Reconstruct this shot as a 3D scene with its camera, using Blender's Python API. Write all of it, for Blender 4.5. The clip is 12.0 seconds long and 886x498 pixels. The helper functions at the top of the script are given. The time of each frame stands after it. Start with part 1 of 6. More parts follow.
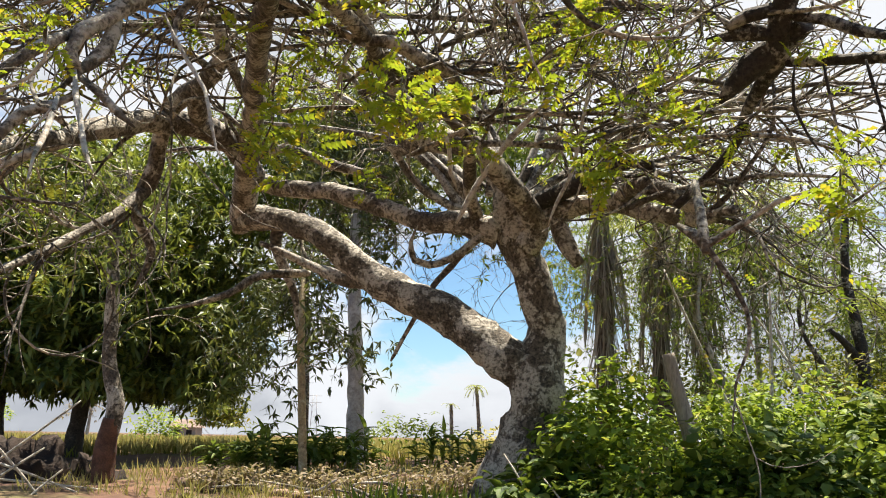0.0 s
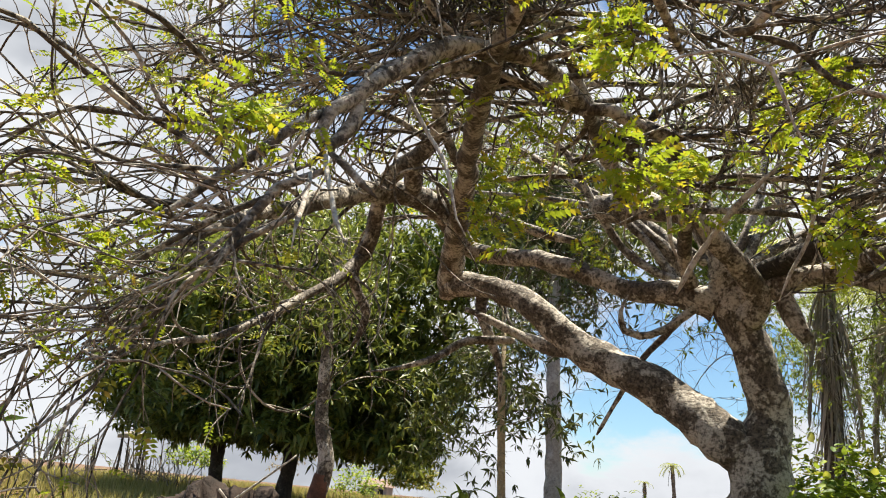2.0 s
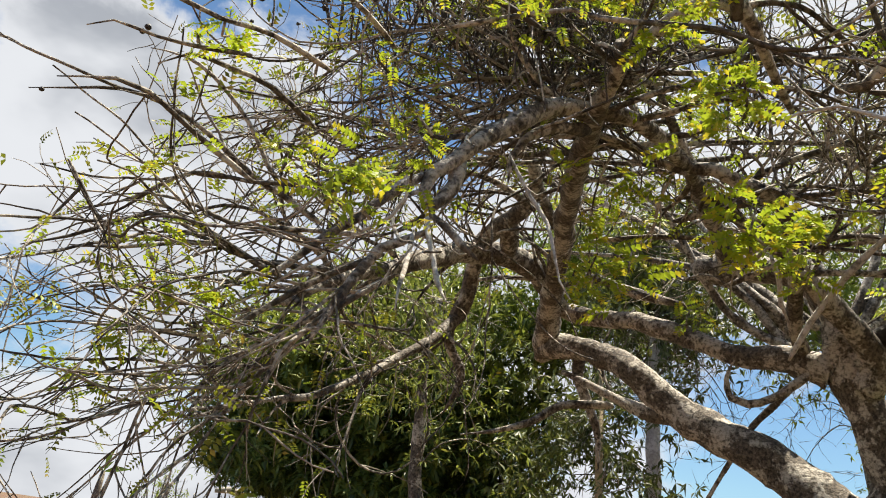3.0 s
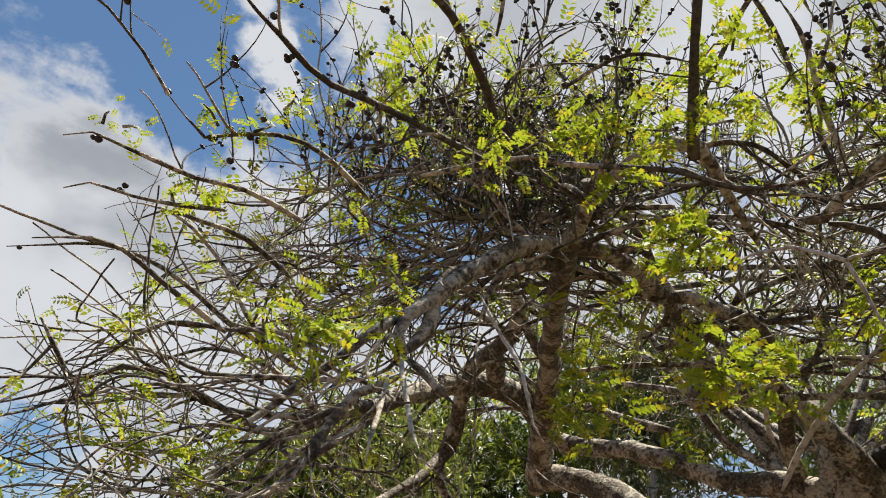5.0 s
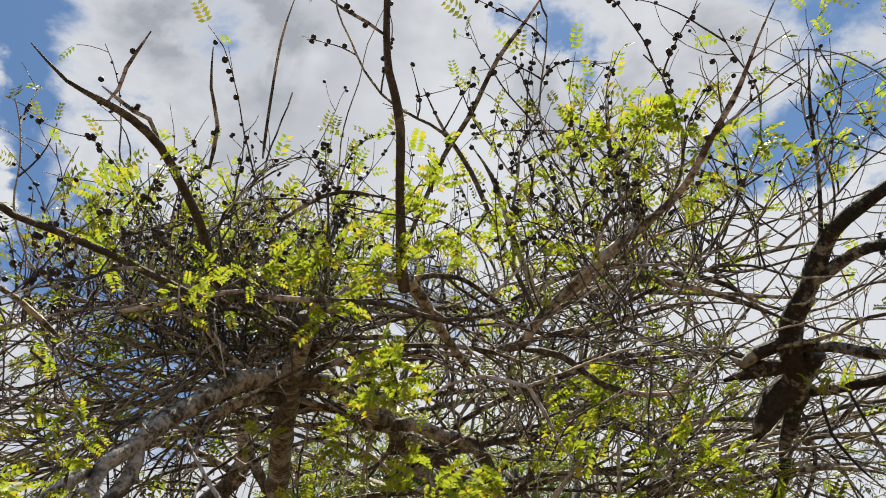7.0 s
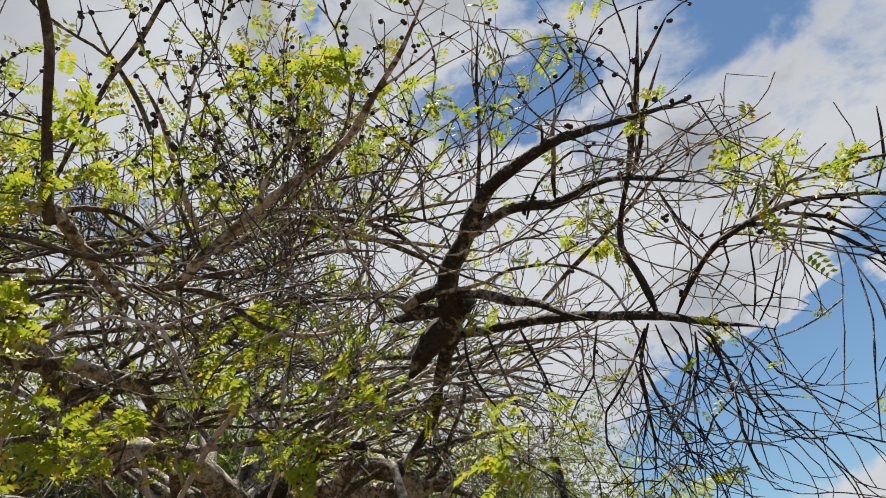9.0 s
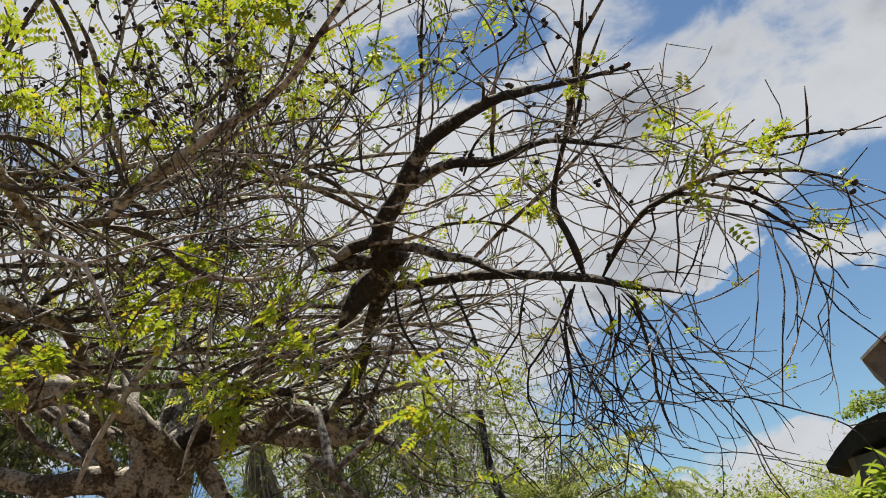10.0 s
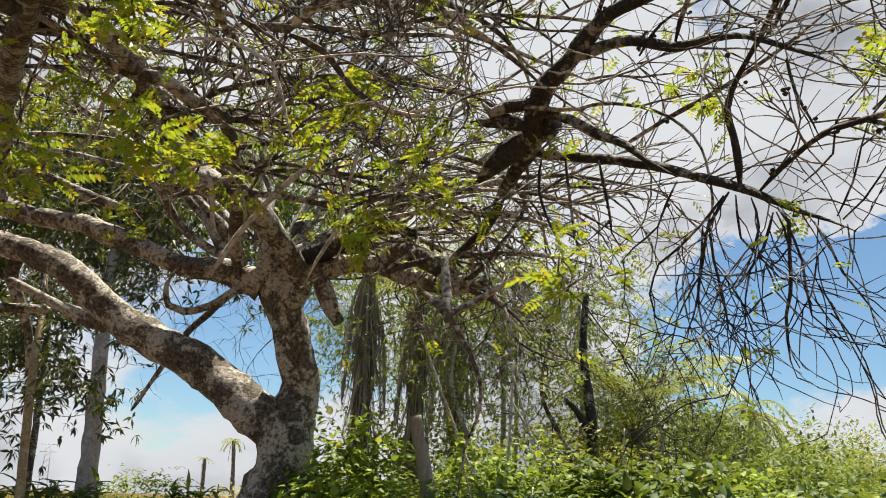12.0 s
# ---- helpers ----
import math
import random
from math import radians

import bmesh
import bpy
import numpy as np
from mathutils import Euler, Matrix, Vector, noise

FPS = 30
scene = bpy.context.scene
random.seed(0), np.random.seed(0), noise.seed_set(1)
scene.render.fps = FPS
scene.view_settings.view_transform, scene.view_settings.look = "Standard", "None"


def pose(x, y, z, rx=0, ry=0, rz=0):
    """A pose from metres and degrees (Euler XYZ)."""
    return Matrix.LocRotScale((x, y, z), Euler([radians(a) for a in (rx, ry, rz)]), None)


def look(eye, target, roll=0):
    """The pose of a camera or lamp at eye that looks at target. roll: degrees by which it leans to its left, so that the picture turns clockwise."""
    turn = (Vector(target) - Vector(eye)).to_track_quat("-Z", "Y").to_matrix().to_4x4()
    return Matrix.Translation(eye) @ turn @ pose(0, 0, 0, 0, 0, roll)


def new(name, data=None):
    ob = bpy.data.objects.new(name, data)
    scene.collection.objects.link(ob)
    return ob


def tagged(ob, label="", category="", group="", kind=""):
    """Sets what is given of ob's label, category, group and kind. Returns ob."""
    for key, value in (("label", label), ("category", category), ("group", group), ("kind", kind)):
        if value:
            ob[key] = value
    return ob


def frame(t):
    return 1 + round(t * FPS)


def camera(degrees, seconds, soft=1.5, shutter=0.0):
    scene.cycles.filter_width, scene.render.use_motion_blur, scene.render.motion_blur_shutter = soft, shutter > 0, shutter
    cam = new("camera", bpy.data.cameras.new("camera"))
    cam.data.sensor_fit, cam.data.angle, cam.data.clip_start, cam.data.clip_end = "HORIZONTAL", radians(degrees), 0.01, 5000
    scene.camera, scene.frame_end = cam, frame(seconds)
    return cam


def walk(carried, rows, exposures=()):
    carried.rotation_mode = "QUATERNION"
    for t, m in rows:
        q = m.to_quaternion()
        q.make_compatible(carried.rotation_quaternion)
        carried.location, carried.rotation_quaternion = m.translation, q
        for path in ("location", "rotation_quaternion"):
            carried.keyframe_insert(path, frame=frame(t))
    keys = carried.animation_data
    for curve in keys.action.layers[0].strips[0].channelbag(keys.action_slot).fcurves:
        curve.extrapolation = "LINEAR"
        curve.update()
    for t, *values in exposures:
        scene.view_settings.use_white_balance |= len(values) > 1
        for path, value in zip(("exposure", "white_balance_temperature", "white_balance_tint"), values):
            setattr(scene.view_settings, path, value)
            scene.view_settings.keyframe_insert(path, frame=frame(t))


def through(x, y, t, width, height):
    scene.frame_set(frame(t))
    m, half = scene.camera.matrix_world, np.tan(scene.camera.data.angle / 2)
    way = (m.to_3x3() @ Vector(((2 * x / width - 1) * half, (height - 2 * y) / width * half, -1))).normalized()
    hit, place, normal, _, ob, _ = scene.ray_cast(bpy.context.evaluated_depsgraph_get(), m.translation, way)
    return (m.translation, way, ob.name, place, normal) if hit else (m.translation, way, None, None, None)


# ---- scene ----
cam = camera(57.6, 12.0, 1.0)
PATH = [
    (0, (0, 0, 1.6), (0, 4.868, 2.743), 0.98),
    (0.5, (-0.026, 0.003, 1.599), (-0.116, 4.86, 2.783), 1.54),
    (1, (-0.071, -0, 1.605), (-0.528, 4.814, 2.873), 2.77),
    (1.5, (-0.114, -0.004, 1.607), (-0.938, 4.732, 2.982), 4),
    (2, (-0.159, 0.014, 1.61), (-1.328, 4.646, 3.087), 5.56),
    (2.5, (-0.18, 0.022, 1.607), (-1.591, 4.545, 3.204), 6.92),
    (3, (-0.199, 0.024, 1.621), (-1.917, 4.377, 3.382), 8.22),
    (3.2, (-0.202, 0.022, 1.627), (-2.017, 4.314, 3.437), 8.32),
    (4.8, (-0.131, 0.007, 1.685), (-1.879, 4.032, 4.081), 7.22),
    (5, (-0.116, -0.004, 1.686), (-1.764, 4.028, 4.141), 6.63),
    (5.5, (-0.089, -0.011, 1.695), (-1.457, 4.037, 4.292), 4.56),
    (6, (-0.074, -0.011, 1.695), (-0.977, 4.044, 4.477), 1.42),
    (6.5, (-0.057, -0.019, 1.695), (-0.602, 3.968, 4.664), -1.61),
    (7, (-0.001, 0.001, 1.708), (-0.026, 3.918, 4.816), -6.52),
    (7.5, (0.035, 0.016, 1.71), (0.47, 3.932, 4.789), -10.43),
    (7.7, (0.045, 0.018, 1.706), (0.678, 3.933, 4.751), -12.07),
    (9.3, (0.22, -0.097, 1.65), (1.979, 3.93, 4.035), -16.11),
    (9.5, (0.222, -0.096, 1.652), (2.02, 3.954, 3.969), -16.11),
    (10, (0.21, -0.106, 1.641), (2.216, 3.928, 3.811), -14.78),
    (10.5, (0.185, -0.111, 1.616), (2.212, 3.971, 3.672), -11.09),
    (11, (0.156, -0.103, 1.613), (1.938, 4.172, 3.499), -7.65),
    (11.5, (0.136, -0.076, 1.61), (1.704, 4.39, 3.221), -3.92),
    (12, (0.103, -0.067, 1.61), (1.433, 4.513, 3.113), 1.94),
]
EXPOSURE = [(0.0, 1.36, 7250, 10), (2.0, 1.30, 7250, 10), (3.0, 1.18, 7250, 10), (5.0, 0.94, 7200, 10), (6.5, 1.02, 7200, 10), (7.5, 0.98, 7200, 10), (9.5, 0.82, 7200, 10), (10.5, 0.85, 7200, 10), (11.0, 0.91, 7250, 10), (12.0, 1.06, 7300, 10)]
walk(cam, [(t, look(eye, target, roll)) for t, eye, target, roll in PATH], EXPOSURE)

# ---- light: high tropical sun ahead of the lane, sky with broken cumulus ----
SUN_AZ, SUN_EL = radians(72), radians(75)   # azimuth from +x, anticlockwise
sun_way = Vector((math.cos(SUN_AZ) * math.cos(SUN_EL), math.sin(SUN_AZ) * math.cos(SUN_EL), math.sin(SUN_EL)))
sun = new("sun", bpy.data.lights.new("sun", "SUN"))
sun.data.energy, sun.data.angle, sun.data.color = 5.0, radians(0.53), (1.0, 0.95, 0.86)
sun.matrix_world = look(sun_way * 60, (0, 0, 0))

world = bpy.data.worlds.new("world")
scene.world = world
world.use_nodes = True


class Nodes:
    """Short hand for a node tree."""

    def __init__(self, tree):
        self.tree = tree
        tree.nodes.clear()

    def add(self, kind, settings=None, **inputs):
        node = self.tree.nodes.new("ShaderNode" + kind)
        for key, value in (settings or {}).items():
            setattr(node, key, value)
        for key, value in inputs.items():
            name = key.replace("_", " ")
            sock = node.inputs[int(key[1:])] if key[0] == "i" and key[1:].isdigit() else node.inputs[name]
            if isinstance(value, bpy.types.NodeSocket):
                self.tree.links.new(value, sock)
            else:
                sock.default_value = value
        return node

    def math(self, op, a, b=0.0, c=0.0):
        return self.add("Math", {"operation": op}, i0=a, i1=b, i2=c).outputs[0]

    def mix(self, f, a, b):
        n = self.add("Mix", {"data_type": "RGBA"}, i0=f, i6=a, i7=b)
        return n.outputs[2]

    def ramp(self, f, lo, hi, smooth=True):
        n = self.add("MapRange", {"interpolation_type": "SMOOTHSTEP" if smooth else "LINEAR"}, Value=f, From_Min=lo, From_Max=hi)
        return n.outputs[0]

    def noise(self, vec, scale, detail=4.0, rough=0.55, dist=0.0):
        return self.add("TexNoise", None, Vector=vec, Scale=scale, Detail=detail, Roughness=rough, Distortion=dist).outputs[0]


def way_of(az, el):
    """Direction with the azimuth counted to the left of +y, in degrees."""
    a, e = radians(az), radians(el)
    return (-math.sin(a) * math.cos(e), math.cos(a) * math.cos(e), math.sin(e))


w = Nodes(world.node_tree)
coord = w.add("TexCoord").outputs["Generated"]
sky = w.add("TexSky", {"sky_type": "NISHITA", "sun_disc": False, "sun_elevation": SUN_EL,
                       "sun_rotation": math.pi / 2 - SUN_AZ, "air_density": 1.0, "dust_density": 0.3, "ozone_density": 2.0}).outputs[0]
sky_lit = w.add("VectorMath", {"operation": "SCALE"}, i0=w.add("VectorMath", {"operation": "MULTIPLY"}, i0=sky, i1=(0.68, 0.89, 1.03)).outputs[0], Scale=0.078).outputs[0]
flat = w.add("Mapping", None, Vector=coord, Scale=(1.0, 1.0, 1.7)).outputs[0]
big = w.noise(flat, 2.3, 7.0, 0.52, 0.25)
fine = w.noise(flat, 7.0, 7.0, 0.62, 0.4)
swirl = w.add("TexNoise", None, Vector=flat, Scale=5.0, Detail=6.0, Roughness=0.6).outputs["Color"]
billow = w.add("VectorMath", {"operation": "MULTIPLY_ADD"}, i0=w.add("VectorMath", {"operation": "SUBTRACT"}, i0=swirl, i1=(0.5, 0.5, 0.5)).outputs[0], i1=(0.3, 0.3, 0.3), i2=coord).outputs[0]
cover = w.math("ADD", w.math("MULTIPLY", big, 0.8), w.math("MULTIPLY", w.math("SUBTRACT", fine, 0.22), 0.42))
# openings of clear sky between the clouds, and clouds that stand out: azimuth, elevation, size, strength
# first four CLEAR entries lie out of view, added to cut the sky's fill
CLEAR = ((180, 35, 0.75, 0.5), (120, 55, 0.6, 0.5), (-140, 55, 0.6, 0.5), (0, 90, 0.32, 0.4), (47, 42, 0.17, 0.3), (-2, 9, 0.14, 0.17), (-46, 12, 0.16, 0.26), (-33, 38.5, 0.07, 0.24), (-38, 13, 0.09, 0.26), (-47, 11.5, 0.11, 0.2), (-35, 10.5, 0.09, 0.26), (-52, 10, 0.08, 0.2), (-16, 52, 0.06, 0.22), (-27, 37, 0.10, 0.22), (30, 43, 0.05, 0.2), (28, 38, 0.1, 0.14), (-57, 17, 0.1, 0.2), (20, 54, 0.1, 0.12))
HEAPS = ((7, 20, 0.1, 0.3), (-28, 31, 0.12, 0.3), (-35, 21.5, 0.1, 0.3), (-42, 21, 0.11, 0.3), (-46, 18, 0.06, 0.22), (-43, 25, 0.13, 0.2), (47, 25, 0.2, 0.2), (-8, 48, 0.2, 0.15), (-55, 17, 0.05, 0.3), (-47, 6, 0.1, 0.14), (44, 45, 0.05, 0.3), (51, 43, 0.04, 0.3), (39, 40, 0.03, 0.25), (41, 41, 0.07, 0.25), (48, 24, 0.1, 0.2))
for az, el, size, much in CLEAR + tuple((a, e, z, -m) for a, e, z, m in HEAPS):
    near = w.add("VectorMath", {"operation": "DISTANCE"}, i0=billow, i1=way_of(az, el)).outputs["Value"]
    cover = w.math("SUBTRACT", cover, w.math("MULTIPLY", w.ramp(near, size * 1.5, 0.0), much))
height = w.add("SeparateXYZ", None, Vector=coord).outputs[2]
cover = w.math("ADD", cover, w.math("MULTIPLY", w.ramp(height, 0.16, 0.02), 0.16))
cloud = w.ramp(cover, 0.39, 0.52)
body = w.ramp(cover, 0.42, 0.68)
shade = w.noise(flat, 3.1, 5.0, 0.5, 0.2)
grey = w.math("ADD", w.ramp(shade, 0.42, 0.64), w.ramp(w.add("VectorMath", {"operation": "DISTANCE"}, i0=billow, i1=way_of(-54, 42)).outputs["Value"], 0.36, 0.1))
grey = w.math("MAXIMUM", 0.0, w.math("SUBTRACT", grey, w.ramp(w.add("VectorMath", {"operation": "DISTANCE"}, i0=coord, i1=way_of(-27, 30)).outputs["Value"], 0.26, 0.08)))
grey = w.math("MAXIMUM", 0.0, w.math("SUBTRACT", grey, w.math("MULTIPLY", w.ramp(w.add("VectorMath", {"operation": "DISTANCE"}, i0=coord, i1=way_of(1, 55)).outputs["Value"], 0.22, 0.05), 0.7)))
grey = w.math("ADD", grey, w.math("MULTIPLY", w.ramp(w.add("VectorMath", {"operation": "DISTANCE"}, i0=billow, i1=way_of(20, 51)).outputs["Value"], 0.3, 0.1), 0.6))
tone = w.mix(w.math("MINIMUM", 1.0, w.math("MULTIPLY", body, grey)), (0.425, 0.465, 0.535, 1), (0.225, 0.255, 0.31, 1))
sky_all = w.mix(cloud, sky_lit, tone)
w.tree.links.new(w.add("Background", None, Color=sky_all, Strength=0.8).outputs[0], w.add("OutputWorld").inputs[0])

# ---- materials ----
def material(name):
    m = bpy.data.materials.new(name)
    m.use_nodes = True
    return m, Nodes(m.node_tree)


def finish(m, n, shader, bump=None, strength=0.3, distance=0.01):
    out = n.add("OutputMaterial")
    n.tree.links.new(shader.outputs[0], out.inputs[0])
    if bump is not None:
        b = n.add("Bump", None, Height=bump, Strength=strength, Distance=distance).outputs[0]
        n.tree.links.new(b, shader.inputs["Normal"])
    return m


def bark(name, dark, mid, pale, amount, scale=1.0, mixed=False):
    """Rough bark: brown ground, dark cracks and pale lichen patches."""
    m, n = material(name)
    pos = n.add("TexCoord").outputs["Object"]
    patch = n.math("ADD", n.math("MULTIPLY", n.noise(pos, 4.2 * scale, 4.0, 0.6, 0.5), 0.66), n.math("MULTIPLY", n.noise(pos, 26 * scale, 4.0, 0.6, 0.4), 0.34))
    grain = n.noise(pos, 38 * scale, 5.0, 0.65)
    ring = n.noise(n.add("Mapping", None, Vector=pos, Scale=(22, 22, 75)).outputs[0], scale, 3.0, 0.6, 0.4)
    col = n.mix(n.ramp(grain, 0.32, 0.68), dark, mid)
    col = n.mix(n.math("MULTIPLY", n.ramp(patch, 0.58 - amount, 0.66 - amount), n.ramp(grain, 0.25, 0.6)), col, pale)
    col = n.mix(n.math("MULTIPLY", n.ramp(n.noise(pos, 9 * scale, 5.0, 0.68), 0.56, 0.68), 0.75), col, (dark[0] * 0.4, dark[1] * 0.4, dark[2] * 0.4, 1))
    if mixed:
        rnd = n.add("NewGeometry").outputs["Random Per Island"]
        col = n.mix(n.math("MULTIPLY", n.ramp(rnd, 0.64, 0.96), 0.85), col, n.mix(grain, mid, pale))
    bs = n.add("BsdfPrincipled", None, Base_Color=col, Roughness=0.8)
    return finish(m, n, bs, n.math("ADD", n.math("ADD", grain, patch), n.math("MULTIPLY", ring, 0.7)), 0.9, 0.012)


def leafy(name, a, b, through=0.4, gloss=0.45, c=None):
    """Thin leaf: two greens by leaf, light passing through."""
    m, n = material(name)
    rnd = n.add("NewGeometry").outputs["Random Per Island"]
    pos = n.add("TexCoord").outputs["Object"]
    col = n.mix(n.ramp(n.math("ADD", n.math("MULTIPLY", rnd, 0.65), n.math("MULTIPLY", n.noise(pos, 2.2, 3.0), 0.5)), 0.2, 0.9), a, b)
    if c:
        col = n.mix(n.ramp(rnd, 0.90, 0.97), col, c)
    bs = n.add("BsdfPrincipled", None, Base_Color=col, Roughness=gloss)
    bs.inputs["Specular IOR Level"].default_value = 0.4
    tr = n.add("BsdfTranslucent", None, Color=n.mix(0.5, col, n.mix(0.35, col, (0.62, 0.66, 0.05, 1))))
    mixed = n.add("MixShader", None, i0=through, i1=bs.outputs[0], i2=tr.outputs[0])
    n.tree.links.new(mixed.outputs[0], n.add("OutputMaterial").inputs[0])
    return m


def rough(name, a, b, scale, bump=0.4, roughness=0.9, stretch=(1, 1, 1), c=None):
    """Two-tone rough surface with fine grain."""
    m, n = material(name)
    pos = n.add("Mapping", None, Vector=n.add("TexCoord").outputs["Object"], Scale=stretch).outputs[0]
    big = n.noise(pos, scale, 5.0, 0.6, 0.3)
    small = n.noise(pos, scale * 9, 4.0, 0.65)
    col = n.mix(n.ramp(n.math("ADD", n.math("MULTIPLY", big, 0.6), n.math("MULTIPLY", small, 0.4)), 0.35, 0.65), a, b)
    if c:
        col = n.mix(n.ramp(n.noise(pos, scale * 0.35, 4.0, 0.6), 0.52, 0.62), col, c)
    bs = n.add("BsdfPrincipled", None, Base_Color=col, Roughness=roughness)
    return finish(m, n, bs, n.math("ADD", big, small), bump, 0.02)


M = {
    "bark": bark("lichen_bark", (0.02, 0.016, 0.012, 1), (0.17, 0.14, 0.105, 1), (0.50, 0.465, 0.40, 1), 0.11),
    # mossy bark; shade of the right-hand limbs is put into its dark colour
    "mossy_shaded": bark("mossy_shaded_bark", (0.008, 0.006, 0.005, 1), (0.045, 0.036, 0.028, 1), (0.36, 0.34, 0.30, 1), 0.07),
    "pale": bark("pale_twig_bark", (0.16, 0.13, 0.10, 1), (0.34, 0.30, 0.25, 1), (0.55, 0.52, 0.46, 1), 0.2),
    "twig": bark("twig_bark", (0.014, 0.011, 0.008, 1), (0.13, 0.108, 0.08, 1), (0.52, 0.475, 0.40, 1), 0.10, 1.0, True),
    "palebark": bark("pale_trunk_bark", (0.36, 0.33, 0.31, 1), (0.55, 0.52, 0.50, 1), (0.68, 0.66, 0.64, 1), 0.10, 0.6),
    "poleskin": bark("pole_bark", (0.28, 0.22, 0.13, 1), (0.46, 0.37, 0.22, 1), (0.54, 0.48, 0.34, 1), 0.05, 0.8),
    "palmstem": bark("palm_stem", (0.045, 0.035, 0.026, 1), (0.17, 0.135, 0.095, 1), (0.30, 0.27, 0.20, 1), 0.10),
    "smooth": bark("grey_trunk_bark", (0.17, 0.15, 0.13, 1), (0.33, 0.31, 0.28, 1), (0.50, 0.49, 0.46, 1), 0.12, 0.7),
    # dark bark; on the tree's upper shoots it stands in for backlit shade
    "dark_and_backlit": bark("dark_and_backlit_bark", (0.03, 0.024, 0.02, 1), (0.085, 0.065, 0.05, 1), (0.17, 0.15, 0.12, 1), 0.05),
    "spring": leafy("spring_leaf", (0.12, 0.22, 0.02, 1), (0.31, 0.40, 0.03, 1), 0.45, 0.5, (0.55, 0.42, 0.04, 1)),
    "olive": leafy("olive_leaf", (0.08, 0.11, 0.018, 1), (0.25, 0.26, 0.035, 1), 0.38, 0.5, (0.34, 0.24, 0.05, 1)),
    "broad": leafy("broad_dark_leaf", (0.03, 0.075, 0.014, 1), (0.13, 0.21, 0.035, 1), 0.3, 0.6, (0.28, 0.32, 0.07, 1)),
    "green": leafy("green_leaf", (0.075, 0.135, 0.026, 1), (0.23, 0.31, 0.065, 1), 0.42, 0.55),
    "mango": leafy("dark_glossy_leaf", (0.03, 0.06, 0.015, 1), (0.22, 0.285, 0.065, 1), 0.32, 0.42, (0.28, 0.28, 0.06, 1)),
    "dusk": leafy("grey_green_leaf", (0.03, 0.05, 0.02, 1), (0.11, 0.14, 0.05, 1), 0.25, 0.45),
    "vine": leafy("vine_leaf", (0.065, 0.145, 0.02, 1), (0.31, 0.42, 0.052, 1), 0.4, 0.58, (0.42, 0.42, 0.08, 1)),
    "dry": leafy("dry_leaf", (0.20, 0.145, 0.09, 1), (0.36, 0.29, 0.20, 1), 0.3, 0.7),
    "straw": leafy("straw_grass", (0.34, 0.31, 0.10, 1), (0.50, 0.43, 0.19, 1), 0.4, 0.7, (0.24, 0.25, 0.06, 1)),
    "palmleaf": leafy("palm_leaf", (0.16, 0.21, 0.045, 1), (0.34, 0.38, 0.10, 1), 0.42, 0.42),
    "skirt": leafy("dead_frond", (0.20, 0.18, 0.15, 1), (0.50, 0.46, 0.40, 1), 0.2, 0.8),
    "pod": rough("dark_seed_pod", (0.012, 0.009, 0.008, 1), (0.035, 0.024, 0.018, 1), 30, 0.3, 0.55),
    "soil": rough("ground_soil", (0.075, 0.037, 0.023, 1), (0.17, 0.09, 0.055, 1), 1.1, 0.6, 0.95, (1, 1, 1), (0.11, 0.10, 0.036, 1)),
    "clod": rough("dry_clod", (0.20, 0.12, 0.085, 1), (0.36, 0.25, 0.19, 1), 8, 0.8),
    "crust": rough("red_soil_crust", (0.07, 0.032, 0.02, 1), (0.20, 0.095, 0.06, 1), 9, 0.8),
    "mound": rough("dark_earth", (0.012, 0.008, 0.006, 1), (0.045, 0.027, 0.019, 1), 5, 0.9),
    "post": rough("weathered_post", (0.20, 0.16, 0.13, 1), (0.42, 0.37, 0.31, 1), 6, 0.7, 0.85, (3, 3, 0.35)),
    "wire": rough("rusty_wire", (0.12, 0.09, 0.075, 1), (0.28, 0.25, 0.23, 1), 60, 0.2, 0.6),
    # wall colour is lowered to carry the shade below the lean-to
    "plaster": rough("grey_shaded_plaster", (0.11, 0.105, 0.10, 1), (0.19, 0.185, 0.18, 1), 3, 0.3),
    # black of the roof's shaded underside is put into its colour
    "roof": rough("shade_black_roof", (0.008, 0.007, 0.006, 1), (0.028, 0.022, 0.018, 1), 6, 0.5, 0.9),
    "tank": rough("pale_board", (0.50, 0.46, 0.42, 1), (0.68, 0.64, 0.60, 1), 3, 0.3, 0.8),
    "boardside": rough("brown_board", (0.13, 0.09, 0.07, 1), (0.24, 0.18, 0.14, 1), 5, 0.4, 0.85),
    "far": rough("far_wall", (0.26, 0.23, 0.20, 1), (0.36, 0.32, 0.28, 1), 0.8, 0.2),
    "fartile": rough("far_roof", (0.20, 0.145, 0.12, 1), (0.30, 0.22, 0.19, 1), 0.8, 0.2),
    "steel": rough("galvanised_steel", (0.35, 0.36, 0.38, 1), (0.5, 0.51, 0.53, 1), 2, 0.1, 0.5),
}

# ---- tools for shapes ----
def part(name, verts, faces, mat, parent=None, label="", kind="", smooth=True):
    me = bpy.data.meshes.new(name)
    me.from_pydata([tuple(v) for v in verts] if not isinstance(verts, np.ndarray) else verts.tolist(), [], faces)
    if smooth:
        me.polygons.foreach_set("use_smooth", [True] * len(me.polygons))
    me.materials.append(M[mat])
    me.update()
    ob = new(name, me)
    if parent:
        ob.parent = parent
    return tagged(ob, label=label, kind=kind)


def thing(name, place, label, category, group="", kind=""):
    ob = new(name)
    ob.location = place
    ob.empty_display_size = 0.1
    return tagged(ob, label, category, group, kind)


def keep(ob, parent):
    """Hang a part that is built in world places under its thing."""
    ob.parent = parent
    ob.matrix_parent_inverse = Matrix.Translation(parent.location).inverted()
    return ob


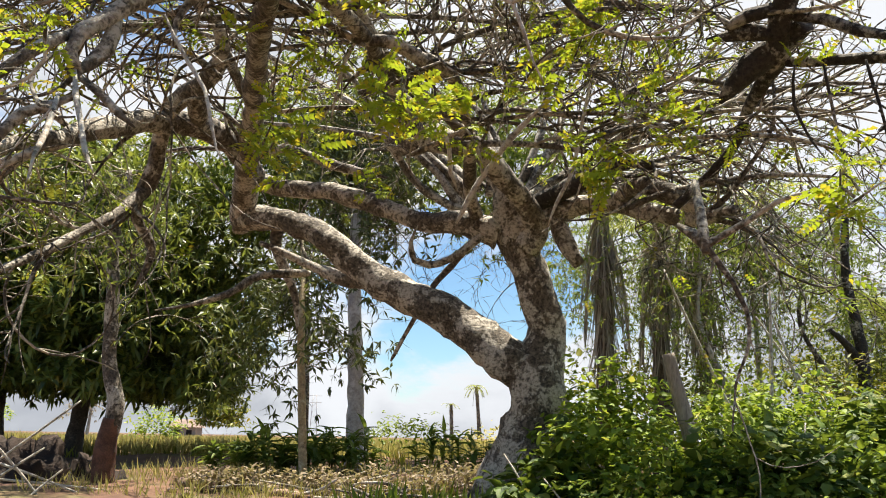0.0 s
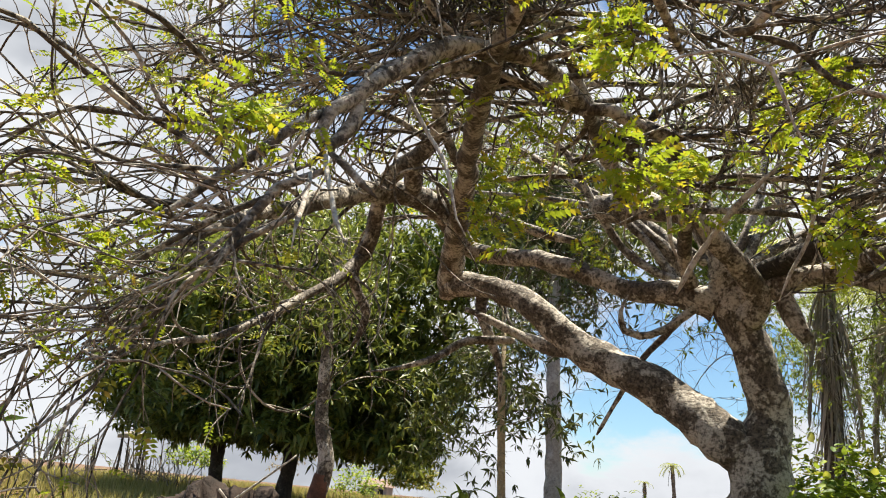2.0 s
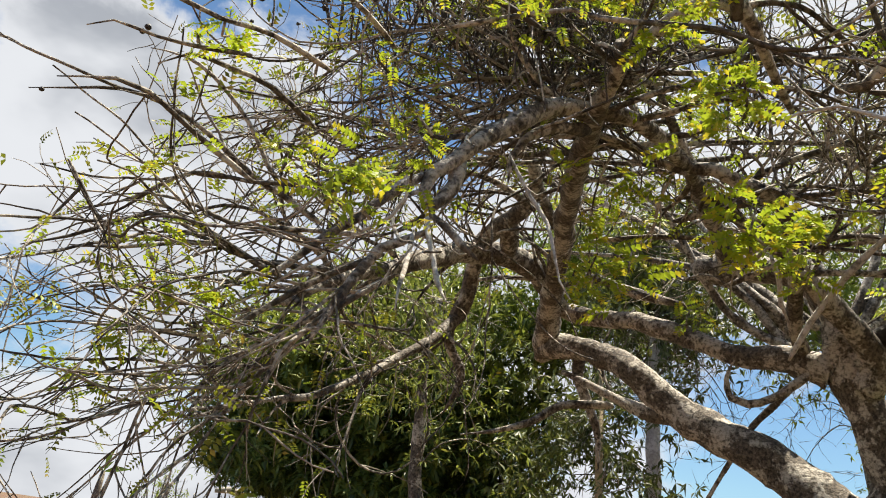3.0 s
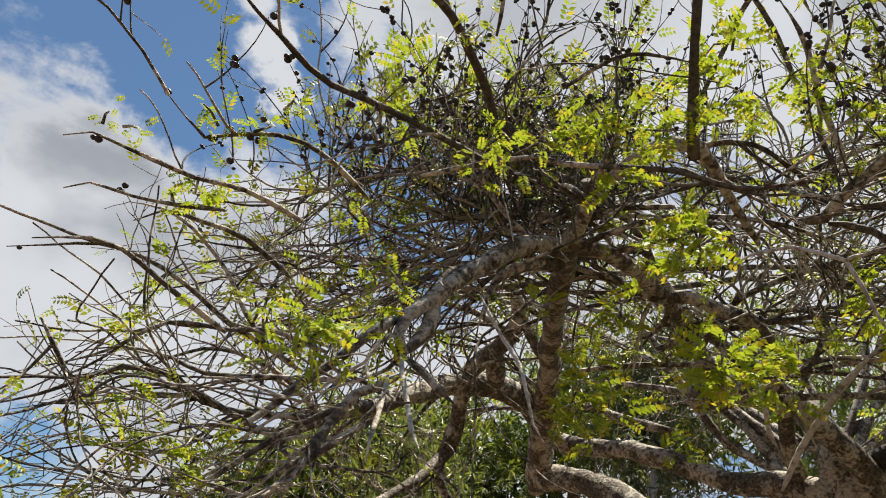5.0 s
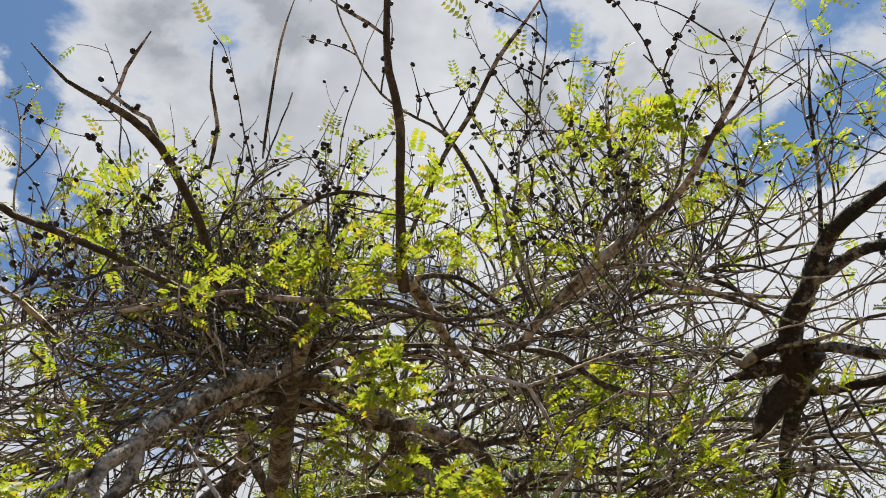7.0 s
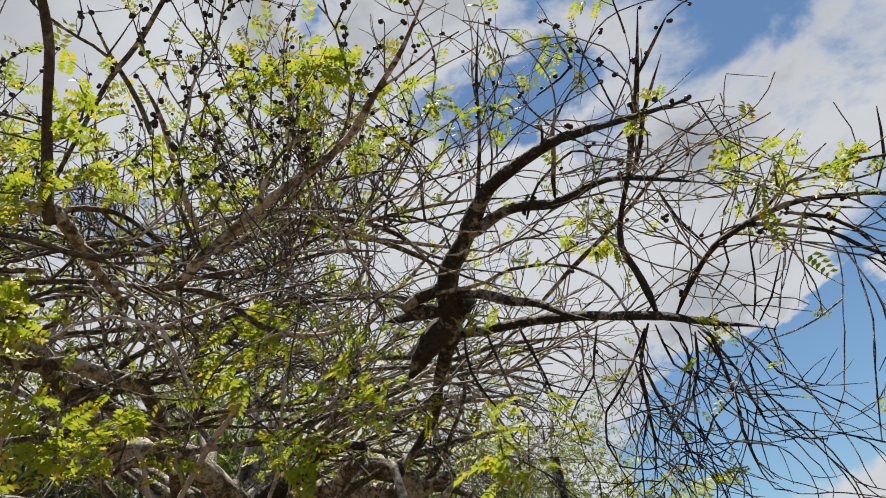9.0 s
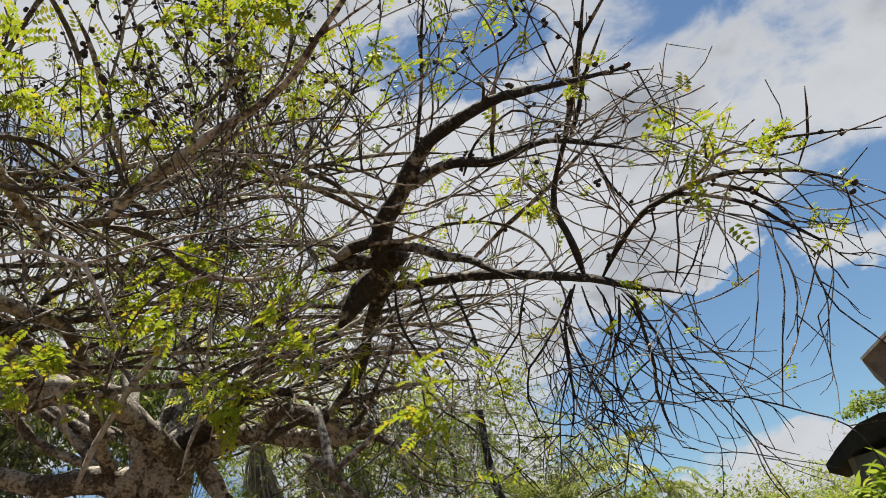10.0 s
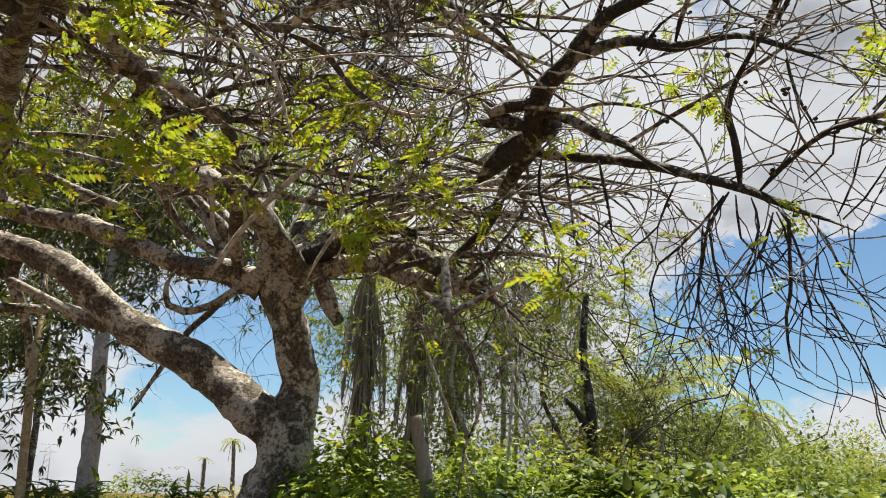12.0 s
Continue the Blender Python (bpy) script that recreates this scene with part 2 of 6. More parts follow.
class Bag:
    """Vertices and faces that become one mesh."""

    def __init__(self):
        self.v, self.f = [], []

    def tube(self, pts, radii, sides=6, bumpy=0.0, cap=True):
        pts = [Vector(p) for p in pts]
        base, n = len(self.v), len(pts)
        side = None
        for i, p in enumerate(pts):
            tan = (pts[min(i + 1, n - 1)] - pts[max(i - 1, 0)])
            tan = tan.normalized() if tan.length > 1e-9 else Vector((0, 0, 1))
            if side is None:
                side = tan.orthogonal().normalized()
            side = (side - tan * side.dot(tan)).normalized()
            other = tan.cross(side)
            for k in range(sides):
                a = 2 * math.pi * k / sides
                d = side * math.cos(a) + other * math.sin(a)
                r = radii[i]
                if bumpy:
                    q = p + d * r
                    r *= 1 + bumpy * (noise.noise(q * 5.0) + 0.6 * noise.noise(q * 14.0))
                self.v.append(p + d * r)
        for i in range(n - 1):
            for k in range(sides):
                a, b = base + i * sides + k, base + i * sides + (k + 1) % sides
                self.f.append((a, b, b + sides, a + sides))
        if cap:
            self.f.append(tuple(base + k for k in reversed(range(sides))))
            self.f.append(tuple(base + (n - 1) * sides + k for k in range(sides)))
        return self

    def ball(self, c, r, squash=(1, 1, 1), rings=4, sides=6, lumpy=0.0):
        base, c = len(self.v), Vector(c)
        for i in range(rings + 1):
            th = math.pi * i / rings
            for k in range(sides):
                a = 2 * math.pi * k / sides
                d = Vector((math.sin(th) * math.cos(a), math.sin(th) * math.sin(a), math.cos(th)))
                rr = r * (1 + (lumpy * (noise.noise(c + d * 1.6) + 0.8 * noise.noise(c + d * 4.0) + 0.5 * noise.noise(c + d * 9.0)) if lumpy else 0))
                self.v.append(c + Vector((d.x * squash[0], d.y * squash[1], d.z * squash[2])) * rr)
        for i in range(rings):
            for k in range(sides):
                a, b = base + i * sides + k, base + i * sides + (k + 1) % sides
                self.f.append((a, a + sides, b + sides, b))
        return self

    def box(self, lo, hi):
        base = len(self.v)
        for z in (lo[2], hi[2]):
            for x, y in ((lo[0], lo[1]), (hi[0], lo[1]), (hi[0], hi[1]), (lo[0], hi[1])):
                self.v.append(Vector((x, y, z)))
        for q in ((3, 2, 1, 0), (4, 5, 6, 7), (0, 1, 5, 4), (1, 2, 6, 5), (2, 3, 7, 6), (3, 0, 4, 7)):
            self.f.append(tuple(base + i for i in q))
        return self

    def make(self, name, mat, parent=None, label="", kind="", smooth=True):
        ob = part(name, self.v, self.f, mat, None, label, kind, smooth)
        return keep(ob, parent) if parent else ob


def smooth_line(pts, step):
    """Points of a Catmull-Rom curve through pts (place and radius), about step apart."""
    pts = np.array(pts, float)
    out = []
    for i in range(len(pts) - 1):
        p0, p1, p2, p3 = pts[max(i - 1, 0)], pts[i], pts[i + 1], pts[min(i + 2, len(pts) - 1)]
        n = max(1, int(np.linalg.norm(p2[:3] - p1[:3]) / step))
        for t in np.arange(n) / n:
            out.append(0.5 * (2 * p1 + (p2 - p0) * t + (2 * p0 - 5 * p1 + 4 * p2 - p3) * t * t + (3 * p1 - p0 - 3 * p2 + p3) * t ** 3))
    out.append(pts[-1])
    return np.array(out)


def unit(a):
    return a / np.maximum(np.linalg.norm(a, axis=-1, keepdims=True), 1e-9)


def leaf_mesh(name, base, along, up, length, width, mat, parent, label="", kind="stuff", droop=0.25, full=False):
    """Many leaves in one mesh: each a folded, drooping blade; full: a rounder outline with more points."""
    base, along, up = np.asarray(base, float), unit(np.asarray(along, float)), np.asarray(up, float)
    side = unit(np.cross(along, up))
    up = np.cross(side, along)
    n = len(base)
    length = np.broadcast_to(np.asarray(length, float), (n,))[:, None]
    width = np.broadcast_to(np.asarray(width, float), (n,))[:, None]

    def spot(s, across, lift):
        return base + along * length * s + side * width * across + up * (width * lift - length * droop * s * s + length * droop * 0.5 * s)

    if full:
        rows = ((0.12, 0.42), (0.38, 0.5), (0.72, 0.25))
        cols = [base] + [spot(s, k * w, 0.16 * abs(k)) for s, w in rows for k in (-1, 0, 1)] + [spot(1.0, 0, 0)]
        tris = [(0, 3, 2), (0, 2, 1), (1, 2, 5, 4), (2, 3, 6, 5), (4, 5, 8, 7), (5, 6, 9, 8), (7, 8, 10), (8, 9, 10)]
    else:
        cols = [base, spot(0.45, 0.5, 0.2), spot(0.5, 0, 0), spot(0.45, -0.5, 0.2), spot(1.0, 0, 0)]
        tris = [(0, 3, 2), (0, 2, 1), (2, 3, 4), (1, 2, 4)]
    v = np.stack(cols, 1).reshape(-1, 3)
    k = (len(cols) * np.arange(n))[:, None]
    f = []
    for t in tris:
        f += (k + list(t)).tolist()
    ob = part(name, v, f, mat, None, label, kind)
    return keep(ob, parent) if parent else ob


def pinnate(rng, base, along, up, length, pairs=9, leaflet=0.2):
    """Leaflets of compound leaves: arrays of base, direction, normal and length."""
    base, along, up = np.asarray(base, float), unit(np.asarray(along, float)), np.asarray(up, float)
    side = unit(np.cross(along, up))
    up = np.cross(side, along)
    length = np.asarray(length, float)[:, None]
    b, d, u, l = [], [], [], []
    for i in range(pairs):
        s = (i + 1) / pairs
        spot = base + along * length * s - up * length * 0.22 * s * s
        for sgn in (-1, 1):
            b.append(spot)
            d.append(side * sgn + along * 0.45 + up * rng.uniform(-0.25, 0.15, length.shape))
            u.append(up + 0.25 * rng.normal(size=base.shape))
            l.append(length[:, 0] * leaflet * (1.1 - 0.5 * abs(s - 0.45)))
    return np.concatenate(b), np.concatenate(d), np.concatenate(u), np.concatenate(l)


def rot_about(v, axis, angle):
    return Matrix.Rotation(angle, 3, axis) @ v


def grow(rng, start, way, length, r0, bag, tips, step=0.08, wander=0.22, lift=0.02, sides=4, r1=0.0012):
    """One wandering twig; returns its points, directions and radii."""
    p, d = Vector(start), Vector(way).normalized()
    n = max(3, int(length / step))
    axis, turn = Vector((rng.gauss(0, 1), rng.gauss(0, 1), rng.gauss(0, 1))).normalized(), rng.uniform(0.7, 3.2) * step
    pts, ways, rad = [p.copy()], [d.copy()], [r0]
    for i in range(n):
        if rng.random() < 0.12:
            axis, turn = Vector((rng.gauss(0, 1), rng.gauss(0, 1), rng.gauss(0, 1))).normalized(), rng.uniform(0.7, 3.4) * step
        d = (rot_about(d, axis, turn) + Vector((rng.gauss(0, 1), rng.gauss(0, 1), rng.gauss(0, 1))) * wander * 0.4 + Vector((0, 0, lift))).normalized()
        p = p + d * step
        pts.append(p.copy()), ways.append(d.copy())
        rad.append(r0 + (r1 - r0) * ((i + 1) / n) ** 0.8)
    bag.tube(pts, rad, sides, 0.0, False)
    if tips is not None:
        tips.append((pts[-1], ways[-1]))
    return pts, ways, rad

# ---- the ground: a lane below a bank, red soil and dry field to the horizon ----
def ease(a, b, x):
    t = min(1.0, max(0.0, (x - a) / (b - a)))
    return t * t * (3 - 2 * t)


def land(x, y):
    z = 1.0 * ease(3.2, 6.4, y) + 0.22 * ease(7, 16, y)
    far = math.hypot(x, y)
    z += 0.10 * noise.noise(Vector((x * 0.35, y * 0.35, 0))) * ease(4, 7, y) * (1 - ease(30, 60, far))
    z += 0.05 * noise.noise(Vector((x * 1.3, y * 1.3, 3))) * (1 - ease(20, 40, far))
    return z


def make_ground():
    marks = [0.0]
    while marks[-1] < 3000:
        marks.append(marks[-1] + max(0.35, marks[-1] * 0.10))
    line = sorted({-m for m in marks} | set(marks))
    v = [(x, y, land(x, y)) for y in line for x in line]
    n = len(line)
    f = [(j * n + i, j * n + i + 1, (j + 1) * n + i + 1, (j + 1) * n + i) for j in range(n - 1) for i in range(n - 1)]
    return tagged(part("ground", v, f, "soil"), "reddish bare soil and dry grass rising to a flat field", "ground", kind="structure")


ground = make_ground()

# ---- the old spreading tree ----
tree = thing("spreading_tree", (0.72, 7.1, land(0.72, 7.1)), "old gnarled spreading tree with lichen bark and tangled bare twigs", "tree")
rng = random.Random(7)
npr = np.random.default_rng(7)
SEEDS = []   # place, direction, radius, weight
EYE = Vector((0.0, 0.0, 1.64))   # mean camera position, kept clear of twigs
VIEW_LIMBS = {}    # bearings at which a thick limb shows to the camera, and how far off it is


def bearing(p):
    q = p - EYE
    return math.degrees(math.atan2(-q.x, q.y)), math.degrees(math.asin(q.z / q.length)), q.length


def crowds(*points):
    """How many of the points would hide a thick limb from the camera."""
    return sum(d < VIEW_LIMBS.get((round(az), round(el)), 0) - 0.12 for az, el, d in map(bearing, points))



def limb(name, mat, seed, pts):
    line = smooth_line(pts, 0.07)
    thick = max(p[3] for p in pts)
    wob = []
    for i, p in enumerate(line):
        q = Vector(p[:3])
        free = min(1.0, i * 0.07 / 0.5)   # joints stay in place
        if name == "drooping_branch":
            q = q + Vector(noise.noise_vector(q * 9.0)) * 0.022 * free
        wob.append(q + Vector(noise.noise_vector(q * 3.1)) * 0.25 * p[3] + Vector(noise.noise_vector(q * 1.9 + Vector((7, 3, 1)))) * min(0.018, 0.5 * p[3]) * free)
    mat = "twig" if thick < 0.012 and mat == "bark" else mat
    n = len(line)
    tip = [min(1.0, 0.25 + (n - 1 - i) / (0.3 * n)) * min(1.0, 0.55 + i / (0.12 * n)) if name in ("branch", "drooping_branch", "twig") else 1.0 for i in range(n)]
    b = Bag().tube(wob, [max(p[3] * s, 0.0022) for p, s in zip(line, tip)], 14 if thick > 0.06 else 8 if thick > 0.02 else 6, 0.22 if thick > 0.03 else 0.12)
    b.make(name, mat, tree)
    for i in range(1, len(line)):
        step = Vector(line[i][:3]) - Vector(line[i - 1][:3])
        az, el, far = bearing(wob[i])
        if line[i][3] > 0.0055 * far:
            wide = 1 if line[i][3] > 0.010 * far else 0
            for a in range(-wide, wide + 1):
                for e in range(-wide, wide + 1):
                    cell = (round(az) + a, round(el) + e)
                    VIEW_LIMBS[cell] = min(far, VIEW_LIMBS.get(cell, 99))
        if name != "trunk":
            SEEDS.append((wob[i], step.normalized(), line[i][3], seed * step.length))


limb('trunk', 'bark', 0.2, [(0.6, 6.93, 0.79, 0.4253), (0.65, 6.97, 1.13, 0.3862), (0.72, 6.99, 1.36, 0.3312), (0.77, 7.0, 1.62, 0.2916), (0.81, 7.0, 1.9, 0.2608), (0.86, 7.0, 2.16, 0.2384), (0.9, 6.98, 2.41, 0.1713), (0.88, 6.96, 2.65, 0.1674), (0.78, 6.94, 2.94, 0.1635), (0.68, 6.91, 3.19, 0.1567), (0.61, 6.87, 3.43, 0.1546), (0.54, 6.82, 3.7, 0.1298), (0.43, 6.77, 3.95, 0.1099), (0.28, 6.82, 4.14, 0.1012), (0.04, 6.99, 4.26, 0.1195), (-0.24, 7.16, 4.33, 0.1331), (-0.5, 7.25, 4.41, 0.1296), (-0.57, 7.3, 4.43, 0.0815)])
limb('limb', 'bark', 0.4, [(0.75, 7.01, 2.14, 0.1705), (0.59, 7.01, 2.28, 0.191), (0.4, 7.08, 2.41, 0.1936), (0.11, 7.2, 2.64, 0.1677), (-0.21, 7.3, 2.83, 0.1607), (-0.49, 7.43, 2.97, 0.1481), (-0.77, 7.53, 3.17, 0.1455), (-1.07, 7.61, 3.43, 0.1372), (-1.37, 7.75, 3.64, 0.1292), (-1.69, 7.91, 3.75, 0.1207), (-2.04, 8.14, 3.8, 0.1299), (-2.18, 8.17, 3.78, 0.0948)])
limb('limb', 'bark', 0.6, [(0.72, 6.84, 3.22, 0.148), (0.81, 6.71, 3.41, 0.1121), (0.62, 6.52, 3.61, 0.1002), (0.44, 6.32, 3.77, 0.0863), (0.26, 6.08, 3.87, 0.0677), (0.07, 5.83, 3.98, 0.0567), (-0.12, 5.59, 4.04, 0.0505), (-0.3, 5.34, 4.1, 0.0465), (-0.43, 5.07, 4.16, 0.0407), (-0.52, 4.81, 4.22, 0.0352), (-0.59, 4.53, 4.29, 0.0282), (-0.66, 4.32, 4.42, 0.0187), (-0.71, 4.17, 4.54, 0.0099)])
limb('limb', 'bark', 0.7, [(0.5, 6.9, 3.36, 0.1448), (0.2, 6.93, 3.45, 0.1156), (-0.1, 7.04, 3.49, 0.0971), (-0.41, 7.13, 3.59, 0.0881), (-0.74, 7.22, 3.76, 0.0896), (-1.05, 7.32, 3.86, 0.0857), (-1.4, 7.48, 3.92, 0.0822), (-1.73, 7.7, 4.04, 0.0903), (-2.04, 7.83, 4.18, 0.0979)])
limb('limb', 'bark', 0.9, [(-1.88, 7.7, 4.12, 0.0981), (-1.97, 7.39, 4.24, 0.1123), (-2.11, 7.0, 4.3, 0.1137), (-2.28, 6.75, 4.3, 0.1057), (-2.45, 6.43, 4.18, 0.0967), (-2.6, 6.13, 4.03, 0.0881), (-2.67, 5.71, 3.8, 0.0827), (-2.72, 5.32, 3.59, 0.0689), (-2.76, 4.88, 3.39, 0.0519), (-2.78, 4.49, 3.16, 0.037), (-2.87, 4.21, 2.95, 0.0244)])
limb('upright_limb', 'bark', 0.3, [(-2.12, 8.26, 3.75, 0.1218), (-2.02, 7.83, 4.01, 0.123), (-1.82, 7.08, 4.12, 0.1019), (-1.66, 6.5, 4.23, 0.0923), (-1.44, 5.62, 4.2, 0.0811), (-1.2, 4.72, 4.07, 0.0709), (-1.05, 4.22, 4.03, 0.0641), (-0.88, 3.6, 3.83, 0.0509), (-0.78, 3.36, 3.8, 0.0409), (-0.71, 3.19, 3.8, 0.0339), (-0.69, 3.05, 3.84, 0.0277)])
limb('limb', 'bark', 0.8, [(-0.88, 3.55, 3.82, 0.0472), (-0.76, 3.72, 3.86, 0.0471), (-0.65, 3.94, 3.89, 0.0473), (-0.57, 4.32, 3.98, 0.0457), (-0.48, 4.64, 4.0, 0.0462), (-0.43, 5.35, 4.14, 0.054), (-0.37, 6.35, 4.36, 0.0649), (-0.3, 6.95, 4.41, 0.0847), (-0.29, 7.11, 4.35, 0.101)])
limb('limb', 'bark', 0.8, [(-0.49, 4.56, 3.98, 0.0385), (-0.33, 4.59, 3.99, 0.042), (-0.16, 4.69, 3.93, 0.0437), (0.02, 4.9, 3.93, 0.0448), (0.12, 5.44, 3.95, 0.0465), (0.19, 6.01, 3.84, 0.0498), (0.23, 6.6, 3.64, 0.0572), (0.28, 6.78, 3.48, 0.0621)])
limb('limb', 'bark', 1, [(0.7, 6.83, 3.43, 0.1388), (0.98, 6.7, 3.52, 0.0976), (1.21, 6.51, 3.55, 0.0856), (1.41, 6.32, 3.49, 0.0762), (1.59, 6.15, 3.39, 0.0763), (1.79, 5.91, 3.26, 0.0667), (1.94, 5.67, 3.2, 0.0557), (2.03, 5.42, 3.19, 0.0395)])
limb('limb', 'mossy_shaded', 1, [(0.71, 6.76, 3.53, 0.0985), (0.92, 6.64, 3.63, 0.0825), (1.1, 6.38, 3.67, 0.0774), (1.24, 6.13, 3.71, 0.0701), (1.37, 5.89, 3.68, 0.0479), (1.56, 5.66, 3.6, 0.0335)])
limb('limb', 'bark', 0.8, [(1.4, 6.38, 3.5, 0.0606), (1.52, 6.01, 3.54, 0.0751), (1.71, 5.79, 3.41, 0.0848), (1.9, 5.71, 3.29, 0.0625)])
limb('limb_stub', 'bark', 0, [(0.91, 6.7, 3.55, 0.0782), (0.97, 6.69, 3.42, 0.068), (1.04, 6.67, 3.23, 0.0723), (1.14, 6.65, 3.04, 0.0525)])
limb('broken_limb', 'bark', 0, [(1.21, 3.71, 2.82, 0.0191), (1.18, 3.56, 2.63, 0.0234), (1.16, 3.5, 2.51, 0.0279), (1.16, 3.47, 2.42, 0.0187)])
limb('branch', 'bark', 0.6, [(1.07, 3.56, 2.57, 0.0233), (1.13, 3.53, 2.52, 0.0281), (1.17, 3.51, 2.46, 0.0253), (1.22, 3.48, 2.49, 0.0164), (1.33, 3.42, 2.55, 0.0137), (1.41, 3.27, 2.6, 0.012), (1.5, 3.11, 2.61, 0.0091)])
limb('broken_limb', 'bark', 0.2, [(-0.72, 7.62, 3.05, 0.0706), (-0.89, 7.77, 3.1, 0.0776), (-1.04, 7.86, 3.15, 0.073), (-1.28, 7.99, 3.25, 0.0515), (-1.61, 8.02, 3.4, 0.0375), (-1.88, 8.05, 3.52, 0.0261)])
limb('branch', 'bark', 0, [(-0.48, 7.74, 2.31, 0.0162), (-0.12, 7.3, 2.89, 0.0259), (0.08, 7.05, 3.11, 0.0328), (0.33, 6.91, 3.36, 0.035)])
limb('branch', 'bark', 0, [(0.42, 6.86, 3.4, 0.0398), (0.08, 6.83, 3.13, 0.0319), (-0.12, 6.84, 3.07, 0.0343), (-0.25, 6.83, 3.1, 0.0368), (-0.28, 6.8, 3.25, 0.027), (-0.22, 6.76, 3.39, 0.0196)])
limb('limb', 'bark', 0.5, [(-2.81, 6.94, 3.59, 0.0589), (-2.65, 6.89, 3.75, 0.0639), (-2.56, 6.75, 4.04, 0.0713), (-2.42, 6.55, 4.3, 0.0752), (-2.21, 6.35, 4.4, 0.0781), (-2.01, 6.17, 4.42, 0.0782), (-1.82, 5.96, 4.48, 0.0711), (-1.75, 5.7, 4.59, 0.0549), (-1.77, 5.43, 4.63, 0.0398), (-1.82, 5.3, 4.63, 0.0261)])
limb('branch', 'bark', 0, [(-2.07, 6.23, 4.42, 0.084), (-2.11, 6.41, 4.33, 0.0858), (-2.17, 6.66, 4.22, 0.0831)])
limb('branch', 'bark', 0, [(-1.78, 5.81, 4.58, 0.0512), (-1.7, 6.01, 4.44, 0.0474), (-1.68, 6.29, 4.33, 0.0489)])
limb('branch', 'bark', 0.9, [(-2.63, 6.88, 3.77, 0.0586), (-2.72, 6.71, 3.52, 0.0518), (-2.82, 6.36, 3.25, 0.0417), (-2.97, 5.86, 2.92, 0.0341), (-3.12, 5.37, 2.62, 0.0294), (-3.23, 4.88, 2.46, 0.0213), (-3.24, 4.42, 2.28, 0.0142)])
limb('branch', 'bark', 0.6, [(-1.74, 7.22, 4.16, 0.0381), (-1.52, 7.2, 4.24, 0.046), (-1.27, 7.23, 4.18, 0.0456), (-1.06, 7.22, 4.09, 0.0503), (-0.8, 7.2, 4.03, 0.047), (-0.54, 7.24, 3.98, 0.0363)])
limb('branch', 'bark', 0.6, [(-1.71, 8.1, 3.73, 0.0708), (-1.73, 8.15, 3.5, 0.0589), (-1.61, 8.23, 3.23, 0.0468), (-1.52, 8.3, 2.95, 0.0407), (-1.49, 8.35, 2.62, 0.0288)])
limb('branch', 'bark', 0.6, [(-1.36, 8.15, 3.23, 0.046), (-1.82, 7.96, 3.16, 0.0428), (-2.11, 7.81, 2.94, 0.0337), (-2.43, 7.75, 2.82, 0.0253), (-2.75, 7.66, 2.75, 0.0168)])
limb('branch', 'bark', 0.5, [(-2.56, 6.77, 3.99, 0.0581), (-2.73, 6.89, 3.52, 0.0529), (-2.62, 7.05, 3.19, 0.0424), (-2.75, 7.07, 2.86, 0.0316)])
limb('limb', 'bark', 1, [(-0.9, 3.59, 3.82, 0.0507), (-1.01, 3.4, 3.74, 0.0502), (-1.09, 3.27, 3.65, 0.0512), (-1.15, 3.15, 3.52, 0.0495), (-1.23, 3.07, 3.41, 0.0458), (-1.28, 2.95, 3.28, 0.0392), (-1.34, 2.87, 3.16, 0.0334), (-1.38, 2.78, 3.07, 0.0289), (-1.4, 2.76, 2.98, 0.0251), (-1.37, 2.75, 2.9, 0.0248)])
limb('branch', 'pale', 0.3, [(-1.37, 2.75, 2.9, 0.014), (-1.33, 2.7, 2.78, 0.0122), (-1.256, 2.61, 2.639, 0.011), (-1.184, 2.512, 2.504, 0.0104), (-1.1, 2.405, 2.395, 0.007)])
limb('branch', 'bark', 0.4, [(-1.31, 2.92, 3.21, 0.0327), (-1.32, 2.88, 3.05, 0.0319), (-1.36, 2.8, 2.93, 0.0275), (-1.37, 2.75, 2.88, 0.0203)])
limb('branch', 'bark', 1.2, [(-1.41, 2.77, 3.06, 0.0278), (-1.46, 2.72, 3.0, 0.025), (-1.52, 2.67, 2.92, 0.0224), (-1.58, 2.62, 2.82, 0.0198), (-1.68, 2.56, 2.71, 0.0172), (-1.78, 2.49, 2.56, 0.0147), (-1.88, 2.4, 2.43, 0.0112)])
limb('branch', 'pale', 0.8, [(-1.33, 2.444, 2.924, 0.0057), (-1.347, 2.493, 2.814, 0.0064), (-1.398, 2.499, 2.749, 0.0071), (-1.495, 2.478, 2.683, 0.007), (-1.603, 2.458, 2.59, 0.007), (-1.74, 2.417, 2.476, 0.0063), (-1.9, 2.41, 2.37, 0.005), (-2.08, 2.36, 2.28, 0.0037)])
limb('branch', 'pale', 0, [(-1.36, 2.64, 2.76, 0.0087), (-1.315, 2.527, 2.634, 0.0101), (-1.268, 2.411, 2.517, 0.0096), (-1.204, 2.244, 2.383, 0.0089), (-1.172, 2.167, 2.288, 0.0064)])
limb('branch', 'bark', 0.3, [(-1.36, 2.76, 2.88, 0.0203), (-1.28, 2.76, 2.82, 0.0167), (-1.2, 2.77, 2.74, 0.0143), (-1.13, 2.76, 2.68, 0.013)])
limb('branch', 'bark', 1.2, [(-1.35, 2.74, 2.79, 0.02), (-1.45, 2.72, 2.74, 0.02), (-1.5, 2.66, 2.69, 0.0207), (-1.54, 2.62, 2.59, 0.0203), (-1.579, 2.534, 2.417, 0.0174), (-1.612, 2.446, 2.231, 0.0127)])
